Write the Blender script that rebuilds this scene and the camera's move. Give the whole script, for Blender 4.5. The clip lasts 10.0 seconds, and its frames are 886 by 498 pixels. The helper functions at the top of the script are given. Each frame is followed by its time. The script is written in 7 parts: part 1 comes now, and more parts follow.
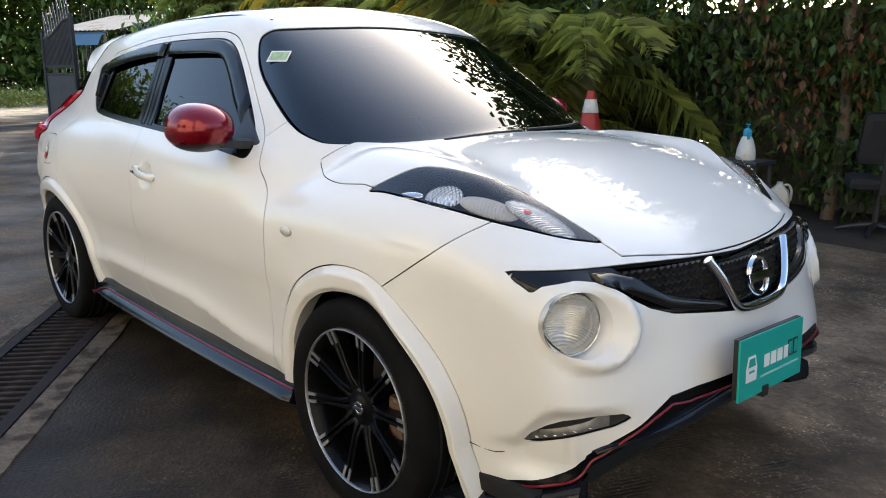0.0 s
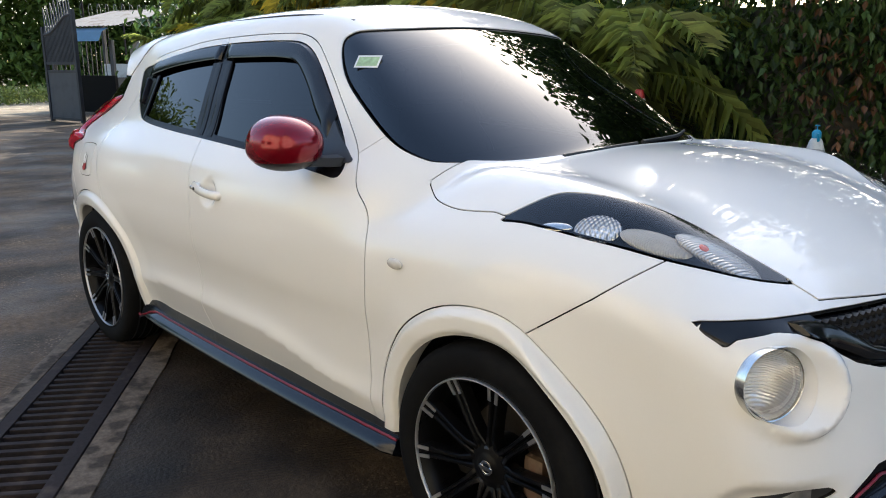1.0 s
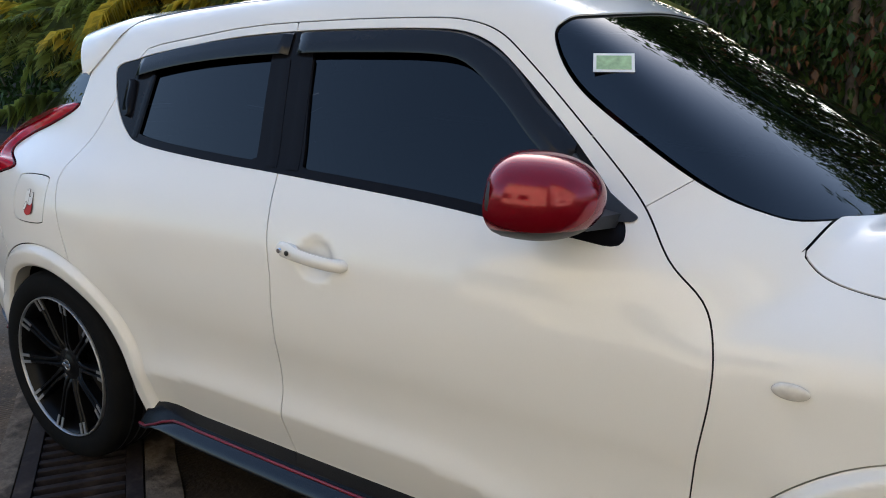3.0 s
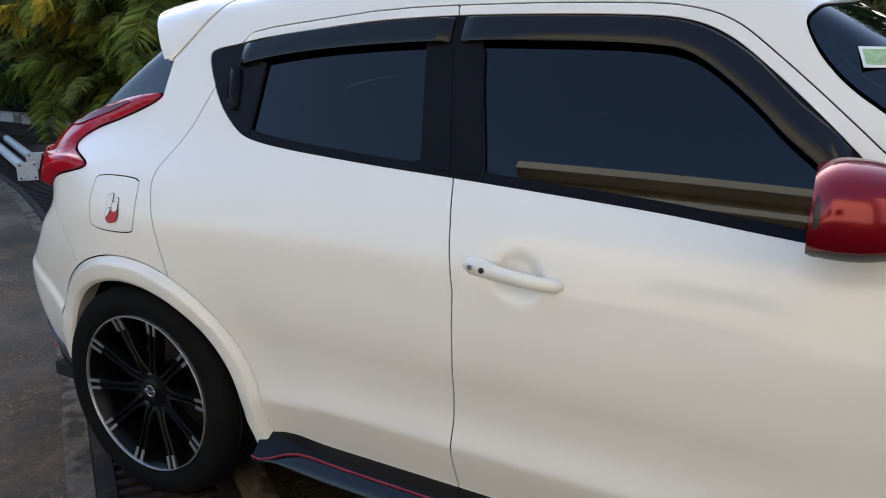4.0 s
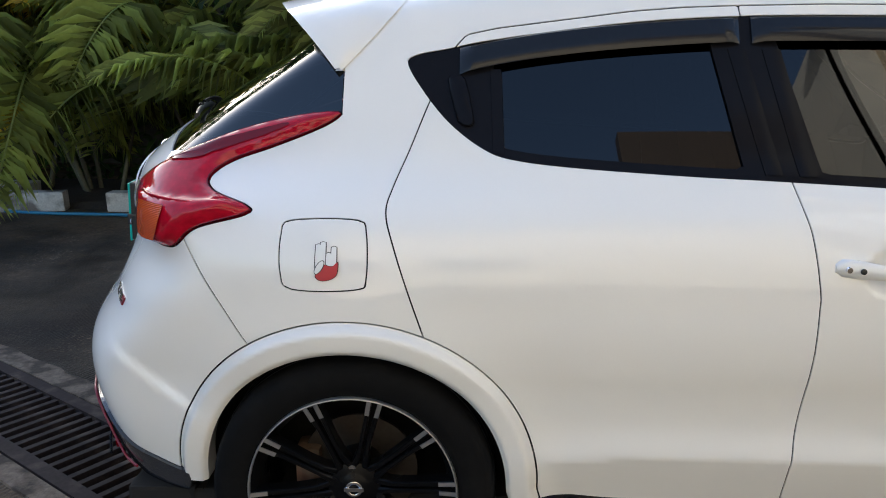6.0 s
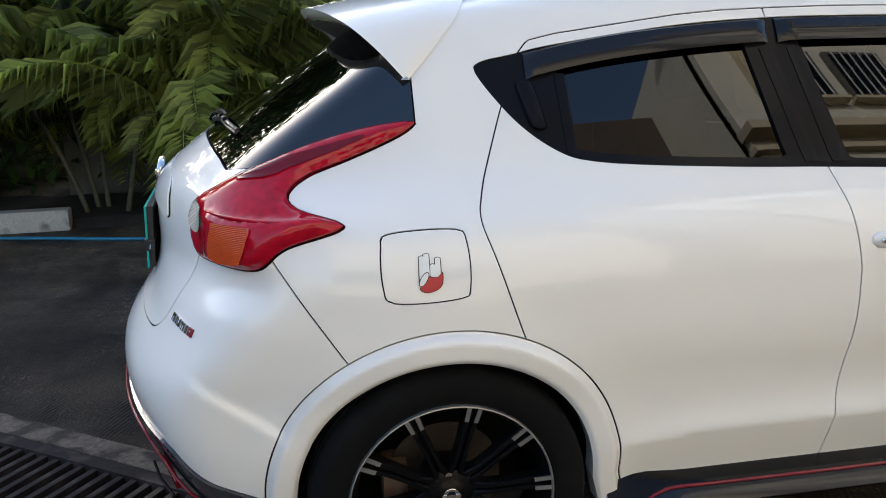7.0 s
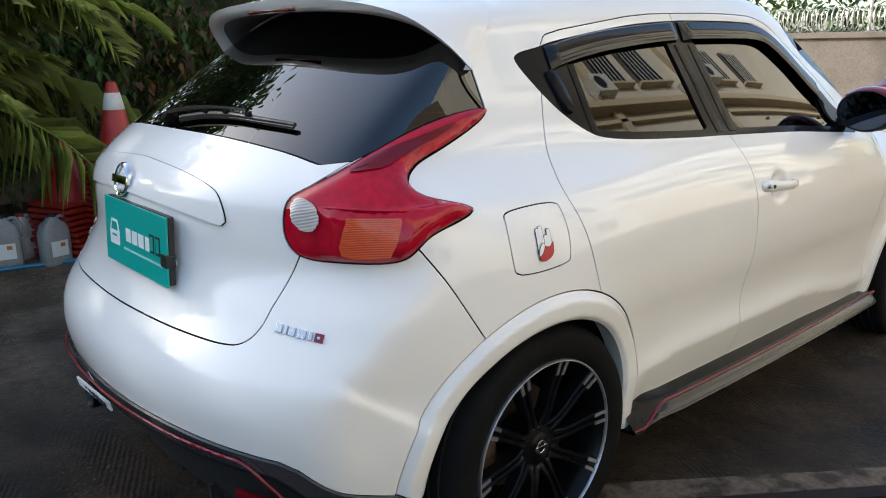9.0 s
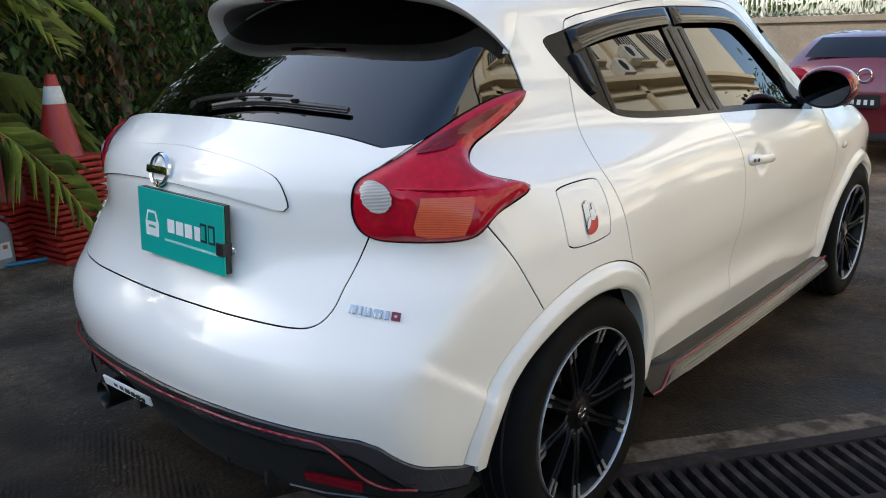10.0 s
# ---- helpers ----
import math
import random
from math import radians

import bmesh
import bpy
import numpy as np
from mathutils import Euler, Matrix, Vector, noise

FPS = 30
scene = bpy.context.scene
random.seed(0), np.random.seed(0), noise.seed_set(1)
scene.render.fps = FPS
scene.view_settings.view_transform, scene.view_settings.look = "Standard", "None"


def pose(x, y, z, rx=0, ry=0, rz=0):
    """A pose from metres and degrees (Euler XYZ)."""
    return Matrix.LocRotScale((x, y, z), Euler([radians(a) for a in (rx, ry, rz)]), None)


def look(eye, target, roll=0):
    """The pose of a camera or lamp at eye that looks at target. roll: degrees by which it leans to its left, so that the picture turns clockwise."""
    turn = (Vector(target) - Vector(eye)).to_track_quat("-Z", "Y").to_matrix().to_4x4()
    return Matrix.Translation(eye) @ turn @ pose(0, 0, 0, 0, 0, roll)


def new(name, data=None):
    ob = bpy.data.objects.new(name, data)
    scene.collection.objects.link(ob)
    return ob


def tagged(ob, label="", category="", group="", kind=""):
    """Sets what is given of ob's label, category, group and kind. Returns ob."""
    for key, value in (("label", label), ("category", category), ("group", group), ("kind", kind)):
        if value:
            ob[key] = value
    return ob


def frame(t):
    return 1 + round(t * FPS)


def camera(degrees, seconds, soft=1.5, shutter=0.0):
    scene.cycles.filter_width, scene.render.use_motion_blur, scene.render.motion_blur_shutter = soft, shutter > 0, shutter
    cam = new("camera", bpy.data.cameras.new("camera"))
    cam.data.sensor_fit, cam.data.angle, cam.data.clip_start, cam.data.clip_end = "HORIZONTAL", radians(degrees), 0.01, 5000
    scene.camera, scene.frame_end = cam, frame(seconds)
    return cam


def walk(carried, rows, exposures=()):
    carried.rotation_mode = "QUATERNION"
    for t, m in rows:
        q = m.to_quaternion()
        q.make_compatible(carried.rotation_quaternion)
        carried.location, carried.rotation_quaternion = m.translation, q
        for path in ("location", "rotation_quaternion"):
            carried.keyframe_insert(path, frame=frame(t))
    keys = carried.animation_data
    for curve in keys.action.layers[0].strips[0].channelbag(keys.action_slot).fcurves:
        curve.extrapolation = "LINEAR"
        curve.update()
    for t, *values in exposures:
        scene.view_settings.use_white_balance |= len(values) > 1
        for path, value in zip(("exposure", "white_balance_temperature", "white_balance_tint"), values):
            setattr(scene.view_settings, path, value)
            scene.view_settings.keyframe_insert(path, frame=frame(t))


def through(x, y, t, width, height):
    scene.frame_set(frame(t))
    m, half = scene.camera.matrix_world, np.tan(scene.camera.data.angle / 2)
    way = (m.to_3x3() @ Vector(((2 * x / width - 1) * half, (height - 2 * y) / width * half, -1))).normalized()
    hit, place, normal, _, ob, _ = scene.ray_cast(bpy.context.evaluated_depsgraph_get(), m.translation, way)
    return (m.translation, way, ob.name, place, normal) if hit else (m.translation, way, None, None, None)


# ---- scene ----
cam = camera(60.0, 10.0, soft=1.0)
PATH = [
    (0, (2.95, -2.03, 1.282), (1.52, -0.705, 0.835), 0.3),
    (0.5, (2.74, -2.058, 1.335), (1.314, -0.742, 0.85), -0.6),
    (1, (2.478, -2.087, 1.322), (1.059, -0.756, 0.859), 0.0),
    (1.5, (2.185, -2.077, 1.314), (0.793, -0.713, 0.867), -0.0),
    (2, (1.833, -2.109, 1.331), (0.541, -0.648, 0.89), 0.3),
    (2.2, (1.692, -2.109, 1.33), (0.441, -0.61, 0.894), 0.3),
    (3.3, (0.901, -2.172, 1.364), (-0.09, -0.513, 0.849), 0.6),
    (3.5, (0.774, -2.208, 1.366), (-0.178, -0.528, 0.846), 0.8),
    (4, (0.458, -2.257, 1.363), (-0.432, -0.548, 0.826), 1.0),
    (4.5, (0.112, -2.314, 1.328), (-0.675, -0.553, 0.8), 0.9),
    (5, (-0.287, -2.359, 1.345), (-0.861, -0.524, 0.794), 0.6),
    (5.5, (-0.653, -2.426, 1.293), (-0.973, -0.509, 0.821), 0.6),
    (6, (-1.018, -2.409, 1.304), (-1.073, -0.468, 0.826), 0.6),
    (6.2, (-1.142, -2.403, 1.307), (-1.112, -0.459, 0.836), 0.0),
    (7.3, (-1.745, -2.345, 1.346), (-1.225, -0.483, 0.831), -0.8),
    (7.5, (-1.875, -2.31, 1.344), (-1.227, -0.489, 0.83), -0.7),
    (8, (-2.166, -2.215, 1.33), (-1.238, -0.513, 0.836), -0.5),
    (8.5, (-2.415, -2.111, 1.316), (-1.282, -0.535, 0.835), -0.4),
    (9, (-2.625, -2.001, 1.324), (-1.356, -0.538, 0.823), -0.5),
    (9.5, (-2.817, -1.879, 1.319), (-1.433, -0.53, 0.804), -0.7),
    (10, (-2.919, -1.804, 1.317), (-1.485, -0.514, 0.788), -1.1),
]
walk(cam, [(t, look(eye, target, roll)) for t, eye, target, roll in PATH],
     exposures=[(0, 1.70, 6120, 8), (2, 1.48, 5890, 8), (3.5, 1.32, 5820, 8), (4.5, 1.54, 5760, 8), (7, 1.56, 5880, 8), (10, 1.63, 6120, 7)])


# ---- light ----
world = bpy.data.worlds.new("sky")
scene.world = world
world.use_nodes = True
wn = world.node_tree
sky = wn.nodes.new("ShaderNodeTexSky")
sky.sky_type, sky.sun_disc = "NISHITA", False
SUN_AZ, SUN_EL = 118.0, 27.0      # degrees from +x towards +y, and above the ground
sky.sun_elevation, sky.sun_rotation = radians(SUN_EL), radians(90 - SUN_AZ)
sky.air_density, sky.dust_density, sky.ozone_density = 1.0, 2.4, 0.5
wn.links.new(sky.outputs[0], wn.nodes["Background"].inputs[0])
wn.nodes["Background"].inputs[1].default_value = 0.15
lamp = bpy.data.lights.new("sun", "SUN")
lamp.energy, lamp.angle, lamp.color = 3.2, radians(0.6), (1.0, 0.92, 0.80)
sun = new("sun", lamp)
sun.matrix_world = look((40 * math.cos(radians(SUN_AZ)), 40 * math.sin(radians(SUN_AZ)), 40 * math.tan(radians(SUN_EL))), (0, 0, 0))


# ---- materials ----
def material(name, colour, rough=0.5, metal=0.0, vary=0.12, scale=6.0, fine=60.0, bump=0.0, bump_scale=80.0, coat=0.0, spec=0.5, second=None, mix=(0.45, 0.6), island=0.0, rough_vary=0.1):
    """A painted or natural surface with broad and fine variation, relief and, if given, a second colour in patches."""
    m = bpy.data.materials.new(name)
    m.use_nodes = True
    n, l = m.node_tree.nodes, m.node_tree.links
    b = n["Principled BSDF"]
    geo = n.new("ShaderNodeTexCoord")
    def tex(s, detail=6.0):
        t = n.new("ShaderNodeTexNoise")
        t.inputs["Scale"].default_value, t.inputs["Detail"].default_value = s, detail
        l.new(geo.outputs["Object"], t.inputs["Vector"])
        return t.outputs["Fac"]
    broad, grain = tex(scale), tex(fine, 3.0)
    base = n.new("ShaderNodeRGB")
    base.outputs[0].default_value = (*colour, 1)
    out = base.outputs[0]
    if second:
        ramp = n.new("ShaderNodeMapRange")
        ramp.inputs["From Min"].default_value, ramp.inputs["From Max"].default_value = mix
        l.new(broad, ramp.inputs["Value"])
        mx = n.new("ShaderNodeMix")
        mx.data_type = "RGBA"
        l.new(ramp.outputs[0], mx.inputs["Factor"])
        l.new(out, mx.inputs[6])
        mx.inputs[7].default_value = (*second, 1)
        out = mx.outputs[2]
    hsv = n.new("ShaderNodeHueSaturation")
    l.new(out, hsv.inputs["Color"])
    add = n.new("ShaderNodeMath")
    add.operation = "ADD"
    l.new(broad, add.inputs[0]), l.new(grain, add.inputs[1])
    rng = n.new("ShaderNodeMapRange")
    rng.inputs["From Min"].default_value, rng.inputs["From Max"].default_value = 0.6, 1.4
    rng.inputs["To Min"].default_value, rng.inputs["To Max"].default_value = 1 - vary, 1 + vary
    l.new(add.outputs[0], rng.inputs["Value"])
    value = rng.outputs[0]
    if island:
        g = n.new("ShaderNodeNewGeometry")
        r2 = n.new("ShaderNodeMapRange")
        r2.inputs["To Min"].default_value, r2.inputs["To Max"].default_value = 1 - island, 1 + island
        l.new(g.outputs["Random Per Island"], r2.inputs["Value"])
        mul = n.new("ShaderNodeMath")
        mul.operation = "MULTIPLY"
        l.new(value, mul.inputs[0]), l.new(r2.outputs[0], mul.inputs[1])
        value = mul.outputs[0]
    l.new(value, hsv.inputs["Value"])
    l.new(hsv.outputs[0], b.inputs["Base Color"])
    rr = n.new("ShaderNodeMapRange")
    rr.inputs["To Min"].default_value, rr.inputs["To Max"].default_value = max(0.01, rough - rough_vary * rough), min(1, rough + rough_vary * rough)
    l.new(broad, rr.inputs["Value"])
    l.new(rr.outputs[0], b.inputs["Roughness"])
    b.inputs["Metallic"].default_value = metal
    b.inputs["Coat Weight"].default_value, b.inputs["Coat Roughness"].default_value = coat, 0.03
    b.inputs["Specular IOR Level"].default_value = spec
    if bump:
        bm_ = n.new("ShaderNodeBump")
        bm_.inputs["Strength"].default_value, bm_.inputs["Distance"].default_value = min(1.0, bump * 100), 0.01 * max(1.0, bump * 100)
        l.new(tex(bump_scale, 5.0), bm_.inputs["Height"])
        l.new(bm_.outputs[0], b.inputs["Normal"])
    return m


def leafy(name, colour, vary=0.45, through=0.35, glow=1.0):
    m = material(name, colour, 0.45, vary=0.15, scale=3, fine=30, island=vary, spec=0.4)
    n, l = m.node_tree.nodes, m.node_tree.links
    b = n["Principled BSDF"]
    t = n.new("ShaderNodeBsdfTranslucent")
    mix = n.new("ShaderNodeMixShader")
    mix.inputs[0].default_value = through
    gain = n.new("ShaderNodeVectorMath")                     # thin blades pass more light than they reflect
    gain.operation = "SCALE"
    gain.inputs["Scale"].default_value = glow
    l.new(b.inputs["Base Color"].links[0].from_socket, gain.inputs[0])
    l.new(gain.outputs[0], t.inputs[0])
    l.new(b.outputs[0], mix.inputs[1]), l.new(t.outputs[0], mix.inputs[2])
    l.new(mix.outputs[0], n["Material Output"].inputs[0])
    return m


def tinted(name, colour, rough=0.012, ior=1.5, lens=False):
    """Tinted glazing: what passes through is dimmed by its colour, the rest is mirrored by Fresnel."""
    m = bpy.data.materials.new(name)
    m.use_nodes = True
    n, l = m.node_tree.nodes, m.node_tree.links
    tr, gl, fr, mix = (n.new("ShaderNode" + k) for k in ("BsdfTransparent", "BsdfGlossy", "Fresnel", "MixShader"))
    tr.inputs[0].default_value, gl.inputs["Roughness"].default_value, fr.inputs["IOR"].default_value = (*colour, 1), rough, ior
    gloss = fr.outputs[0]
    if lens:
        lw, pw = n.new("ShaderNodeLayerWeight"), n.new("ShaderNodeMapRange")
        pw.inputs["To Min"].default_value, pw.inputs["To Max"].default_value = 0.03, 0.34
        lw.inputs["Blend"].default_value = 0.25
        l.new(lw.outputs["Facing"], pw.inputs["Value"])
        gloss = pw.outputs[0]
    l.new(gloss, mix.inputs[0]), l.new(tr.outputs[0], mix.inputs[1]), l.new(gl.outputs[0], mix.inputs[2])
    l.new(mix.outputs[0], n["Material Output"].inputs[0])
    return m


PAINT = material("white_pearl_paint", (0.80, 0.79, 0.76), 0.4, vary=0.015, scale=2, fine=400, coat=1.0, spec=0.2)
RED_PAINT = material("red_metallic_paint", (0.22, 0.001, 0.009), 0.16, metal=0.40, vary=0.06, fine=900, coat=0.45)
WINDOW_TRIM = material("window_trim_black", (0.008, 0.008, 0.010), 0.14, vary=0.1, spec=0.08)
RED_LINE = material("red_trim_paint", (0.17, 0.005, 0.016), 0.35, vary=0.05, coat=0.15)
GLOSS_BLACK = material("gloss_black", (0.008, 0.008, 0.009), 0.10, vary=0.1, spec=0.4)
# near-black that paints in the shade inside body gaps and seams
GAP_SHADE = material("rubber_seal", (0.012, 0.012, 0.012), 0.8, vary=0.1, spec=0.2)
TRIM = material("black_plastic", (0.022, 0.023, 0.025), 0.45, vary=0.15, fine=300, bump=0.0004, bump_scale=500)
SKIRT = material("gloss_blue_black_paint", (0.006, 0.008, 0.013), 0.16, vary=0.12, fine=200, spec=0.45)
VALANCE = material("gloss_dark_grey_paint", (0.026, 0.029, 0.036), 0.25, vary=0.06, coat=0.9)
DEFLECTOR = material("smoked_plastic", (0.010, 0.011, 0.014), 0.09, vary=0.1, spec=0.28)
RUBBER = material("tyre_rubber", (0.0045, 0.0045, 0.0047), 0.8, vary=0.25, scale=12, bump=0.0006, bump_scale=160, second=(0.008, 0.0078, 0.0075), mix=(0.5, 0.75), spec=0.12)
RIM_BLACK = material("rim_black", (0.004, 0.004, 0.0045), 0.28, vary=0.15, spec=0.15)
ALLOY = material("machined_alloy", (0.52, 0.52, 0.53), 0.38, metal=0.9, vary=0.08, fine=250)
CHROME = material("chrome", (0.78, 0.78, 0.79), 0.06, metal=1.0, vary=0.03)
DISC = material("brake_disc_steel", (0.08, 0.07, 0.06), 0.45, metal=0.9, vary=0.2, second=(0.06, 0.04, 0.03), mix=(0.55, 0.75))
CALIPER = material("rusty_caliper", (0.13, 0.085, 0.055), 0.7, vary=0.3, scale=30, second=(0.10, 0.05, 0.03), mix=(0.5, 0.65))
UNDER = material("underbody_black", (0.006, 0.006, 0.006), 0.85, vary=0.2)
GLASS = tinted("tinted_glass", (0.03, 0.033, 0.037), ior=1.56)
SCREEN_GLASS = tinted("windscreen_glass", (0.07, 0.078, 0.085), ior=1.80)
REAR_GLASS = tinted("rear_tinted_glass", (0.03, 0.033, 0.037), ior=1.85)
CLEAR = tinted("clear_lens", (0.93, 0.93, 0.93), lens=True)
RED_LENS = material("red_lens", (0.38, 0.003, 0.018), 0.07, vary=0.3, scale=10, coat=0.1, spec=0.3)
DARK_RED = material("dark_red_lens", (0.13, 0.004, 0.010), 0.1, vary=0.2, coat=0.1, spec=0.3)
MILKY = material("ribbed_clear_lens", (0.62, 0.60, 0.56), 0.18, vary=0.15, scale=30, coat=1.0)
REFLECTOR = material("lamp_reflector", (0.70, 0.69, 0.66), 0.16, metal=1.0, vary=0.1, scale=30)
SEAT = material("seat_fabric", (0.02, 0.02, 0.022), 0.9, vary=0.2)
TEAL = material("teal_board", (0.012, 0.36, 0.30), 0.35, vary=0.05, fine=120)
WHITE = material("white_print", (0.78, 0.79, 0.78), 0.4, vary=0.05)
INK = material("black_ink", (0.015, 0.015, 0.016), 0.4, vary=0.1)
RED_INK = material("red_ink", (0.42, 0.02, 0.025), 0.4, vary=0.1)


def ribbed(name, colour, rough, metal, scale, depth, turn=(0, 0, 0), checks=False):
    """A moulded lamp surface: fine parallel flutes, or a waffle of them."""
    m = material(name, colour, rough, metal=metal, vary=0.1, coat=0.6)
    n, l = m.node_tree.nodes, m.node_tree.links
    co, mp = n.new("ShaderNodeTexCoord"), n.new("ShaderNodeMapping")
    mp.inputs["Rotation"].default_value = [radians(a) for a in turn]
    l.new(co.outputs["Object"], mp.inputs[0])
    h = None
    for axis in ("X", "Y") if checks else ("X",):
        w = n.new("ShaderNodeTexWave")
        w.bands_direction = axis
        w.inputs["Scale"].default_value, w.inputs["Distortion"].default_value = scale, 0.0
        l.new(mp.outputs[0], w.inputs["Vector"])
        if h is None:
            h = w.outputs["Fac"]
        else:
            a = n.new("ShaderNodeMath")
            l.new(h, a.inputs[0]), l.new(w.outputs["Fac"], a.inputs[1])
            h = a.outputs[0]
    bp = n.new("ShaderNodeBump")
    bp.inputs["Strength"].default_value, bp.inputs["Distance"].default_value = 1.0, depth
    l.new(h, bp.inputs["Height"]), l.new(bp.outputs[0], n["Principled BSDF"].inputs["Normal"])
    return m


FLUTED = ribbed("fluted_reflector", (0.80, 0.79, 0.76), 0.12, 0.7, 58.0, 0.0011, (0, 80, 0))
WAFFLE = ribbed("waffle_reflector", (0.85, 0.85, 0.85), 0.14, 0.6, 38.0, 0.005, (20, 10, 30), True)
RIBS = ribbed("ribbed_clear_lens_flutes", (0.60, 0.57, 0.52), 0.16, 0.5, 62.0, 0.0022, (0, 0, 25))
AMBER_RIB = ribbed("ribbed_amber_lens", (0.52, 0.062, 0.006), 0.2, 0.0, 85.0, 0.0004, (0, 90, 0))
CLEAR_RIB = ribbed("ribbed_reversing_lens", (0.46, 0.43, 0.40), 0.18, 0.1, 105.0, 0.0006, (0, 90, 0))
COVER = ribbed("beige_lamp_cover", (0.50, 0.46, 0.38), 0.2, 0.2, 95.0, 0.0007, (20, 10, 30), True)
LAMP_GREY = material("lamp_grey", (0.20, 0.20, 0.20), 0.3, metal=0.6, vary=0.2, scale=60)
LOW_BLACK = material("lower_black_plastic", (0.005, 0.005, 0.006), 0.22, vary=0.15, spec=0.16)
MATT_BLACK = material("diffuser_black_plastic", (0.0035, 0.0033, 0.0035), 0.5, vary=0.2, spec=0.06)
BADGE = material("bright_badge", (0.42, 0.42, 0.43), 0.18, metal=0.9, vary=0.05)


# ---- the car's form: x ahead, y to its left, z up, the origin under the middle of the wheelbase ----
def spline(xs, ys):
    """Natural cubic through a few knots, straight beyond its ends."""
    xs, ys = np.array(xs, float), np.array(ys, float)
    n, h = len(xs), np.diff(xs)
    a, r = np.eye(n), np.zeros(n)
    for i in range(1, n - 1):
        a[i, i - 1:i + 2] = h[i - 1], 2 * (h[i - 1] + h[i]), h[i]
        r[i] = 6 * ((ys[i + 1] - ys[i]) / h[i] - (ys[i] - ys[i - 1]) / h[i - 1])
    m = np.linalg.solve(a, r)

    def at(x):
        x = np.asarray(x, float)
        i = np.clip(np.searchsorted(xs, x) - 1, 0, n - 2)
        c = np.clip(x, xs[0], xs[-1])
        d, e, w = c - xs[i], xs[i + 1] - c, h[i]
        v = m[i] * e ** 3 / (6 * w) + m[i + 1] * d ** 3 / (6 * w) + (ys[i] / w - m[i] * w / 6) * e + (ys[i + 1] / w - m[i + 1] * w / 6) * d
        s0 = (ys[1] - ys[0]) / h[0] - h[0] * (2 * m[0] + m[1]) / 6
        s1 = (ys[-1] - ys[-2]) / h[-1] + h[-1] * (m[-2] + 2 * m[-1]) / 6
        return v + np.minimum(x - xs[0], 0) * s0 + np.maximum(x - xs[-1], 0) * s1
    return at

def step(x, a, b):
    t = np.clip((x - a) / (b - a), 0, 1)
    return t * t * t * (t * (6 * t - 15) + 10)

def bell(x, c, w):
    return np.exp(-((x - c) / w) ** 2)

AXLE, HUB = 1.265, 0.33
# half width of the body by height, and its taper along the length
WIDTH = spline([.15, .30, .45, .60, .75, .88, .97, 1.06, 1.20, 1.32, 1.42, 1.52], [.755, .772, .795, .812, .824, .820, .790, .732, .660, .600, .552, .50])
LENGTH = spline([-2.1, -1.7, -1.265, -.7, 0, .6, 1.265, 1.7, 2.1], [-.135, -.038, .0, .004, .008, .002, -.022, -.075, -.17])
UPPER = spline([-2.0, -1.5, -1.1, -.5, 0, .4, .8, 1.2, 2.0], [-.16, -.055, -.015, .0, .0, -.01, -.035, -.08, -.2])
ROOF = spline([-2.1, -1.6, -1.2, -.7, -.1, .3, .7, 1.1], [1.33, 1.435, 1.495, 1.54, 1.56, 1.545, 1.50, 1.43])
CROWN = spline([-2.0, -1.2, -.2, .4, 1.0], [.22, .2, .18, .2, .25])
SCREEN = spline([.9, 1.06, 1.2, 1.34, 1.46, 1.56], [1.35, 1.12, .905, .67, .45, .24])
HOOD = spline([-2.1, .4, .8, 1.1, 1.35, 1.6, 1.8, 1.95, 2.05], [1.0, 1.03, 1.066, 1.076, 1.064, 1.008, .922, .832, .75])
NOSE = spline([.10, .22, .35, .50, .62, .72, .80, .88, 1.0], [1.97, 2.04, 2.09, 2.09, 2.06, 2.04, 2.01, 1.96, 1.82])
TAIL = spline([.10, .25, .40, .52, .61, .69, .76, .95, 1.03, 1.09, 1.18, 1.30, 1.45], [-1.89, -1.975, -2.050, -2.088, -2.084, -2.034, -1.991, -1.97, -1.945, -1.88, -1.755, -1.57, -1.34])

def side(x, z):
    low = 1 - step(z, .95, 1.12)
    w = WIDTH(z) + LENGTH(x) * low + UPPER(x) * (1 - low)
    for s, dz, amp in ((1, .10, .012), (-1, .10, .030)):
        w = w + amp * bell(x, s * AXLE, .42) * bell(z, HUB + .40 + dz, .22)
    w = w - .010 * bell(z, .52, .09) * bell(x, 0, .75)      # hollow above the sills
    fold = .42 - .065 * step(x, .1, .75) - .02 * step(-x, .6, .9)
    rise = np.where(z > fold, .015 * np.exp(-((z - fold) / .05) ** 2), .015 - .24 * np.minimum(fold - z, .12))
    w = w + rise * step(x, -.98, -.72) * (1 - step(x, .72, .95))   # fold along the lower doors
    brow = .535 + .139 * np.clip((-1.669 - x) / .204, -.2, 1.2)
    w = w + .013 * (1 - step(z, brow - .026, brow + .026)) * step(z, .25, .5) * step(-x, 1.54, 1.70)   # shelf on the rear bumper's corner
    for s in (1, -1):                                        # wheel arch lips
        r = np.hypot(x - s * AXLE, (z - HUB))
        w = w + .010 * (1 - step(r, .38, .54)) * step(r, .2, .3)
    r = np.hypot((x + .112) / 1.15, z - .876)
    w = w - .018 * (1 - step(r, .020, .064))                  # dish behind the handle
    return w

def hood(x, a):
    ridge = .050 * bell(a, .60, .12) * step(x, .75, 1.15) * (1 - step(x, 1.5, 1.85))
    return HOOD(x) - .17 * a * a - .25 * a ** 6 + ridge

def roof(x, a):
    return ROOF(x) - CROWN(x) * a * a

def screen(a, z):
    return SCREEN(z) - .34 * a * a - 1.2 * a ** 6

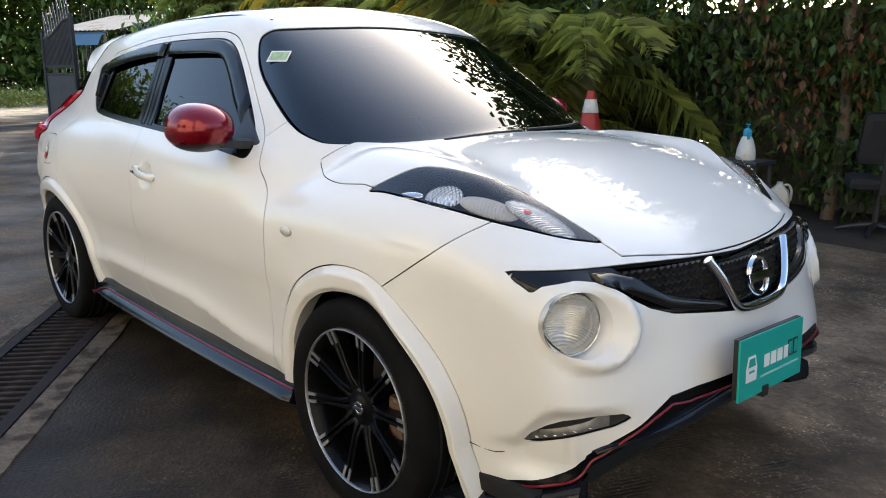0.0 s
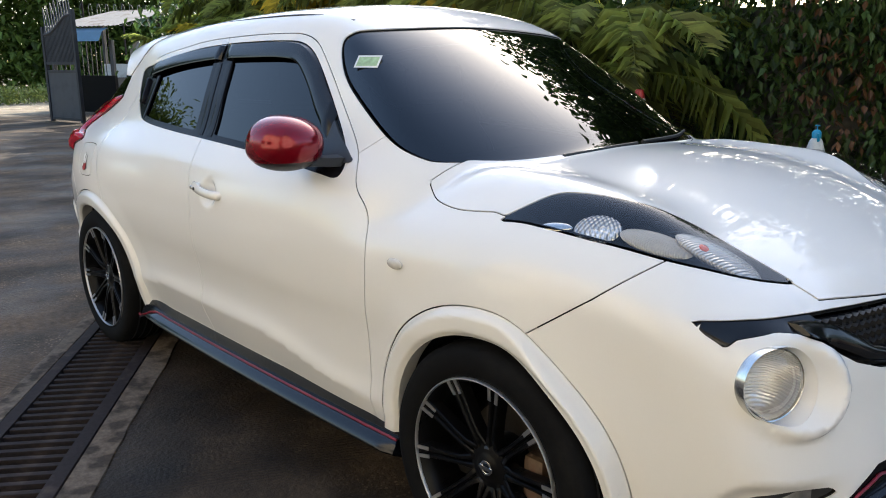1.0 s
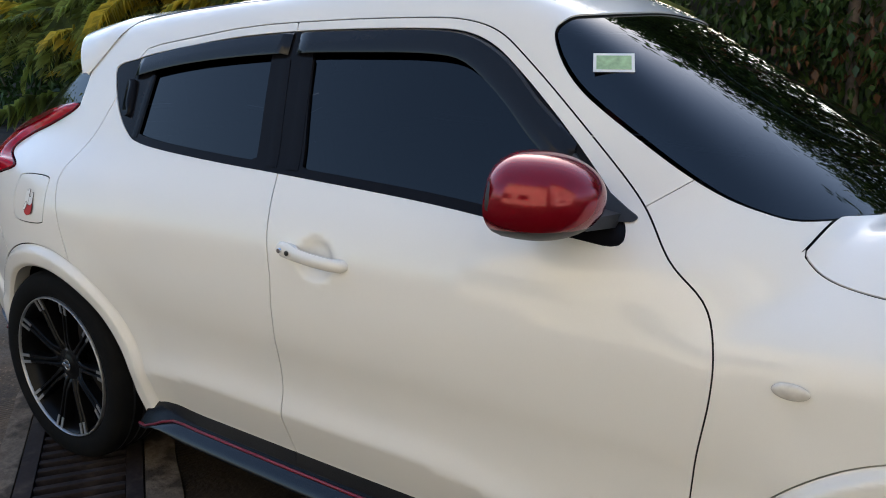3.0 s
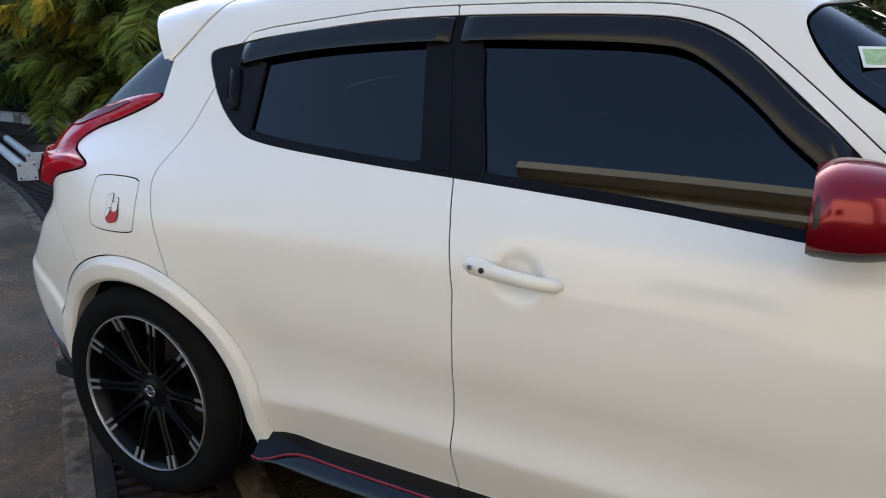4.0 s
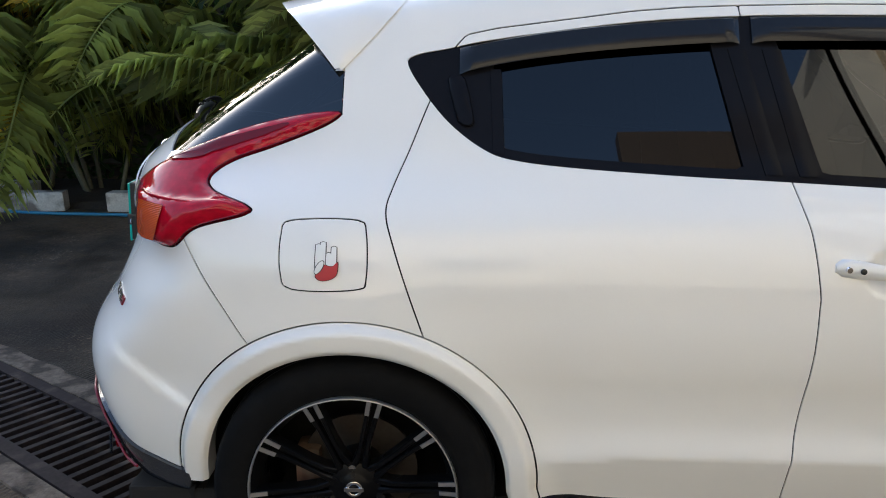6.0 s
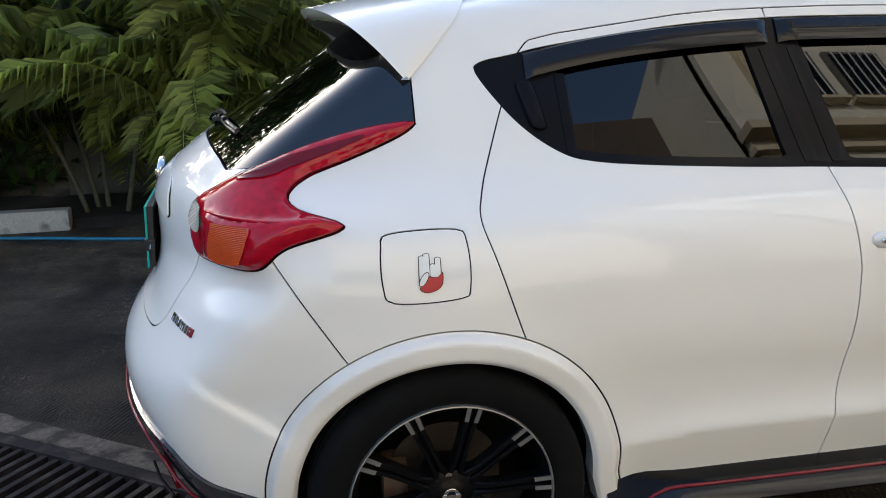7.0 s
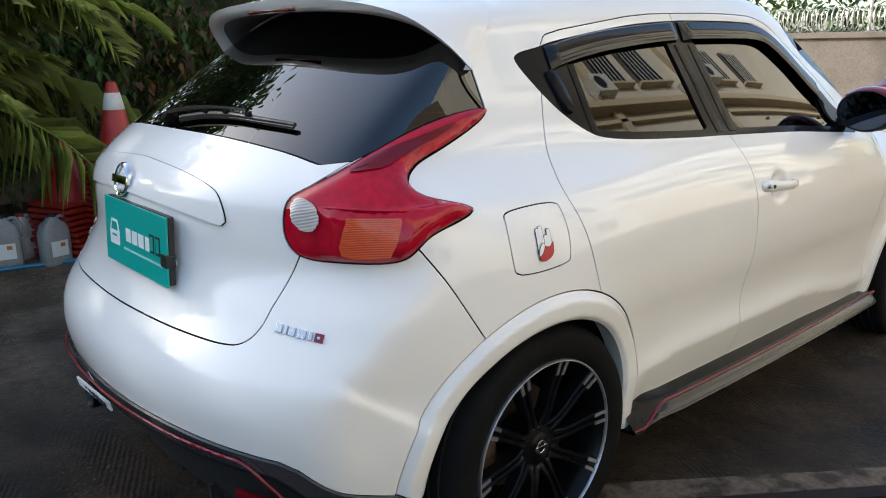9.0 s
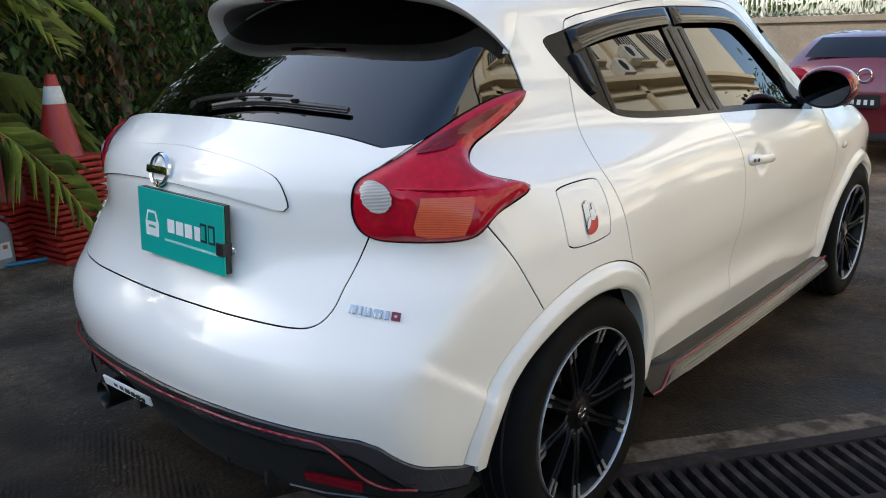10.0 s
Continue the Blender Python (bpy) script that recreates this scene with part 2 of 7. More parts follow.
def front(a, z):
    r = np.hypot(a - .585, z - .70)
    snout = (1 - step(r, .088, .132)) * step(r, .04, .105) * (.45 + .55 * step(.68 - a, 0, .09))
    return NOSE(z) - .34 * a * a - .35 * a ** 6 + .030 * snout - .012 * bell(np.hypot(a - .612, z - .70), 0, .07)

def rear(a, z):
    k = step(z, .74, .9)
    return TAIL(z) + (.33 + .15 * k) * a * a + (.24 - .14 * k) * a ** 6

def blend(parts, k=.022):
    m = np.maximum.reduce(parts)
    return m + k * np.log(sum(np.exp((q - m) / k) for q in parts))

def body(p):
    """Below nought inside the car."""
    x, a, z = p[..., 0], np.sqrt(p[..., 1] ** 2 + 1e-6), p[..., 2]
    flank, back, fore = a - side(x, z), rear(a, z) - x, x - front(a, z)
    tub = blend([flank, back, fore, z - hood(x, a), .16 - z])
    lid = .49 - .11 * (1 - step(x, 1.74, 1.90))              # scoop under the daytime lamps
    tub = tub + .028 * step(lid - z, -.018, .036) * step(z, .25, .345) * step(x, 1.66, 1.81) * step(a, .47, .60)
    cabin = blend([flank, back, (x - screen(a, z)) * .55, z - roof(x, a), .6 - z])
    return -blend([-tub, -cabin], .008)

def slope(f, p, e=1e-3):
    g = np.stack([(f(p + d) - f(p - d)) / (2 * e) for d in np.eye(3) * e], -1)
    return g
def unit(g):
    return g / np.linalg.norm(g, axis=-1, keepdims=True)


def settle(f, p, rounds=4):
    for _ in range(rounds):
        g = slope(f, p)
        p = p - (f(p) / np.maximum((g * g).sum(-1), 1e-6))[:, None] * g
    return p


def skin(f, low, high, h):
    """A triangle mesh of the surface f = 0, by surface nets."""
    axes = [np.arange(a, b + h, h) for a, b in zip(low, high)]
    grid = np.stack(np.meshgrid(*axes, indexing="ij"), -1)
    inside = np.stack([f(sl) for sl in grid]) < 0
    n = np.array(inside.shape) - 1
    count = np.zeros(n, int)
    for d in np.ndindex(2, 2, 2):
        count += inside[tuple(slice(o, o + m) for o, m in zip(d, n))]
    cells = np.argwhere((count > 0) & (count < 8))
    index = -np.ones(n, int)
    index[tuple(cells.T)] = np.arange(len(cells))
    verts = np.array(low) + (cells + 0.5) * h
    quads = []
    for ax in range(3):
        u, v = (ax + 1) % 3, (ax + 2) % 3
        lo, hi = [slice(None)] * 3, [slice(None)] * 3
        lo[ax], hi[ax] = slice(0, n[ax]), slice(1, n[ax] + 1)
        a, b = inside[tuple(lo)], inside[tuple(hi)]
        for sign in (True, False):
            e = np.argwhere((a != b) & (a == sign))
            e = e[(e[:, u] > 0) & (e[:, v] > 0) & (e[:, u] < n[u]) & (e[:, v] < n[v])]
            q = []
            for du, dv in ((-1, -1), (0, -1), (0, 0), (-1, 0)):
                c = e.copy()
                c[:, u] += du
                c[:, v] += dv
                q.append(index[tuple(c.T)])
            q = np.stack(q, 1)
            quads.append(q if sign else q[:, ::-1])
    q = np.concatenate(quads)
    q = q[(q >= 0).all(1)]
    verts = settle(f, verts)
    tris = np.concatenate([q[:, [0, 1, 2]], q[:, [0, 2, 3]]])
    for _ in range(3):                                   # even out the triangles along the surface
        total, k = np.zeros_like(verts), np.zeros(len(verts))
        for i, j in ((0, 1), (1, 2), (2, 3), (3, 0)):
            np.add.at(total, q[:, i], verts[q[:, j]])
            np.add.at(total, q[:, j], verts[q[:, i]])
            np.add.at(k, q[:, i], 1)
            np.add.at(k, q[:, j], 1)
        verts = settle(f, 0.5 * verts + 0.5 * total / np.maximum(k, 1)[:, None], 2)
    return verts, tris


def split(verts, tris, f):
    """Cuts the mesh where f = 0; gives the vertices, the triangles with f below nought, and the others."""
    f = np.where(np.abs(f) < 1e-5, 1e-5, f)
    s = f[tris] < 0
    n = s.sum(1)
    mixed, sm, nm = tris[(n == 1) | (n == 2)], s[(n == 1) | (n == 2)], n[(n == 1) | (n == 2)]
    if not len(mixed):
        return verts, tris[n == 3], tris[n == 0]
    k = np.argmax(np.where((nm == 1)[:, None], sm, ~sm), 1)
    r = np.take_along_axis(mixed, (k[:, None] + np.arange(3)) % 3, 1)
    a, b, c = r.T
    pairs = np.sort(np.concatenate([np.stack([a, b], 1), np.stack([a, c], 1)]), 1)
    edge, inv = np.unique(pairs, axis=0, return_inverse=True)
    inv = inv.reshape(-1)
    i, j = edge.T
    t = (f[i] / (f[i] - f[j]))[:, None]
    p, q = len(verts) + inv[:len(r)], len(verts) + inv[len(r):]
    verts = np.concatenate([verts, verts[i] * (1 - t) + verts[j] * t])
    lone, other = np.stack([a, p, q], 1), np.concatenate([np.stack([p, b, c], 1), np.stack([p, c, q], 1)])
    one = nm == 1
    two = np.concatenate([one, one])
    return verts, np.concatenate([tris[n == 3], lone[one], other[~two]]), np.concatenate([tris[n == 0], lone[~one], other[two]])


def outline(points, closed=True, fine=6):
    """A smooth curve through the points."""
    p = np.array(points, float)
    n, out = len(p), []
    for i in range(n if closed else n - 1):
        if closed:
            a, b, c, d = p[i - 1], p[i], p[(i + 1) % n], p[(i + 2) % n]
        else:
            a, b, c, d = p[max(i - 1, 0)], p[i], p[i + 1], p[min(i + 2, n - 1)]
        for t in np.arange(fine) / fine:
            out.append(0.5 * (2 * b + (c - a) * t + (2 * a - 5 * b + 4 * c - d) * t * t + (3 * b - a - 3 * c + d) * t ** 3))
    return np.array(out if closed else out + [p[-1]])


def within(points, poly):
    """Signed distance to a closed outline, below nought inside."""
    a, b = poly, np.roll(poly, -1, 0)
    best, odd = np.full(len(points), 1e9), np.zeros(len(points), bool)
    x, y = points.T
    for (ax, ay), (bx, by) in zip(a, b):
        dx, dy = bx - ax, by - ay
        t = np.clip(((x - ax) * dx + (y - ay) * dy) / (dx * dx + dy * dy + 1e-12), 0, 1)
        best = np.minimum(best, (x - ax - t * dx) ** 2 + (y - ay - t * dy) ** 2)
        if ay != by:
            odd ^= ((ay > y) != (by > y)) & (x < ax + (y - ay) * dx / dy)
    return np.where(odd, -1, 1) * np.sqrt(best)


# ---- building blocks ----
def raw(name, verts, tris, mat, parent=None, normals=None, label="", smooth=True):
    me = bpy.data.meshes.new(name)
    me.from_pydata(np.asarray(verts).tolist(), [], np.asarray(tris).tolist())
    me.materials.append(mat)
    me.polygons.foreach_set("use_smooth", [smooth] * len(me.polygons))
    if normals is not None:
        me.normals_split_custom_set_from_vertices(np.asarray(normals).tolist())
    me.update()
    ob = new(name, me)
    ob.parent = parent
    return tagged(ob, label)


def part(name, bm, mat, parent=None, label="", smooth=None):
    """Links a bmesh as one mesh object. smooth: shade smooth, with edges sharper than so many degrees kept."""
    me = bpy.data.meshes.new(name)
    bm.normal_update()
    if smooth:
        for f in bm.faces:
            f.smooth = True
        for e in bm.edges:
            if len(e.link_faces) == 2 and e.calc_face_angle(0) > radians(smooth):
                e.smooth = False
    bm.to_mesh(me)
    bm.free()
    me.materials.append(mat)
    ob = new(name, me)
    ob.parent = parent
    return tagged(ob, label)


def box(size, at=(0, 0, 0), bevel=0.0, turn=(0, 0, 0), bm=None, taper=(1, 1)):
    """A bevelled block; taper narrows its top."""
    own = bmesh.new()
    bmesh.ops.create_cube(own, size=1)
    for v in own.verts:
        if v.co.z > 0:
            v.co.x *= taper[0]
            v.co.y *= taper[1]
        v.co = Vector((v.co.x * size[0], v.co.y * size[1], v.co.z * size[2]))
    if bevel:
        bmesh.ops.bevel(own, geom=own.edges[:], offset=bevel, segments=2, affect="EDGES", profile=0.7)
    own.transform(pose(*at, *turn))
    return join(bm, own)


def join(bm, own):
    if bm is None:
        return own
    me = bpy.data.meshes.new("tmp")
    own.to_mesh(me)
    own.free()
    bm.from_mesh(me)
    bpy.data.meshes.remove(me)
    return bm


def lathe(profile, turns=48, bm=None, m=None, close=False):
    """Turns a profile of (radius, height) about the z axis."""
    own = bmesh.new()
    rings = []
    for r, h in profile:
        rings.append([own.verts.new((r * math.cos(2 * math.pi * k / turns), r * math.sin(2 * math.pi * k / turns), h)) for k in range(turns)])
    pairs = list(zip(rings, rings[1:])) + ([(rings[-1], rings[0])] if close else [])
    for a, b in pairs:
        for k in range(turns):
            own.faces.new((a[k], a[(k + 1) % turns], b[(k + 1) % turns], b[k]))
    bmesh.ops.remove_doubles(own, verts=own.verts[:], dist=1e-5)
    bmesh.ops.recalc_face_normals(own, faces=own.faces[:])
    if m is not None:
        own.transform(m)
    return join(bm, own)


def tube(path, radius, sides=8, bm=None, caps=True):
    """A round bar along a path; radius may be a list."""
    own = bmesh.new()
    p = [Vector(q) for q in path]
    rad = list(radius) if isinstance(radius, (list, tuple)) else [radius] * len(p)
    rings, side_v = [], None
    for i, q in enumerate(p):
        d = (p[min(i + 1, len(p) - 1)] - p[max(i - 1, 0)]).normalized()
        if side_v is None:
            side_v = d.orthogonal().normalized()
        side_v = (side_v - d * side_v.dot(d)).normalized()
        up = d.cross(side_v)
        rings.append([own.verts.new(q + rad[i] * (math.cos(2 * math.pi * k / sides) * side_v + math.sin(2 * math.pi * k / sides) * up)) for k in range(sides)])
    for a, b in zip(rings, rings[1:]):
        for k in range(sides):
            own.faces.new((a[k], a[(k + 1) % sides], b[(k + 1) % sides], b[k]))
    if caps:
        own.faces.new(rings[0][::-1]), own.faces.new(rings[-1])
    return join(bm, own)


def plate(poly, thick, m=None, bm=None, bevel=0.0):
    """A flat piece of outline poly in its own x and y, thick in z."""
    own = bmesh.new()
    f = own.faces.new([own.verts.new((x, y, 0)) for x, y in poly])
    top = bmesh.ops.extrude_face_region(own, geom=[f])
    for v in (g for g in top["geom"] if isinstance(g, bmesh.types.BMVert)):
        v.co.z += thick
    bmesh.ops.recalc_face_normals(own, faces=own.faces[:])
    if bevel:
        bmesh.ops.bevel(own, geom=own.edges[:], offset=bevel, segments=2, affect="EDGES", profile=0.7)
    if m is not None:
        own.transform(m)
    return join(bm, own)


def loft(sections, bm=None, caps=True, closed=True):
    """Skins a row of cross-sections with the same number of points."""
    own = bmesh.new()
    rings = [[own.verts.new(q) for q in s] for s in sections]
    n = len(rings[0])
    for a, b in zip(rings, rings[1:]):
        for k in range(n if closed else n - 1):
            own.faces.new((a[k], a[(k + 1) % n], b[(k + 1) % n], b[k]))
    if caps and closed:
        own.faces.new(rings[0][::-1]), own.faces.new(rings[-1])
    bmesh.ops.recalc_face_normals(own, faces=own.faces[:])
    return join(bm, own)


def ellipsoid(size, at=(0, 0, 0), bm=None, sides=24, turn=(0, 0, 0)):
    own = bmesh.new()
    bmesh.ops.create_uvsphere(own, u_segments=sides, v_segments=sides // 2, radius=0.5)
    own.transform(pose(*at, *turn) @ Matrix.Diagonal((*size, 1)))
    return join(bm, own)


# ---- the car ----
car = tagged(new("car"), "white pearl compact crossover with red mirrors, parked on concrete", "car")
V, REST = skin(body, (-2.2, -1.0, 0.1), (2.2, 0.04, 1.66), 0.0155)
V, REST, _ = split(V, REST, V[:, 1])
V[np.abs(V[:, 1]) < 1e-4, 1] = 0.0
if (np.cross(V[REST[:, 1]] - V[REST[:, 0]], V[REST[:, 2]] - V[REST[:, 0]]) * slope(body, V[REST].mean(1))).sum() < 0:
    REST = REST[:, ::-1]


def value(g, tris):
    f, used = np.ones(len(V)), np.unique(tris)
    f[used] = g(V[used])
    return f


def take(g, gap=0.0018, tris=None):
    """Cuts the region g < 0 out of the body (or out of tris) with a gap round it; gives it, and what is left."""
    global V, REST
    src = REST if tris is None else tris
    V, inner, rest = split(V, src, value(g, src) + gap)
    V, _, rest = split(V, rest, value(g, rest) - gap)
    if tris is None:
        REST = rest
        return inner
    return inner, rest


def panel(name, tris, mat, parent=None, lift=0.0, thick=0.012, label="", mirror="pair", normal=None):
    """Makes a body panel, with turned-in edges. mirror: join (one panel over the middle), pair (one on each side) or none."""
    idx, t = np.unique(tris, return_inverse=True)
    t = t.reshape(tris.shape)
    p = V[idx].copy()
    mid = np.abs(p[:, 1]) < 1e-6
    p = settle(body, p, 2)
    p[mid, 1] = 0.0
    n = unit(slope(body, p))
    n[mid, 1] = 0.0
    n = unit(n)
    shade = normal(p) if callable(normal) else n
    p = p + n * (lift(V[idx]) if callable(lift) else lift)[:, None] if callable(lift) else p + n * lift
    e = np.concatenate([t[:, [0, 1]], t[:, [1, 2]], t[:, [2, 0]]])
    key, cnt = np.unique(np.sort(e, 1), axis=0, return_counts=True)
    lone = {tuple(k) for k in key[cnt == 1].tolist()}
    rim = [(i, j) for i, j in e.tolist() if (min(i, j), max(i, j)) in lone and not (mid[i] and mid[j])]
    verts, norms, faces = [p], [shade], [t]
    if thick and rim:
        r = np.array(rim)
        out = np.cross(p[r[:, 1]] - p[r[:, 0]], n[r[:, 0]])
        out = out / np.maximum(np.linalg.norm(out, axis=1, keepdims=True), 1e-9)
        k, o = len(p), len(r)
        q = k + np.arange(o)
        shaded_gap = mat is PAINT and thick < .02      # body gaps: a painted lip, then the gap's shade as a dark colour
        for d0, d1 in ((0, .004), (.004, thick)) if shaded_gap else ((0, thick),):
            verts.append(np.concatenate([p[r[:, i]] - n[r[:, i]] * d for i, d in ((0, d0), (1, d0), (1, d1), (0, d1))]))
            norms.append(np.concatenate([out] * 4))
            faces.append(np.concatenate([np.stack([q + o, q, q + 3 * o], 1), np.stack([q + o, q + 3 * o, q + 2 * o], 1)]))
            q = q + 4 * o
    verts, norms, faces = np.concatenate(verts), np.concatenate(norms), np.concatenate(faces)
    flip = np.array([1, -1, 1])
    parent = parent or car
    def darken_gap(ob, halves):
        if thick and rim and shaded_gap:
            ob.data.materials.append(GAP_SHADE)
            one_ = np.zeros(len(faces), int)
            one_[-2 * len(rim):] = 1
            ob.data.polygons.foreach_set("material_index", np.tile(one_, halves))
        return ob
    own_normals = norms if normal != "mesh" else None
    if mirror == "join":
        k = len(verts)
        m = np.arange(k) + k
        m[:len(p)][mid] = np.arange(len(p))[mid]
        return darken_gap(raw(name, np.concatenate([verts, verts * flip]), np.concatenate([faces, m[faces[:, ::-1]]]), mat, parent, np.concatenate([norms, norms * flip]), label), 2)
    one = darken_gap(raw(name, verts, faces, mat, parent, own_normals, label), 1)
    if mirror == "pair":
        return one, darken_gap(raw(name, verts * flip, faces[:, ::-1], mat, parent, own_normals if own_normals is None else norms * flip, label), 1)
    return one


def xz(p):
    return p[:, [0, 2]]


def xa(p):
    return np.stack([p[:, 0], -p[:, 1]], 1)


def az(p):
    return np.stack([-p[:, 1], p[:, 2]], 1)


def ring(p, s):
    d, z = p[:, 0] - s * AXLE, p[:, 2] - HUB
    return np.hypot(d, np.maximum(z, 0)) - 0.3 * np.maximum(-z, 0)


both = lambda *f: (lambda p: np.maximum.reduce([g(p) for g in f]))
either = lambda *f: (lambda p: np.minimum.reduce([g(p) for g in f]))
over = lambda h: (lambda p: h - p[:, 2])
ahead = lambda x: (lambda p: x - p[:, 0])
behind = lambda x: (lambda p: p[:, 0] - x)

WINDOWS = outline([(-1.10, 1.215), (-1.045, 1.158), (-.975, 1.111), (-.91, 1.091), (-.774, 1.077), (-.521, 1.063), (-.31, 1.055), (.11, 1.036), (.35, 1.018), (.52, 1.005), (.60, 1.000), (.618, 1.018),
                   (.588, 1.063), (.45, 1.195), (.30, 1.318), (.21, 1.378), (.12, 1.406), (-.01, 1.413), (-.2, 1.413), (-.39, 1.409), (-.64, 1.393), (-.95, 1.352), (-1.06, 1.330), (-1.138, 1.314), (-1.152, 1.290)])
HEAD_LAMP = np.concatenate([outline([(1.235, .728), (1.29, .680), (1.345, .634), (1.42, .607), (1.49, .583), (1.56, .545), (1.63, .505), (1.71, .478), (1.832, .446)], False), outline([(1.835, .452), (1.788, .520), (1.726, .592), (1.668, .646), (1.60, .680), (1.50, .704), (1.39, .717), (1.30, .723), (1.237, .732)], False)])
TAIL_LAMP = outline([(-1.306, 1.188), (-1.318, 1.168), (-1.37, 1.142), (-1.46, 1.107), (-1.55, 1.075), (-1.594, 1.042), (-1.575, 1.016), (-1.480, .982), (-1.605, .942), (-1.668, .893), (-1.76, .886), (-1.808, .898), (-1.822, .946), (-1.812, 1.005), (-1.776, 1.038), (-1.675, 1.090), (-1.545, 1.142), (-1.41, 1.177)])
BONNET = np.concatenate([outline([(1.14, -.3), (1.135, 0), (1.115, .2), (1.07, .41), (1.02, .515), (.955, .595), (.878, .640)], False), outline([(.885, .685), (.935, .755), (1.0, .802), (1.095, .822), (1.207, .806)], False),
                         np.array([(1.24, .812), (1.345, .742), (1.49, .725), (1.63, .70), (1.72, .67), (1.833, .614)]), outline([(1.885, .618), (1.925, .50), (1.955, .372), (1.967, .2), (1.97, -.3)], False)])
WINDSCREEN = outline([(.445, -.25), (.447, 0), (.442, .25), (.415, .42), (.375, .515), (.365, .555), (.452, .604), (.625, .646), (.763, .664), (.852, .653), (.915, .62), (.985, .54), (1.045, .42), (1.09, .22), (1.105, 0), (1.09, -.22)])
B_LINE = [(-.400, 1.433), (-.396, 1.412), (-.378, 1.316), (-.31, 1.055), (-.284, .963), (-.260, .82), (-.258, .69), (-.262, .564), (-.268, .404), (-.262, .25)]
FRONT_DOOR = np.array(B_LINE + outline([(.785, .25), (.785, .36), (.800, .611), (.818, .76), (.815, .85), (.785, .925), (.713, .987), (.628, 1.080), (.471, 1.216), (.312, 1.343), (.22, 1.405), (.12, 1.432), (-.01, 1.438), (-.2, 1.438)], False).tolist())
REAR_DOOR = np.array(B_LINE[::-1] + [(-.52, 1.428), (-.64, 1.418), (-.95, 1.377), (-1.02, 1.362)] + outline([(-1.045, 1.335), (-1.075, 1.27), (-1.105, 1.205), (-1.143, 1.11), (-1.175, 1.035), (-1.187, .985), (-1.165, .91), (-1.10, .72), (-1.0, .45), (-.9, .25)], False).tolist())
FLAP = outline([(-1.41, .86), (-1.41, .94), (-1.39, .967), (-1.25, .971), (-1.226, .945), (-1.224, .855), (-1.245, .829), (-1.385, .825)])
FRONT_BUMPER = np.array([(1.05, 0), (1.05, .3), (1.30, .66), (1.388, .723), (1.548, .836), (1.655, .925), (1.9, .92), (2.3, .92), (2.3, 0)])
GRILLE = np.array([(-.3, .806), (0, .806), (.171, .812), (.30, .818), (.419, .822), (.583, .822), (.712, .822), (.708, .80), (.690, .775), (.666, .790), (.60, .803), (.561, .797), (.52, .778), (.48, .752), (.43, .722), (.36, .700), (.145, .672), (.06, .664), (-.3, .664)])
DRL = np.array([(1.782, .376), (1.812, .412), (1.850, .440), (1.885, .458), (1.93, .470), (1.985, .476), (1.994, .462), (1.966, .441), (1.892, .412), (1.822, .386)])
HATCH = np.concatenate([outline([(-.3, .712), (.124, .71), (.339, .704), (.48, .701), (.53, .712), (.554, .745), (.562, .793), (.572, .857), (.585, .90)], False), np.array([(.552, .946), (.55, 1.005), (.60, 1.07), (.66, 1.18), (.632, 1.235), (.60, 1.30), (.55, 1.40), (.3, 1.46), (-.3, 1.47)])])
HATCH_GLASS = np.concatenate([outline([(-.3, 1.132), (0, 1.134), (.242, 1.128), (.443, 1.108), (.56, 1.085)], False), np.array([(.66, 1.10), (.66, 1.18), (.622, 1.235), (.59, 1.30), (.54, 1.40), (.3, 1.45), (-.3, 1.46)])])
GARNISH = outline([(-.2, 1.063), (0, 1.068), (.2, 1.055), (.334, 1.031), (.389, 1.002), (.409, .948), (.33, .958), (.2, .975), (0, .985), (-.2, .975)])
REAR_BUMPER = np.array([(-2.3, 1.0), (-1.72, 1.0), (-1.637, .92), (-1.498, .704), (-1.42, .6), (-1.2, .3), (-1.2, 0), (-2.3, 0)])
FRONT_LOW = lambda a: np.interp(a, [0, .18, .316, .404, .459, .515, .55, .582, .600, .611, .64, .671, .692, .72, .82], [.514, .514, .511, .502, .468, .428, .400, .368, .350, .328, .302, .272, .252, .235, .20])
SPLIT_LOW = lambda a: np.interp(a, [0, .2, .319, .43, .525, .58, .60], [.458, .455, .427, .402, .391, .380, .360])
REAR_LOW = lambda a: np.interp(a, [0, .31, .546, .645, .68, .725, .754, .82], [.507, .493, .476, .468, .45, .381, .342, .332])
REAR_RED = lambda a: np.interp(a, [0, .288, .62, .65, .708, .74, .82], [.452, .442, .425, .40, .306, .288, .278])
FRONT_RED = lambda a: FRONT_LOW(a) - np.interp(a, [0, .35, .46, .52, .8], [.031, .029, .012, .009, .009])

# openings, then the panels from the small to the large
_ = take(lambda p: p[:, 2] - .185, 0)
_ = take(both(lambda p: p[:, 2] - .238, ahead(-.95), behind(1.05)), 0)
_ = take(either(lambda p: ring(p, 1) - .352 + .010 * step(p[:, 0], 1.3, 1.5), lambda p: ring(p, -1) - .354), 0)
_ = take(both(lambda p: p[:, 2] - SPLIT_LOW(-p[:, 1]), ahead(1.3), lambda p: -p[:, 1] - .595), 0)
low_f = take(both(lambda p: p[:, 2] - FRONT_LOW(-p[:, 1]), ahead(1.3), lambda p: .395 - ring(p, 1)), 0.001)
low_r = take(both(lambda p: p[:, 2] - REAR_LOW(-p[:, 1]), behind(-1.3), lambda p: .395 - ring(p, -1)), 0.001)
_ = take(both(lambda p: p[:, 2] - .322, behind(-AXLE - .2), lambda p: ring(p, -1) - .427), 0)
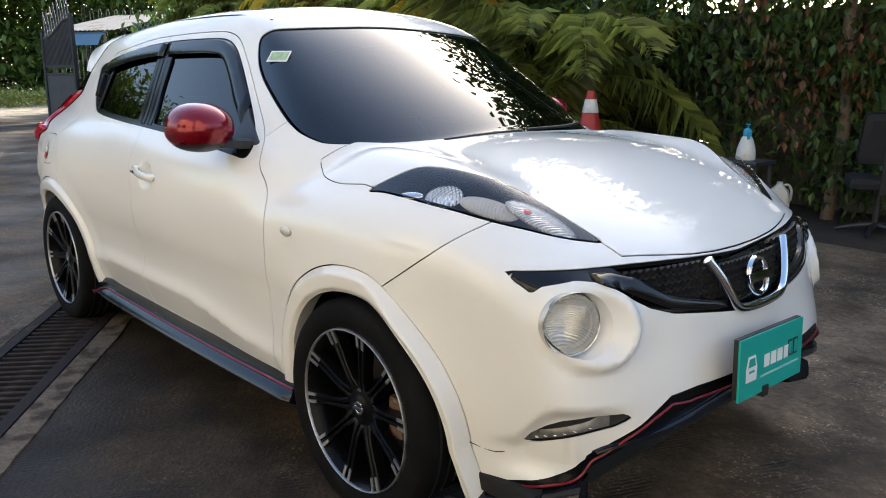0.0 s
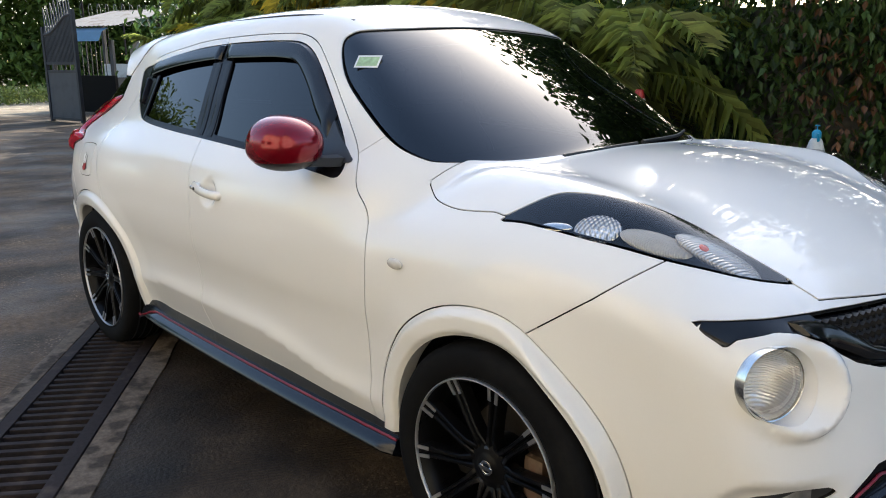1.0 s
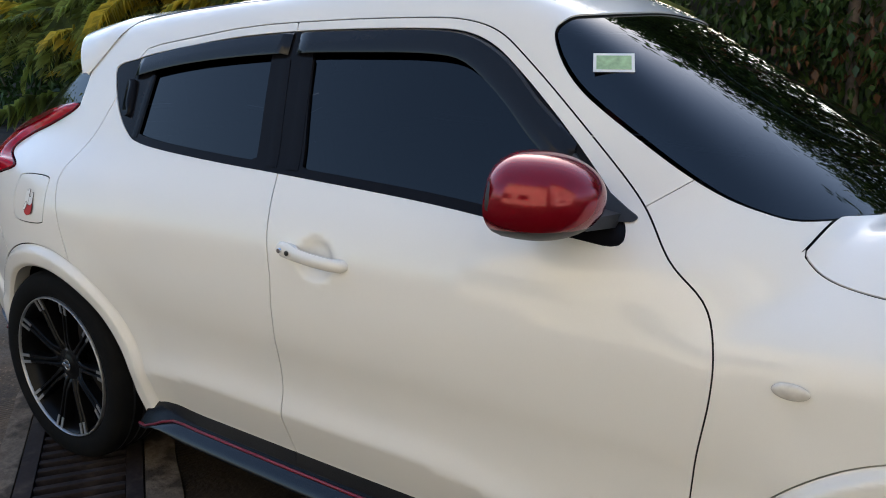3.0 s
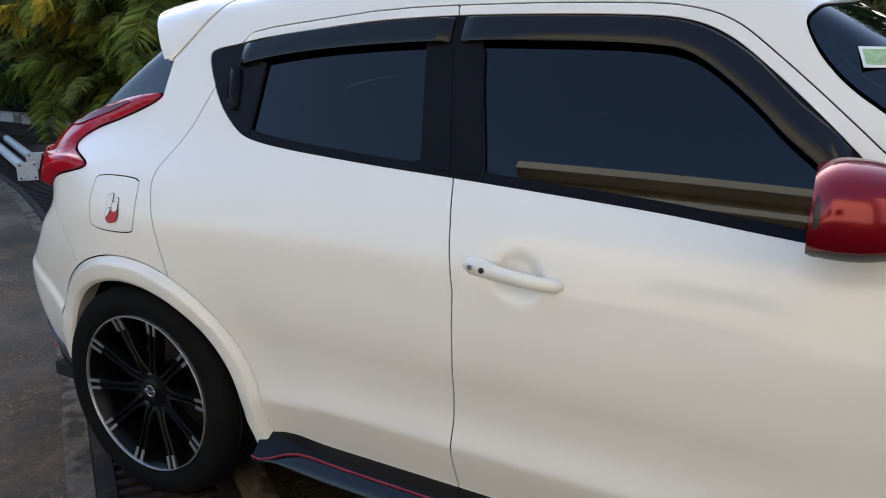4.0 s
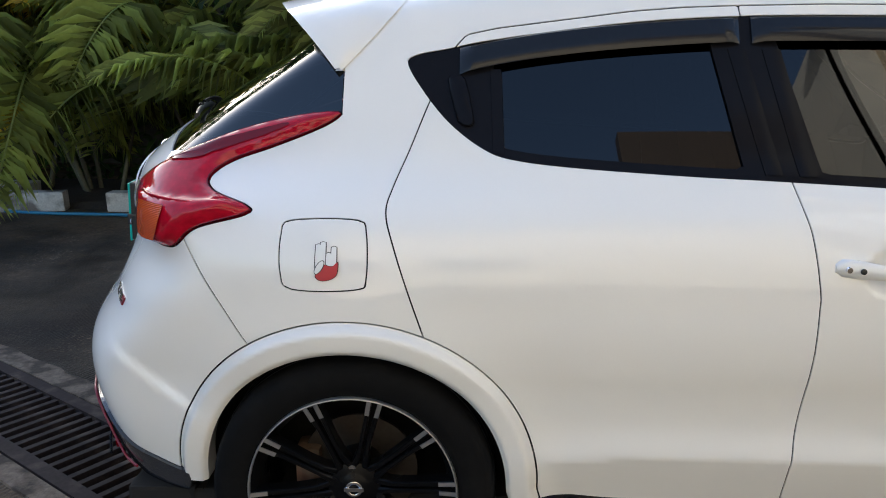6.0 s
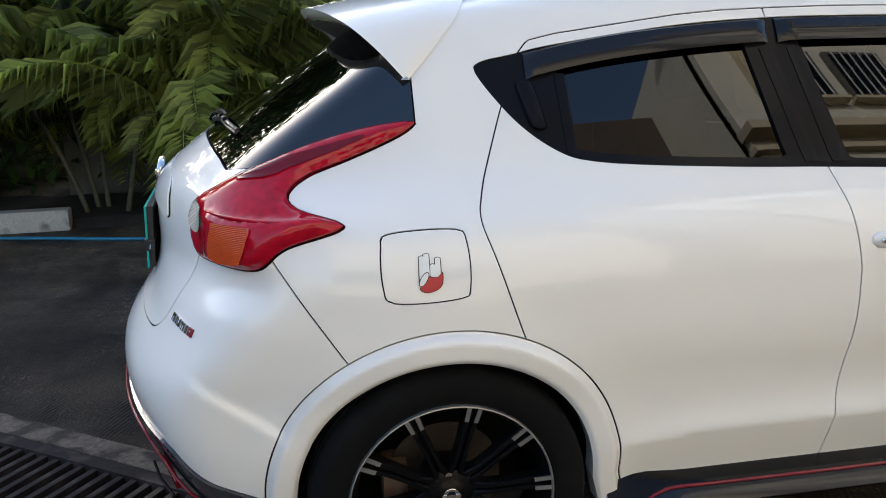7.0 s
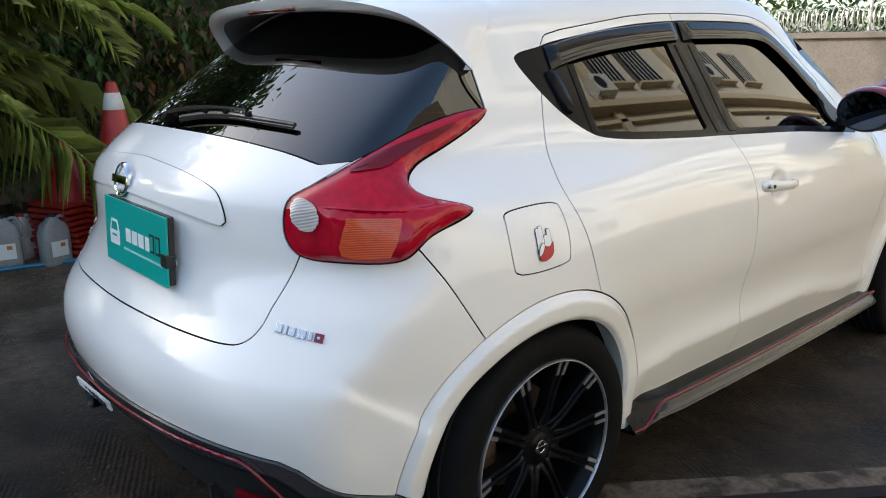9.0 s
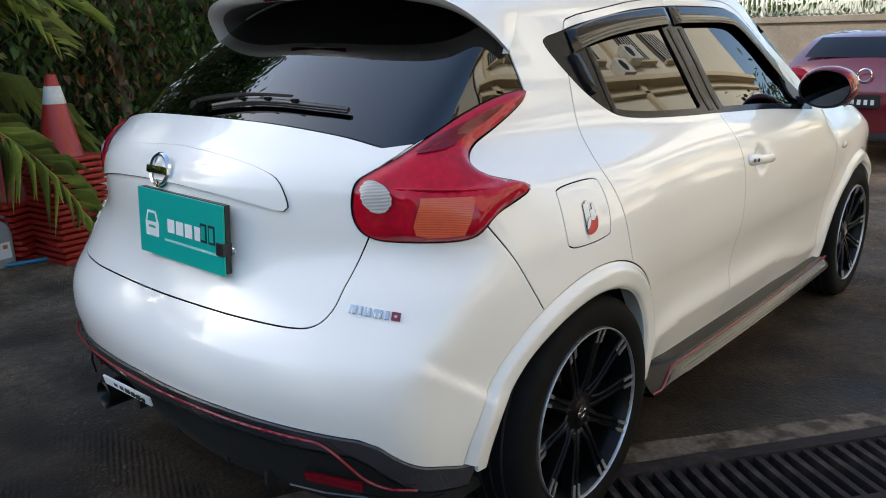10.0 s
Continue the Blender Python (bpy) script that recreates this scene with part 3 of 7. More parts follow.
arch_f, arch_r = take(lambda p: ring(p, 1) - .427 + .042 * step(p[:, 0], 1.28, 1.56), .002), take(lambda p: ring(p, -1) - .427, .002)
_ = take(both(lambda p: p[:, 2] - .264, ahead(-1.0), behind(1.0)), 0)
dlo = take(both(lambda p: within(xz(p), WINDOWS), lambda p: .3 + p[:, 1]), .001)
head = take(both(lambda p: within(xa(p), HEAD_LAMP), over(.8)))
tail = take(both(lambda p: within(xz(p), TAIL_LAMP), behind(-1.2)))
unrolled = lambda p: np.stack([p[:, 0], -p[:, 1] + .7 * (1.1 - p[:, 2])], 1)
bonnet = take(both(lambda p: within(unrolled(p), BONNET), over(.70), lambda p: np.minimum(p[:, 2] - hood(p[:, 0], -p[:, 1]) - .03, 1.13 - p[:, 0])), .0018)
glass_f = take(both(lambda p: within(xa(p), WINDSCREEN), over(1.0)), .003)
flap = take(both(lambda p: within(xz(p), FLAP), lambda p: .3 + p[:, 1]), .0016)
door_f = take(both(lambda p: within(xz(p), FRONT_DOOR), lambda p: .3 + p[:, 1]), .0017)
door_r = take(both(lambda p: within(xz(p), REAR_DOOR), lambda p: .3 + p[:, 1]), .0017)
grille = take(both(lambda p: within(az(p), GRILLE), ahead(1.5)), .001)
eye = take(both(lambda p: np.hypot(-p[:, 1] - .612, p[:, 2] - .70) - .078, ahead(1.5)), 0)
drl = take(both(lambda p: within(xz(p), DRL), lambda p: .45 + p[:, 1]), .001)
bumper_f = take(lambda p: within(xz(p), FRONT_BUMPER))
above_lamp = lambda p: np.where(p[:, 0] > -1.66, np.interp(p[:, 0], [-1.66, -1.545, -1.41, -1.325], [1.065, 1.118, 1.158, 1.184]) - p[:, 2], -1.0)
hatch_all = take(both(lambda p: within(az(p), HATCH), behind(-1.303), above_lamp))
glass_r, hatch = take(lambda p: within(az(p), HATCH_GLASS), .002, hatch_all)
garnish, hatch = take(lambda p: within(az(p), GARNISH), .0006, hatch)
bumper_r = take(lambda p: within(xz(p), REAR_BUMPER))
seam = lambda p: (p[:, 2] - 1.068) - .7 * (p[:, 0] - .635)
fender = take(both(seam, ahead(.4)), .0012)

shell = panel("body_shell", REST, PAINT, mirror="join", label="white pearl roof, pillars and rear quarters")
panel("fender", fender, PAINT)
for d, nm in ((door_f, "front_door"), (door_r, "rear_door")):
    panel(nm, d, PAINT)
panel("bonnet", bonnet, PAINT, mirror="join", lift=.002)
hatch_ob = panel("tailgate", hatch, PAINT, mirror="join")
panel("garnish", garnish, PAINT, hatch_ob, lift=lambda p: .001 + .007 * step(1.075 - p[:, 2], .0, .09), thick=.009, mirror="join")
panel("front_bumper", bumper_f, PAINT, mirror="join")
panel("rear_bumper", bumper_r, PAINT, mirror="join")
def scored(tris, g):
    """Runs a line of vertices through the triangles where g = 0."""
    global V
    V, one_, two_ = split(V, tris, value(g, tris))
    return np.concatenate([one_, two_])


for a_, s_ in ((arch_f, 1), (arch_r, -1)):
    rim_of = lambda p: .427 - (.042 * step(p[:, 0], 1.28, 1.56) if s_ > 0 else 0)
    for d_ in (.006, .013, .021, .030):
        a_ = scored(a_, lambda p: ring(p, s_) - rim_of(p) + d_)
    for d_ in (.358, .364, .372):
        a_ = scored(a_, lambda p: ring(p, s_) - d_)
    flare = lambda p: -.002 + .019 * step(rim_of(p) - ring(p, s_), 0, .026) - .010 * (1 - step(ring(p, s_), .350, .374)) ** 2 + (.036 * step(p[:, 0], 1.28, 1.55) * step(rim_of(p) - ring(p, s_), -.006, .034) if s_ > 0 else .0)
    panel("wheel_arch_trim", a_, PAINT, lift=flare, thick=.05, normal="mesh")
panel("fuel_flap", flap, PAINT)
panel("grille_surround", grille, GLOSS_BLACK, lift=lambda p: -.004 - .026 * (1 - step(-p[:, 1], .43, .50)), mirror="join", label="gloss black grille with honeycomb mesh")
panel("lower_grille", low_f, LOW_BLACK, lift=lambda p: -.012 * step(FRONT_LOW(-p[:, 1]) - p[:, 2], .01, .05), mirror="join")
low_band, low_r2 = take(lambda p: REAR_RED(-p[:, 1]) - p[:, 2], 0, low_r)
panel("rear_valance", low_band, VALANCE, lift=.008, mirror="join", label="satin dark grey lower bumper band")
panel("rear_diffuser", low_r2, MATT_BLACK, lift=lambda p: -.03 * step(REAR_RED(-p[:, 1]) - p[:, 2], .0, .02) + .012 * step(-REAR_RED(-p[:, 1]) + p[:, 2], -.01, .0), mirror="join", label="black lower rear bumper")
panel("windscreen", glass_f, SCREEN_GLASS, lift=-.006, mirror="join", thick=0)
panel("rear_window", glass_r, REAR_GLASS, hatch_ob, lift=-.004, mirror="join", thick=0)
# side glazing
front_pane = both(lambda p: within(xz(p), WINDOWS) + .022, lambda p: (-.232 - (p[:, 2] - 1.05) * .28) - p[:, 0], lambda p: p[:, 0] - .478)
rear_pane = both(lambda p: within(xz(p), WINDOWS) + .022, lambda p: -.945 - .05 * (p[:, 2] - 1.05) - p[:, 0], lambda p: p[:, 0] + .402 + (p[:, 2] - 1.05) * .22)
pane_f, trim_ = take(front_pane, .001, dlo)
pane_r, trim_ = take(rear_pane, .001, trim_)
panel("window_trim", trim_, WINDOW_TRIM, lift=-.003, label="black window surround")
def pane_normal(p):
    """Side glass is curved but little."""
    x, z, e = p[:, 0], 1.24 + .25 * (p[:, 2] - 1.24), .02
    flat_x = np.full_like(x, 1.24)
    return unit(np.stack([-(side(x + .1, flat_x) - side(x - .1, flat_x)) / .2, -np.ones_like(x), -(side(x, z + e) - side(x, z - e)) / (2 * e)], 1))
panel("front_side_window", pane_f, GLASS, lift=-.010, thick=0, normal=pane_normal)
panel("rear_side_window", pane_r, GLASS, lift=-.010, thick=0, normal=pane_normal)
TOP = spline([-1.06, -.95, -.64, -.39, -.1, .08, .16, .23, .30, .36, .43, .50], [1.328, 1.352, 1.393, 1.409, 1.413, 1.409, 1.396, 1.366, 1.318, 1.265, 1.212, 1.148])
def settled(points, lift):
    """Lays points, given by their x and z, onto the flank and lifts them off it."""
    p = np.array(points, float)
    p[:, 1] = -side(p[:, 0], p[:, 2])
    p = settle(body, p, 4)
    return p + unit(slope(body, p)) * np.array(lift)[:, None]


for lo, hi in ((-1.035, -.402), (-.374, .470)):
    secs = []
    for x in np.linspace(lo, hi, 34):
        end = float(step(np.array(min(x - lo, hi - x)), -.004, .02))
        deep, top_z = .060 + .02 * float(step(np.array(x), .1, .3)), float(TOP(x)) - .002
        row = settled([(x, -.62, top_z - deep * f) for f in (0, .12, .5, .9, 1, .97, .5, .1)], [.000, .002 + .008 * end, .002 + .011 * end, .002 + .012 * end, .001 + .010 * end, .001 + .006 * end, .001 + .006 * end, -.002])
        secs.append([tuple(q) for q in row])
    visor = part("wind_deflector", loft(secs), DEFLECTOR, car, "smoked plastic window deflector", 35)
    other = visor.data.copy()
    other.transform(Matrix.Diagonal((1, -1, 1, 1)))
    other.flip_normals()
    two = new("wind_deflector", other)
    two.parent = car
    tagged(two, "smoked plastic window deflector")
# gloss strips on both sides of the middle pillar, and the frame behind the rear pane
for strip in (((-.385, 1.336), (-.320, 1.068), -.003, -.046), ((-.358, 1.336), (-.297, 1.066), .050, .004), ((-.955, 1.285), (-.947, 1.104), .016, -.012)):
    (x0, z0), (x1, z1), w0, w1 = strip
    secs = []
    for t in np.linspace(0, 1, 14):
        x, z = x0 + (x1 - x0) * t, z0 + (z1 - z0) * t
        secs.append([tuple(q) for q in settled([(x + w0 + (w1 - w0) * f, -.66, z) for f in (0, .06, .5, .94, 1)], [-.006, -.0010, .0, -.0010, -.006])])
    for flip in (1, -1):
        part("pillar_trim", loft([[(x, flip * y, z) for x, y, z in q] for q in secs], closed=False), WINDOW_TRIM, car, "", 40)
# lamps
CREASE = spline([-1.83, -1.762, -1.714, -1.652, -1.518, -1.45], [1.000, 1.000, .994, .989, .990, .99])
bulge = lambda p: .012 * step(-within(xz(p), TAIL_LAMP), 0, .02) + .006 + .016 * step(CREASE(p[:, 0]) - p[:, 2], -.005, .006) * step(p[:, 0], -1.79, -1.74) * step(-within(xz(p), TAIL_LAMP), .002, .02)
tail_core, tail_edge = take(lambda p: within(xz(p), TAIL_LAMP) + .0035, 0, tail)
tl = panel("tail_lamp", tail_core, RED_LENS, lift=bulge, thick=.012, normal="mesh", label="red boomerang-shaped tail lamp")
for t_, own in zip(tl, panel("lamp_rim", tail_edge, DARK_RED, lift=bulge, thick=.014, normal="mesh")):
    own.parent = t_
panel("head_lamp", head, CLEAR, lift=lambda p: .003 + .007 * step(-within(xa(p), HEAD_LAMP), 0, .03), thick=.02, label="clear headlamp lens over dark housing")
panel("lamp_housing", head, MATT_BLACK, lift=lambda p: .002 - .042 * step(-within(xa(p), HEAD_LAMP), 0, .03), thick=0)
panel("lamp_slot", drl, TRIM, lift=-.010, thick=0)
# dark inner shell behind the gaps
inner = np.concatenate([REST, fender, door_f, door_r, bonnet, hatch, garnish, bumper_f, bumper_r, flap, tail, low_f, low_r])
panel("inner_shell", inner, UNDER, lift=-.022, thick=0, mirror="join")


# ---- the car's fittings ----
def on_body(points, lift=0.0, rounds=8):
    """Lays points onto the body's surface and lifts them off it."""
    p = settle(body, np.array(points, float), rounds)
    return p + unit(slope(body, p)) * lift


def smooth_path(points, fine=5):
    p = np.array(points, float)
    return np.stack([outline(np.stack([p[:, i], p[:, i] * 0], 1), False, fine)[:, 0] for i in range(3)], 1)


def turned(p, faces, normals):
    """Winds each triangle so that it faces along the normals."""
    f = np.array(faces)
    bad = (np.cross(p[f[:, 1]] - p[f[:, 0]], p[f[:, 2]] - p[f[:, 0]]) * normals[f[:, 0]]).sum(1) < 0
    f[bad] = f[bad][:, ::-1]
    return f


def mirrored(ob):
    """The same part on the other side of the car."""
    me = ob.data.copy()
    me.transform(Matrix.Diagonal((1, -1, 1, 1)))
    me.flip_normals()
    two = new(ob.name, me)
    two.parent = ob.parent
    if ob.get("label"):
        tagged(two, ob["label"])
    return two


def stripe(name, points, radius, mat, lift=.004, sides=6, pair=True, parent=None, label=""):
    ob = part(name, tube(smooth_path(on_body(points, lift)), radius, sides), mat, parent or car, label, 60)
    if pair:
        mirrored(ob)
    return ob


# pinstripes on the bumpers
A = np.linspace(0, .80, 34)
full = np.concatenate([-A[:0:-1], A])
stripe("rear_pinstripe", [(-2.2 + .36 * a * a + .5 * max(abs(a) - .65, 0), -a, float(REAR_RED(abs(a)))) for a in full], .0036, RED_LINE, .018, pair=False)
stripe("front_pinstripe", [(float(np.interp(abs(a), [0, .3, .45, .51, .57, .61, .63, .671, .692], [2.09, 2.06, 2.026, 2.0, 1.974, 1.942, 1.92, 1.816, 1.725])), -a, float(FRONT_RED(abs(a)))) for a in np.linspace(-.692, .692, 73)], .0036, RED_LINE, .003, pair=False)

stripe("bumper_seam", [(1.600, -.73, .350), (1.655, -.72, .341), (1.712, -.706, .332), (1.745, -.70, .335)], .0012, GAP_SHADE, .0006)

# side skirts: a flared lower blade with a red line
SKIRT_Y = spline([-.88, -.7, -.4, 0, .4, .7, .93], [.800, .806, .812, .815, .812, .806, .800])
secs, ledge, line_ = [], [], []
for x in np.linspace(-.87, .92, 48):
    w, dip = float(SKIRT_Y(x)), .046 * float(step(-x, .66, .87)) ** 1.3
    end = float(1 - step(abs(x - .025), .84, .90) * .35)
    o = w + .035 * end
    rise = .018 * float(step(-x, .62, .86)) - .012 * float(step(-x, .74, .88))
    e = np.array([w + .008 + .6 * dip * end, .2805 + .45 * rise - dip])          # where the line runs
    secs.append([(x, -y, z) for y, z in ((w - .06, e[1] - .012), (e[0] - .004, e[1] - .001), (e[0] + .004, e[1] - .009), (max(o - .010, e[0] + .002), .262 + rise - .7 * dip), (o - .001, .249 + rise - .35 * dip), (o + .001, .242 + rise - .25 * dip), (o - .005, .234 + rise - .15 * dip), (w - .02, .216 + rise), (w - .06, .21 + rise))])
    ledge.append([(x, -y, z) for y, z in ((w - .06, .296 + rise), (w - .028, .293 + rise), (w - .012, .290 + rise - .4 * dip), (e[0] - .010, e[1] + .008), (e[0] - .003, e[1]))])
    line_.append((x, -e[0], float(e[1])))
skirt = part("side_skirt", loft(secs), SKIRT, car, "gloss blue-black side skirt with red line", 40)
sline = part("skirt_pinstripe", tube(line_, .0044, 6), RED_LINE, skirt, "", 60)
scover = part("skirt_step", loft(ledge, closed=False), LOW_BLACK, skirt, "black upper ledge", 40)
other = mirrored(skirt)
mirrored(scover).parent = other
mirrored(sline).parent = other

# front splitter and corner blades
secs = []
for a in np.linspace(-.585, .585, 45):
    b = float(SPLIT_LOW(abs(a)))
    x = float(front(np.array(abs(a)), np.array(b))) + .010
    k = 1 - (abs(a) / .60) ** 6
    x -= .03 * (1 - k)
    secs.append([(x - .10, -a, b + .030 * k), (x - .022, -a, b + .034 * k), (x - .002, -a, b + .022 * k), (x, -a, b + .006 * k), (x - .006, -a, b - .002 * k), (x - .10, -a, b - .012 * k)])
part("front_splitter", loft(secs), SKIRT, car, "", 40)
secs = []
for p in smooth_path([(1.50, -.728, .166), (1.60, -.722, .176), (1.72, -.706, .202), (1.80, -.69, .226), (1.87, -.662, .256), (1.93, -.615, .286)], 5):
    d = np.array([.35, -.93, 0])
    secs.append([tuple(p + d * o + np.array([0, 0, h])) for o, h in ((-.06, .014), (-.01, .014), (.022, -.004), (.030, -.030), (.034, -.060), (.022, -.072), (-.06, -.074))])
blade = part("corner_blade", loft(secs), SKIRT, car, "satin dark corner blade", 40)
mirrored(blade)

# grille: honeycomb, chrome bracket, bars, badge
def badge(name, at, m, size, parent):
    b = lathe([(size * .41, 0), (size * .43, .008), (size * .5, .010), (size * .54, .006), (size * .55, 0)], 40, m=m)
    ob = part(name, b, CHROME, parent, "round chrome badge with a crossbar", 40)
    cb = part("crossbar", box((size * 1.22, size * .24, .012), (0, 0, .007), .003), CHROME, ob, "", 40)
    cb.data.transform(m)
    return ob


def hex_mesh(centres, r, depth):
    bm = bmesh.new()
    for x, y, z in centres:
        ring_, ring2 = [], []
        for k in range(6):
            c, s = math.cos(k * math.pi / 3 + .52), math.sin(k * math.pi / 3 + .52)
            ring_.append(bm.verts.new((x, y + r * c, z + r * s)))
            ring2.append(bm.verts.new((x - depth, y + r * .78 * c, z + r * .78 * s)))
        for k in range(6):
            bm.faces.new((ring_[k], ring_[(k + 1) % 6], ring2[(k + 1) % 6], ring2[k]))
    return bm


cells = []
for i in range(-26, 27):
    for j in range(8):
        y, z = i * .0225, .678 + j * .0195
        y += .01125 * (j % 2)
        if within(np.array([[abs(y), z]]), GRILLE)[0] < -.018 and abs(y) < .50:
            x = float(front(np.array(abs(y)), np.array(z)))
            cells.append((x - .024, y, z))
honey = part("grille_mesh", hex_mesh(cells, .0128, .014), TRIM, car, "black honeycomb grille mesh")
honey["kind"] = "stuff"
pts = [(float(front(np.array(abs(y)), np.array(z))) + .004, -y, z) for _, y, z in smooth_path([(0, .205, .812), (0, .175, .765), (0, .145, .71), (0, .125, .684), (0, .09, .672), (0, 0, .668), (0, -.09, .672), (0, -.125, .684), (0, -.145, .71), (0, -.175, .765), (0, -.205, .812)], 4)]
part("chrome_bracket", tube(pts, .014, 8), CHROME, car, "chrome V bracket round the badge", 50)
for s in (1, -1):
    rail = smooth_path([(0, y, z) for y, z in ((.55, .803), (.50, .793), (.45, .772), (.41, .752), (.36, .728), (.28, .710), (.16, .690))], 5)[:, 1:]
    way = np.gradient(rail, axis=0)
    across = unit(np.stack([-way[:, 1], way[:, 0]], 1))
    secs = []
    for k, (q, c_) in enumerate(zip(rail, across)):
        wd = .026 * (1 - .55 * k / len(rail)) * min(1, .35 + k / 14)
        ring_ = []
        for o, d in ((-1, -.03), (-1, -.008), (-.5, -.0018), (.6, -.0018), (1, -.007), (1, -.03)):
            y, z = q + c_ * wd * o
            ring_.append((float(front(np.array(abs(y)), np.array(z))) + d, -s * y, z))
        secs.append(ring_)
    part("grille_blade", loft(secs), GLOSS_BLACK, car, "", 50)
BADGE_M = Matrix.Translation((2.035, 0, .742)) @ pose(0, 0, 0, 0, 78, 0) @ pose(0, 0, 0, 0, 0, 90)
badge("front_badge", None, BADGE_M, .105, car)
REAR_M = Matrix.Translation((-1.966, 0, 1.012)) @ pose(0, 0, 0, 0, -78, 0) @ pose(0, 0, 0, 0, 0, -90)
badge("rear_badge", None, REAR_M, .082, hatch_ob)

# round lower headlamps
for s in (-1, 1):
    m = Matrix.Translation((1.852, s * .614, .70)) @ Euler((0, radians(86), s * radians(24))).to_matrix().to_4x4()
    bowl = part("round_lamp", lathe([(0, -.031), (.010, -.030), (.04, -.024), (.062, .000), (.073, .036)], 40, m=m), REFLECTOR, car, "round clear lower headlamp", 50)
    bowl.data.materials[0] = FLUTED
    part("lamp_ring", lathe([(.0725, .030), (.0735, .042), (.0755, .043), (.0765, .036), (.0785, .012), (.083, .012), (.084, -.03)], 40, m=m), REFLECTOR, bowl, "", 40)
    ribs = [(.0, .058), (.02, .057), (.04, .052), (.056, .044), (.070, .030)]
    part("lamp_lens", lathe(ribs, 40, m=m), CLEAR, bowl, "", 50)
    rim = []
    for q in lathe([(.080, .014), (.0801, .0145)], 40, m=m).verts:
        if len(rim) < 40:
            rim.append(q.co.copy())
    rim.sort(key=lambda q: math.atan2(q.z - .70, abs(q.y) - .614))
    outer_ = []
    for q in rim:
        t = math.atan2(q.z - .70, abs(q.y) - .614)
        a_, z_ = .612 + .0795 * math.cos(t), .70 + .0795 * math.sin(t)
        outer_.append((float(front(np.array(a_), np.array(z_))), s * a_, z_))
    part("lamp_recess", loft([outer_, [tuple(q) for q in rim]], caps=False), PAINT, bowl, "white painted recess", 60)

# headlamp innards: reflector bowl, projector cover, ribbed indicator
for s in (-1, 1):
    def lay(x, a, d):
        q = on_body([(x, -a, .95)], d)[0]
        return Vector((q[0], s * -q[1] if s > 0 else q[1], q[2]))
    def seat_at(x, a, d):
        q = on_body([(x, -a, .95)], d)
        g = Vector(unit(slope(body, q))[0])
        u = Vector((.90, .43, -.15))
        u = (u - g * u.dot(g)).normalized()
        m = Matrix.Translation(q[0]) @ Matrix((u, g.cross(u), g)).transposed().to_4x4()
        return m if s < 0 else Matrix.Diagonal((1, -1, 1, 1)) @ m
    for nm, x, a_, d, size, mt, lb in (("side_reflector", 1.466, .650, -.026, (.112, .088, .022), WAFFLE, "faceted lamp reflector"),
                                      ("projector_cover", 1.602, .620, -.027, (.165, .070, .022), COVER, "pale lamp cover"), ("indicator_lens", 1.722, .536, -.012, (.205, .082, .030), RIBS, "ribbed clear indicator lens"),
                                      ("lamp_flute", 1.378, .690, -.014, (.085, .030, .014), REFLECTOR, "chrome lamp fillet"),
                                      ("indicator_bulb", 1.690, .561, -.0025, (.028, .026, .012), AMBER_RIB, "amber indicator bulb")):
        bm = ellipsoid(size)
        bm.transform(seat_at(x, a_, d))
        if s > 0:
            bmesh.ops.reverse_faces(bm, faces=bm.faces[:])
        part(nm, bm, mt, car, lb, 60)
# daytime lamps in the slot
for s in (-1, 1):
    def inset(x, z, d):
        q = on_body([(x, -float(np.interp(x, [1.78, 1.845, 1.892, 1.924, 1.966, 1.99], [.695, .686, .664, .642, .586, .536])), z)], -d)[0]
        return (q[0], q[1] if s < 0 else -q[1], q[2])
    low_line = lambda x: float(np.interp(x, [1.80, 1.822, 1.892, 1.966, 1.99], [.382, .390, .416, .445, .458]))
    xs = np.linspace(1.80, 1.975, 15)
    part("lamp_lens", loft([[inset(x, low_line(x) - .004, .001), inset(x, low_line(x) + .008, .001), inset(x, low_line(x) + .019, .006)] for x in xs], closed=False), LAMP_GREY, car, "grey daytime lamp strip", 60)
    for x in xs[2:14:2]:
        part("led", ellipsoid((.014, .009, .006), inset(x, low_line(x) + .003, .0005), sides=12), REFLECTOR, car, "", 60)
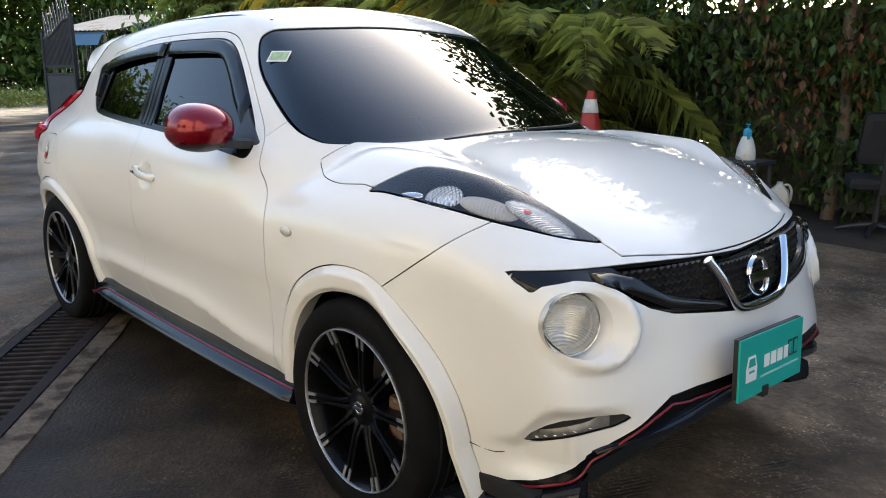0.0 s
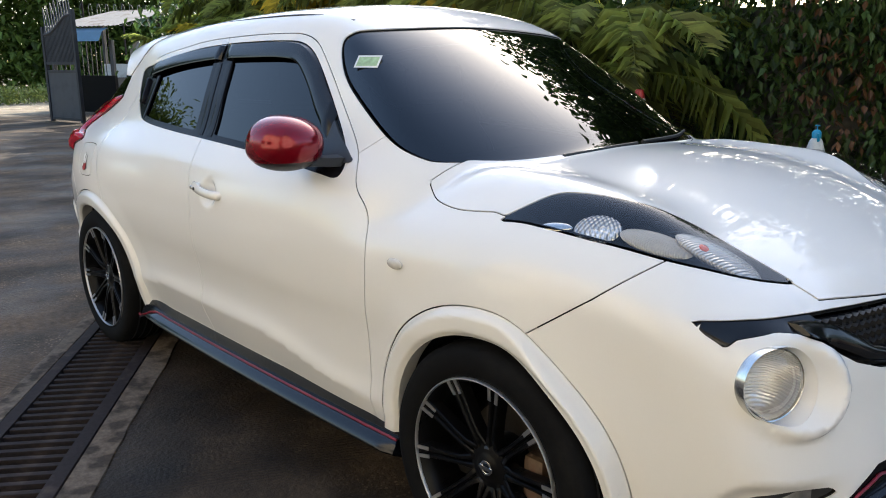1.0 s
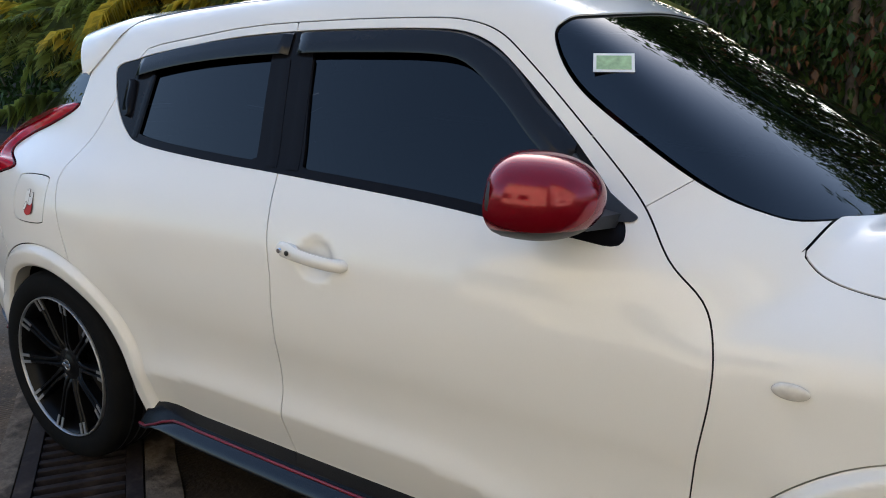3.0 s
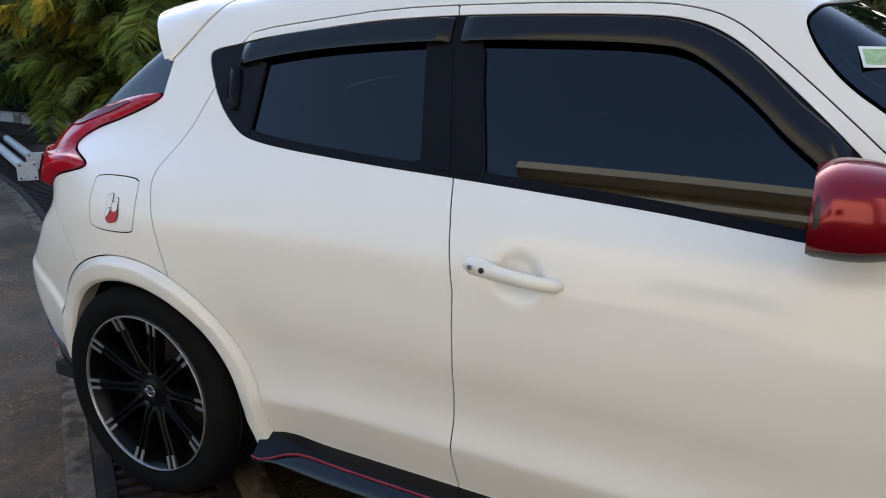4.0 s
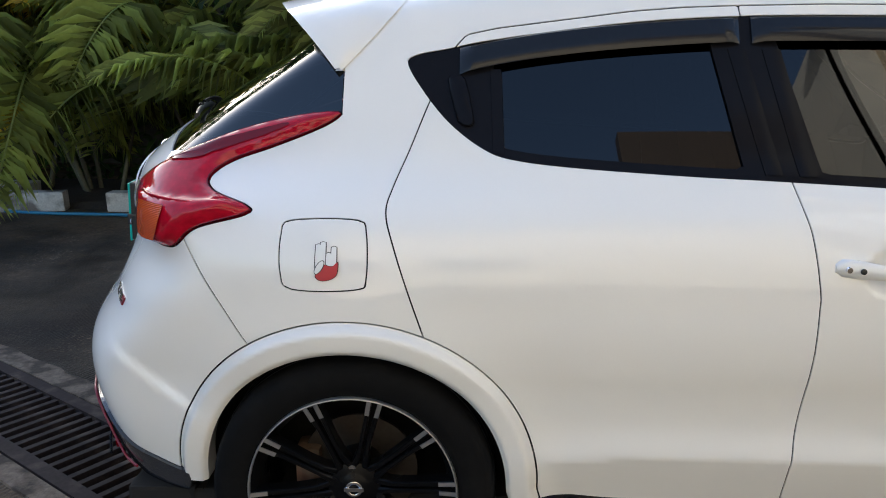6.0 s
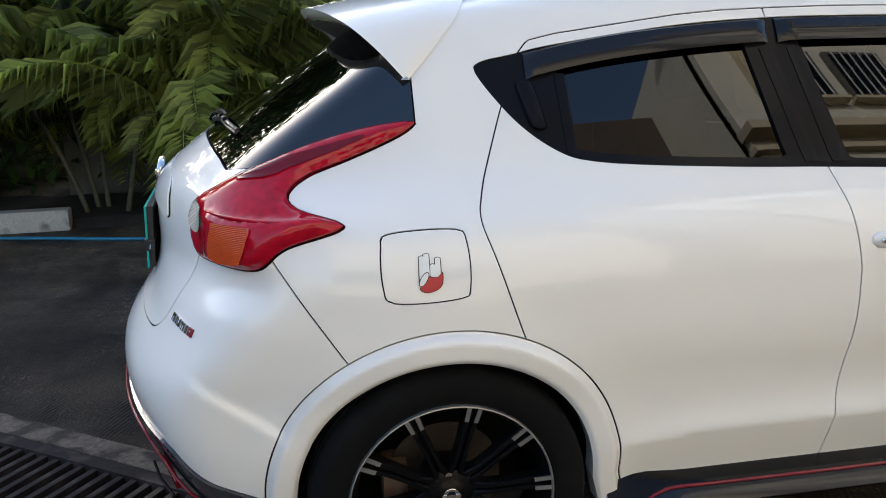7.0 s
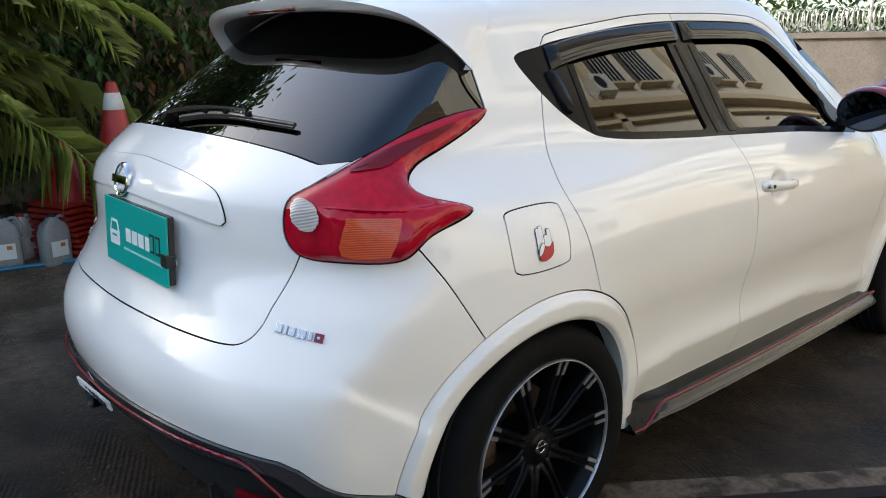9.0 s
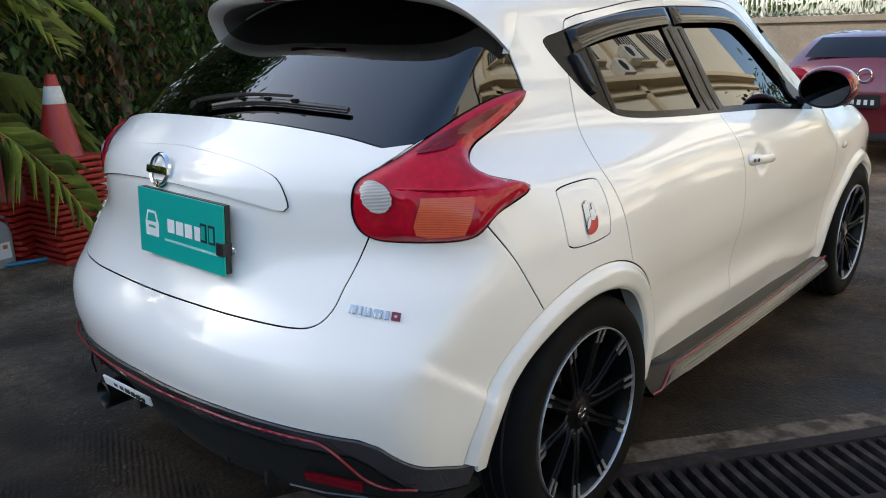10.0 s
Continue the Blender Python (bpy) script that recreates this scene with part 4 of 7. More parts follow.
# side marker, door handles, keyhole
for s in (-1, 1):
    q = on_body([(.947, -.85, .812)], .003)[0]
    mk = part("side_marker", ellipsoid((.062, .014, .030), (q[0], s * abs(q[1]), q[2])), MILKY, car, "oval clear side marker lamp", 60)
for s in (-1, 1):
    spine = [(-.236, .886), (-.222, .888), (-.19, .886), (-.15, .883), (-.10, .880), (-.05, .877), (-.020, .875), (-.008, .874)]
    secs = []
    for i, (x, z) in enumerate(spine):
        y = float(side(np.array(-.26), np.array(z)))
        o = (.006, .012, .016, .026, .030, .028, .020, .008)[i]
        hgt = (.010, .019, .020, .0165, .016, .0155, .0145, .006)[i]
        ins = -.012 if i < 3 or i > 5 else o - .014
        secs.append([(x, s * (y + d), z + e * hgt) for d, e in ((ins, -.9), (o - .008, -1), (o - .002, -.6), (o, 0), (o - .002, .6), (o - .008, 1), (ins, .9))])
    hd = part("door_handle", loft(secs), PAINT, car, "white pull handle", 50)
    y = float(side(np.array(-.26), np.array(.887))) + .0145
    part("keyhole", lathe([(0, .004), (.006, .004), (.0075, 0)], 16, m=Matrix.Translation((-.214, s * y, .887)) @ pose(0, 0, 0, -s * 90, 0, 0)), CHROME, hd)
    part("handle_button", lathe([(0, .004), (.006, .003), (.0065, 0)], 16, m=Matrix.Translation((-.186, s * (y + .004), .885)) @ pose(0, 0, 0, -s * 90, 0, 0)), INK, hd)
    # hidden rear handle in the window corner
    secs = []
    for x, z, w_ in ((-1.046, 1.294, .004), (-1.045, 1.290, .016), (-1.043, 1.280, .021), (-1.034, 1.24, .022), (-1.026, 1.20, .021), (-1.018, 1.166, .019), (-1.015, 1.158, .013), (-1.014, 1.155, .003)):
        ring_ = [on_body([(x + o * w_, -.66, z)], h)[0] for o, h in ((-1, -.006), (-1, .003), (-.75, .009), (.75, .009), (1, .003), (1, -.006))]
        secs.append([(p[0], s * abs(p[1]), p[2]) for p in ring_])
    part("rear_door_handle", loft(secs), WINDOW_TRIM, car, "black hidden door handle", 50)

# mirrors
for s in (-1, 1):
    def egg(p):
        q = (p - np.array([.470, s * .862, 1.100])) / np.array([.142, .108, .083])
        q[..., 0] *= np.where(q[..., 0] < 0, 1.15 + .66 * step(p[..., 2], 1.06, 1.13), 1.0)      # the top falls towards the glass
        return (np.abs(q[..., 0]) ** 2.2 + np.abs(q[..., 1]) ** 2.2 + np.abs(q[..., 2]) ** 2.15) ** (1 / 2.2) - 1
    ev, et = skin(egg, (.36, s * .862 - .14, .98), (.64, s * .862 + .14, 1.22), .010)
    if (np.cross(ev[et[:, 1]] - ev[et[:, 0]], ev[et[:, 2]] - ev[et[:, 0]]) * slope(egg, ev[et].mean(1))).sum() < 0:
        et = et[:, ::-1]
    ev, back, fore = split(ev, et, ev[:, 0] - .424)
    ev, low, cap = split(ev, fore, ev[:, 2] - 1.047 - .06 * (ev[:, 0] - .5))
    en = unit(slope(egg, ev))
    cap_ob = raw("mirror_cap", ev, cap, RED_PAINT, car, en, "glossy red wing mirror cap")
    raw("mirror_base_shell", ev, low, TRIM, cap_ob, en)
    face = lathe([(0, .002), (.92, .002), (.98, 0), (1.0, -.006), (.97, -.03), (.93, -.034)], 40, m=Matrix.Translation((.43, s * .862, 1.095)) @ pose(0, 0, 0, 0, -90, 0) @ Matrix.Diagonal((.0785, .104, 1, 1)))
    part("mirror_rim", face, TRIM, cap_ob, "", 40)
    part("mirror_glass", lathe([(0, .006), (.88, .006), (.90, .003)], 40, m=Matrix.Translation((.43, s * .862, 1.095)) @ pose(0, 0, 0, 0, -90, 0) @ Matrix.Diagonal((.0785, .104, 1, 1))), material("mirror_glass", (.07, .08, .10), .02, metal=1.0, vary=.02), cap_ob)
    part("mirror_arm", loft([[(x + dx * w, s * y, z + dz * h) for dx, dz in ((-1, -.7), (0, -1), (1, -.7), (1, .7), (0, 1), (-1, .7))] for x, y, z, w, h in ((.52, .83, 1.048, .05, .018), (.54, .77, 1.044, .045, .018), (.555, .72, 1.042, .045, .020), (.56, .675, 1.042, .05, .022))]), TRIM, cap_ob, "", 50)
    part("mirror_foot", ellipsoid((.130, .040, .046), (.572, s * .696, 1.040), turn=(0, 26, 0)), LOW_BLACK, cap_ob, "", 60)
    sail_ = [on_body([(x, -.68, z)], .003)[0] for x, z in outline([(.462, 1.158), (.505, 1.126), (.562, 1.074), (.606, 1.030), (.628, 1.012), (.624, 1.000), (.596, .996), (.530, 1.000), (.462, 1.011)], True, 3)]
    part("mirror_sail", loft([[(q[0], s * -q[1], q[2]) for q in sail_], [(q[0], s * (-q[1] - .012), q[2]) for q in sail_]]), TRIM, cap_ob, "", 30)

# roof spoiler: a visor that turns down into side fins
LEAD = smooth_path(on_body([(-1.12, 0, 1.50), (-1.12, -.2, 1.49), (-1.13, -.36, 1.47), (-1.15, -.46, 1.45), (-1.185, -.53, 1.415), (-1.245, -.575, 1.352), (-1.310, -.606, 1.283)], .004), 6)
TRAIL = smooth_path([(-1.535, 0, 1.462), (-1.525, -.2, 1.456), (-1.495, -.36, 1.442), (-1.462, -.46, 1.421), (-1.425, -.525, 1.392), (-1.372, -.575, 1.340), (-1.322, -.607, 1.282)], 6)
MIDDLE = (LEAD + TRAIL) / 2 + np.linspace(.016, .0, len(LEAD))[:, None] * np.array([0, -.3, 1])
secs = []
for i in range(len(LEAD)):
    l_, m_, t_ = LEAD[i], MIDDLE[i], TRAIL[i]
    f = i / (len(LEAD) - 1)
    down = np.array([.02 + .02 * f, .035 * f, -.034 * (1 - .75 * f)])
    secs.append([tuple(q) for q in (l_, .5 * (l_ + m_) + (0, 0, .006), m_, .45 * m_ + .55 * t_ + (0, 0, .004 * (1 - f)), t_ + (0, 0, 0), t_ + down * .45 + (-.004, 0, 0), t_ + down, .5 * (m_ + t_) + down * 1.15, m_ + down, l_ + np.array([-.03, .02 * f, -.03 * (1 - f)]))])
right = [[(x, y, z) for x, y, z in s] for s in secs]
left = [[(x, -y, z) for x, y, z in s] for s in secs[:0:-1]]
spoil = part("roof_spoiler", loft(left + right), PAINT, hatch_ob, "white roof spoiler", 55)
part("high_brake_lamp", box((.016, .25, .012), (-1.512, 0, 1.436), .003, (0, 12, 0)), DARK_RED, spoil, "dark red high brake lamp")
# thin dark sheet just below the spoiler's underside
under_ = []
for i in range(len(LEAD)):
    l_, m_, t_, f = LEAD[i], MIDDLE[i], TRAIL[i], i / (len(LEAD) - 1)
    down = np.array([.02 + .02 * f, .035 * f, -.034 * (1 - .75 * f)])
    low_ = np.array([.002, .004 * f, -.004])
    under_.append([tuple(q) for q in (t_ + down * 1.02 + (.012, 0, -.001), .5 * (m_ + t_) + down * 1.15 + low_, m_ + down + low_, l_ + np.array([-.03, .02 * f, -.03 * (1 - f)]) + low_)])
part("spoiler_underside", loft([[(x, -y, z) for x, y, z in q] for q in under_[-5:0:-1]] + under_[:-4], closed=False), material("spoiler_lining", (.17, .165, .16), .5, vary=.15, spec=.3), spoil, "dark grey underside sheet", 55)
# roof aerial base and two roof seams
for s in (-1, 1):
    part("roof_seam", tube(smooth_path(on_body([(x, -s * y, 1.5) for x, y in ((-1.10, .455), (-.8, .475), (-.3, .49), (.1, .49), (.33, .475))], -.001), 5), .004, 6), TRIM, car)

# wipers
secs = []
for q, w_ in zip(smooth_path(on_body([(-1.80, .075, 1.15), (-1.785, .02, 1.163), (-1.765, -.09, 1.172), (-1.745, -.18, 1.168), (-1.725, -.26, 1.158)], .021), 4), np.interp(np.linspace(0, 1, 17), [0, .08, .45, .6, 1], [.005, .011, .0095, .006, .0045])):
    g_ = unit(slope(body, np.array([q])))[0]
    u_ = np.cross(g_, [0, 1, 0])
    secs.append([tuple(q + u_ * w_ * o + g_ * w_ * h) for o, h in ((-1, -.3), (-.8, .25), (-.2, .5), (.5, .42), (1, 0), (.8, -.4))])
arm = part("rear_wiper", loft(secs), MATT_BLACK, hatch_ob, "black rear wiper", 50)
blade_path = smooth_path(on_body([(-1.79, -.005, 1.140), (-1.765, -.11, 1.152), (-1.745, -.21, 1.154), (-1.725, -.32, 1.150), (-1.70, -.425, 1.146)], .009), 5)
part("wiper_blade", tube(blade_path, [.0095 - .004 * abs(i - 6) / 14 for i in range(len(blade_path))], 8), INK, arm, "", 50)
part("wiper_rubber", tube(blade_path - np.array([.004, 0, .006]), .004, 6), INK, arm)
for i in (5, 9, 13):
    part("wiper_clip", box((.010, .024, .010), tuple(blade_path[i] + np.array([-.003, 0, .007])), .003), MATT_BLACK, arm)
part("wiper_pivot", lathe([(0, .028), (.013, .025), (.017, 0)], 20, m=Matrix.Translation(on_body([(-1.80, .065, 1.15)], 0)[0]) @ pose(0, 0, 0, 0, -55, 0)), MATT_BLACK, arm, "", 50)
for pts in ([(1.09, -.30, 1.08), (1.105, -.12, 1.09), (1.10, .06, 1.09)], [(1.09, .10, 1.085), (1.055, .32, 1.09), (.98, .50, 1.09)]):
    part("front_wiper", tube(smooth_path(on_body(pts, .001), 5), .006, 6), TRIM, car, "black front wiper", 50)

# cowl panel between bonnet and glass
cw = [(x, y) for x, y in ((.88, .62), (.965, .56), (1.03, .48), (1.085, .36), (1.115, .2), (1.125, 0))]
cw = cw + [(x, -y) for x, y in cw[-2::-1]]
secs = [[tuple(on_body([(x + d, -y, 1.08)], h)[0]) for d, h in ((-.03, -.012), (0.0, -.010), (.03, -.014), (.03, -.05), (-.03, -.05))] for x, y in cw]
part("cowl", loft(secs), TRIM, car, "black cowl", 50)

# tail lamp inlays: clear reversing lamp, amber indicator, dark strip
for s in (-1, 1):
    def rear_patch(name, poly, mat, lift, label="", thick=.006):
        """A thin inlay on the rear corner, given by its outline in x and z."""
        tri = outline(poly, True, 3)
        c = tri.mean(0)
        n = len(tri)
        pts2 = np.concatenate([[c]] + [c + (tri - c) * f for f in (.33, .67, 1.0)])
        guess = []
        for x, z in pts2:
            a = np.linspace(.3, .9, 121)
            f = np.abs(body(np.stack([np.full(121, x), -a, np.full(121, z)], 1)))
            guess.append((x, -a[np.argmin(f)], z))
        p = settle(body, np.array(guess), 3)
        g = unit(slope(body, p))
        p = p + g * (bulge(p) + lift)[:, None]
        p[:, 1] *= 1 if s < 0 else -1
        faces = [(0, 1 + k, 1 + (k + 1) % n) for k in range(n)]
        for r in (1, 1 + n):
            faces += [q for k in range(n) for q in ((r + k, r + n + k, r + n + (k + 1) % n), (r + k, r + n + (k + 1) % n, r + (k + 1) % n))]
        nn = g * np.array([1, 1 if s < 0 else -1, 1])
        return raw(name, p, turned(p, faces, nn), mat, tl[0 if s < 0 else 1], None, label)
    circ = [(-1.788 + .0180 * math.cos(t), .985 + .031 * math.sin(t)) for t in np.linspace(0, 2 * math.pi, 14)[:-1]]
    rear_patch("reversing_lamp", circ, CLEAR_RIB, .005, "round clear reversing lamp")
    rear_patch("indicator", [(-1.744, .910), (-1.735, .975), (-1.728, .983), (-1.668, .976), (-1.662, .968), (-1.676, .916), (-1.688, .908)], AMBER_RIB, .0045, "amber indicator lens")
    rear_patch("dark_strip", [(-1.70, 1.066), (-1.625, 1.102), (-1.486, 1.138), (-1.42, 1.153), (-1.44, 1.138), (-1.572, 1.090), (-1.626, 1.069), (-1.678, 1.063)], DARK_RED, .004, "dark red inlay")
    ridge_ = np.array([(-1.765, -.63, 1.001), (-1.735, -.67, .998), (-1.70, -.71, .993), (-1.65, -.755, .989), (-1.58, -.78, .989), (-1.52, -.785, .990)])
    ridge_ = settle(body, ridge_, 6)
    ridge_ = ridge_ + unit(slope(body, ridge_)) * np.array([.018, .027, .031, .031, .029, .022])[:, None]
    part("lens_ridge", tube(smooth_path(ridge_ * np.array([1, 1 if s < 0 else -1, 1]), 5), .0036, 8), RED_LENS, tl[0 if s < 0 else 1], "", 60)

# badges as plain shapes on the rear corners
def on_tail(y, z):
    """The point of the tail at this width and height."""
    xs = np.linspace(-2.2, -1.4, 1601)
    return np.array([xs[np.argmax(body(np.stack([xs, np.full_like(xs, y), np.full_like(xs, z)], 1)) < 0)], y, z])


def flat(name, y, z, w, h, d, mat, slant=-7):
    """A thin plate lying on the tail, w wide."""
    q = on_tail(y, z)
    g = Vector(unit(slope(body, np.array([q])))[0])
    u = Vector((0, 0, 1)).cross(g).normalized()
    m = Matrix.Translation(q) @ Matrix((u, g.cross(u), g)).transposed().to_4x4() @ pose(0, 0, 0, 0, 0, slant)
    ob = part(name, box((w, h, d), (0, 0, d / 2), d * .3), mat, car)
    ob.data.transform(m)


for k, (a_, w) in enumerate(((.596, .017), (.6125, .006), (.6265, .015), (.6475, .020), (.666, .009))):
    flat("badge_letter", -a_, .7505 - .125 * (a_ - .59), w, .0195, .004, BADGE)
for a_, dz in ((.596, -.004), (.6435, -.004), (.6515, -.004), (.6265, .0035)):
    flat("badge_gap", -a_, .7505 - .125 * (a_ - .59) + dz, .0028, .0115, .0046, PAINT)
flat("red_badge", -.683, .739, .020, .0195, .0045, RED_LINE)
flat("red_badge_eye", -.683, .739, .007, .007, .0055, BADGE)
for k in range(3):
    flat("badge_letter", .60 - .016 * k, .82 - .03 * k, .026, .022, .005, CHROME, 0)

# fuel flap decal: three pale rounded bars over a red half-round
def decal(name, poly, mat, lift, label=""):
    tri = outline(poly, True, 3)
    p = on_body([(x, -.86, z) for x, z in np.concatenate([[tri.mean(0)], tri])], lift)
    n = len(tri)
    nn = unit(slope(body, p))
    return raw(name, p, turned(p, [(0, 1 + (k + 1) % n, 1 + k) for k in range(n)], nn), mat, car, nn, label)
def bar(x, z, w, h):
    return [(x - w, z), (x - w, z + h - w), (x - w * .7, z + h - .3 * w), (x, z + h), (x + w * .7, z + h - .3 * w), (x + w, z + h - w), (x + w, z), (x, z - .002)]
for nm, dx, mt, lf in (("decal_outline", .0019, INK, .0016), ("decal_bar", 0, WHITE, .0026)):
    for x, z, w, h in ((-1.3280, .872, .0056, .062), (-1.3180, .872, .0056, .068), (-1.3050, .872, .0052, .040), (-1.2940, .872, .0054, .056)):
        decal(nm, bar(x, z - dx, w + dx, h + 2 * dx), mt, lf)
RED_HALF = [(-1.3326, .859), (-1.3278, .851), (-1.316, .848), (-1.299, .852), (-1.288, .861), (-1.2848, .876), (-1.2858, .890), (-1.2945, .8808), (-1.305, .8804), (-1.3134, .8828), (-1.323, .872)]
MID = (-1.309, .866)
decal("decal_base", [(MID[0] + 1.07 * (x - MID[0]), MID[1] + 1.08 * (z - MID[1])) for x, z in RED_HALF], INK, .0030)
decal("decal_base", RED_HALF, RED_INK, .0040, "red half-round decal")
for nm, e, mt, lf in (("decal_outline", .0017, INK, .0046), ("decal_bar", 0, WHITE, .0052)):
    decal(nm, [(-1.3245 + (.0165 + e) * math.cos(t) * .50 - (.0062 + e) * math.sin(t) * .87, .8775 + (.0165 + e) * math.cos(t) * .87 + (.0062 + e) * math.sin(t) * .50) for t in np.linspace(0, 2 * math.pi, 12, endpoint=False)], mt, lf)

# windscreen stickers
for k, (x, y, z, w, h, mt) in enumerate(((.500, -.556, 1.338, .085, .052, WHITE), (.500, -.556, 1.338, .072, .038, material('sticker_green', (.35, .5, .28), .4, vary=.3, scale=90)))):
    q = on_body([(x, y, z)], -.0052 + .0008 * k)[0]
    g = Vector(unit(slope(body, np.array([q])))[0])
    m = Matrix.Translation(q) @ g.to_track_quat("Z", "Y").to_matrix().to_4x4()
    part("sticker", box((w, h, .001), (0, 0, 0)), mt, car, "small permit sticker behind the windscreen").data.transform(m)

# exhaust and diffuser fins
part("exhaust", lathe([(.042, -.14), (.045, .0), (.040, .004), (.034, -.004), (.034, -.12)], 28, m=Matrix.Translation((-1.99, .42, .255)) @ pose(0, 0, 0, 0, -88, 0)), material("exhaust_steel", (.03, .03, .03), .4, metal=.9, vary=.2), car, "round steel exhaust tip", 40)
for y in (-.30, -.12, .12, .30):
    part("diffuser_fin", box((.12, .012, .04), (-1.88, y, .245), .003), UNDER, car)
for s in (-1, 1):
    rf = part("rear_reflector", box((.012, .15, .022), (-1.928, s * .56, .335), .004, (0, -8, s * -20)), DARK_RED, car, "dark red rear reflector slot")
    part("reflector_lip", tube([(-1.985, s * .47, .318), (-1.955, s * .56, .318), (-1.91, s * .655, .322)], .004, 6), SKIRT, rf)
part("badge_strip", box((.006, .20, .028), (-2.068, .115, .405), .002, (0, -12, 3)), WHITE, car, "small white strip with dark marks")
for k in range(7):
    part("strip_mark", box((.004, .013 + .004 * (k % 2), .012), (-2.0715, .190 - .025 * k, .405), .001, (0, -12, 3)), INK, car)

# wheels
def wheel(x, s, phase):
    y = s * (.735 if x < 0 else .722)                         # middle of the tyre
    m = Matrix.Translation((x, y, .33)) @ pose(0, 0, 0, -s * 90, 0, 0)   # local z points outwards
    t = lathe([(.222, -.105), (.245, -.112), (.285, -.112), (.312, -.103), (.326, -.085), (.330, -.04), (.331, 0), (.330, .04), (.326, .085), (.314, .102), (.298, .108), (.276, .109), (.262, .107), (.252, .103), (.246, .099), (.240, .094)], 64, m=m)
    tyre = part("wheel", t, RUBBER, car, "low-profile black tyre on black alloy", 50)
    for r in (-.055, -.018, .018, .055):
        part("tread_groove", lathe([(.3312, r - .004), (.3318, r), (.3312, r + .004)], 64, m=m), INK, tyre)
    part("rim_barrel", lathe([(.238, .098), (.228, .085), (.218, .05), (.218, -.10), (.228, -.106)], 56, m=m), RIM_BLACK, tyre, "", 50)
    part("rim_lip", lathe([(.2375, .095), (.2382, .1055), (.2392, .1066), (.2416, .1062), (.2430, .1035), (.2436, .097)], 72, m=m), ALLOY, tyre, "machined rim lip", 50)
    spoke, tip = bmesh.new(), bmesh.new()
    for o in (-1, 1):
        path = [(.040, o * .0175, .060), (.062, o * .0120, .071), (.090, o * .0086, .079), (.13, o * .0082, .084), (.175, o * .0098, .088), (.212, o * .0114, .093), (.237, o * .0126, .098)]
        loft([[(px, py + dy * w, pz + dz) for dy, dz in ((-1, -.034), (-1, -.002), (-.6, .002), (.6, .002), (1, -.002), (1, -.034))] for (px, py, pz), w in zip(path, (.0120, .0085, .0064, .0056, .0056, .0060, .0066))], spoke)
        loft([[(px, py + dy * .0050, pz + dz) for dy, dz in ((-1, .001), (-1, .0038), (1, .0038), (1, .001))] for px, py, pz in ((.199, o * .0110, .0925), (.218, o * .0119, .0955), (.2385, o * .0128, .0995))], tip)
    loft([[(px, dy * w, pz + dz) for dy, dz in ((-1, 0), (-.8, .003), (.8, .003), (1, 0), (1, -.02), (-1, -.02))] for px, w, pz in ((.05, .010, .052), (.12, .005, .066), (.20, .007, .075), (.237, .009, .082))], spoke)
    sm, tm = bpy.data.meshes.new("spoke"), bpy.data.meshes.new("spoke_tip")
    for b_, me, mt in ((spoke, sm, RIM_BLACK), (tip, tm, ALLOY)):
        b_.normal_update()
        b_.to_mesh(me)
        b_.free()
        me.materials.append(mt)
    for k in range(10):
        mk = m @ pose(0, 0, 0, 0, 0, phase + 36 * k)
        for nm, me in (("spoke", sm), ("spoke_tip", tm)):
            ob = new(nm, me)
            ob.parent, ob.matrix_basis = tyre, mk
    part("hub", lathe([(0, .076), (.03, .076), (.034, .073), (.042, .072), (.062, .066), (.066, .05), (.066, -.02)], 40, m=m), RIM_BLACK, tyre, "", 40)
    part("hub_badge", lathe([(.013, .0785), (.016, .080), (.020, .0785)], 30, m=m), CHROME, tyre, "", 50)
    part("hub_crossbar", box((.046, .010, .004), (0, 0, .079), .001), CHROME, tyre).data.transform(m)
    for k in range(5):
        c = math.radians(phase + 18 + 72 * k)
        part("wheel_nut", lathe([(0, .070), (.008, .070), (.009, .055)], 12, m=m @ pose(.050 * math.cos(c), .050 * math.sin(c), 0)), CHROME if k % 2 else RIM_BLACK, tyre)
    part("brake_disc", lathe([(.06, -.02), (.142, -.02), (.142, -.03), (.06, -.03)], 48, m=m), DISC, tyre, "worn steel brake disc", 40)
    cal = part("brake_caliper", box((.062, .125, .075), (.122 if x > 0 else -.122, .0, .004 if x > 0 else -.03), .016), CALIPER, tyre, "rusty brake caliper")
    cal.data.transform(m)
    # liner of the wheel well
    lin = bmesh.new()
    arc = [(x + (.378) * math.cos(t), .33 + .378 * math.sin(t)) for t in np.linspace(-.12, math.pi + .12, 24)]
    loft([[(px, s * (.70 if x > 0 else .76), pz) for px, pz in arc], [(px, s * .50, pz) for px, pz in arc]], lin, closed=False)
    bmesh.ops.contextual_create(lin, geom=[e for e in lin.edges if e.is_boundary and all(abs(abs(v.co.y) - .50) < 1e-4 for v in e.verts)])
    part("wheel_liner", lin, UNDER, car)


for wx, ph in ((AXLE, 8), (-AXLE, 5)):
    for s in (-1, 1):
        wheel(wx, s, ph)

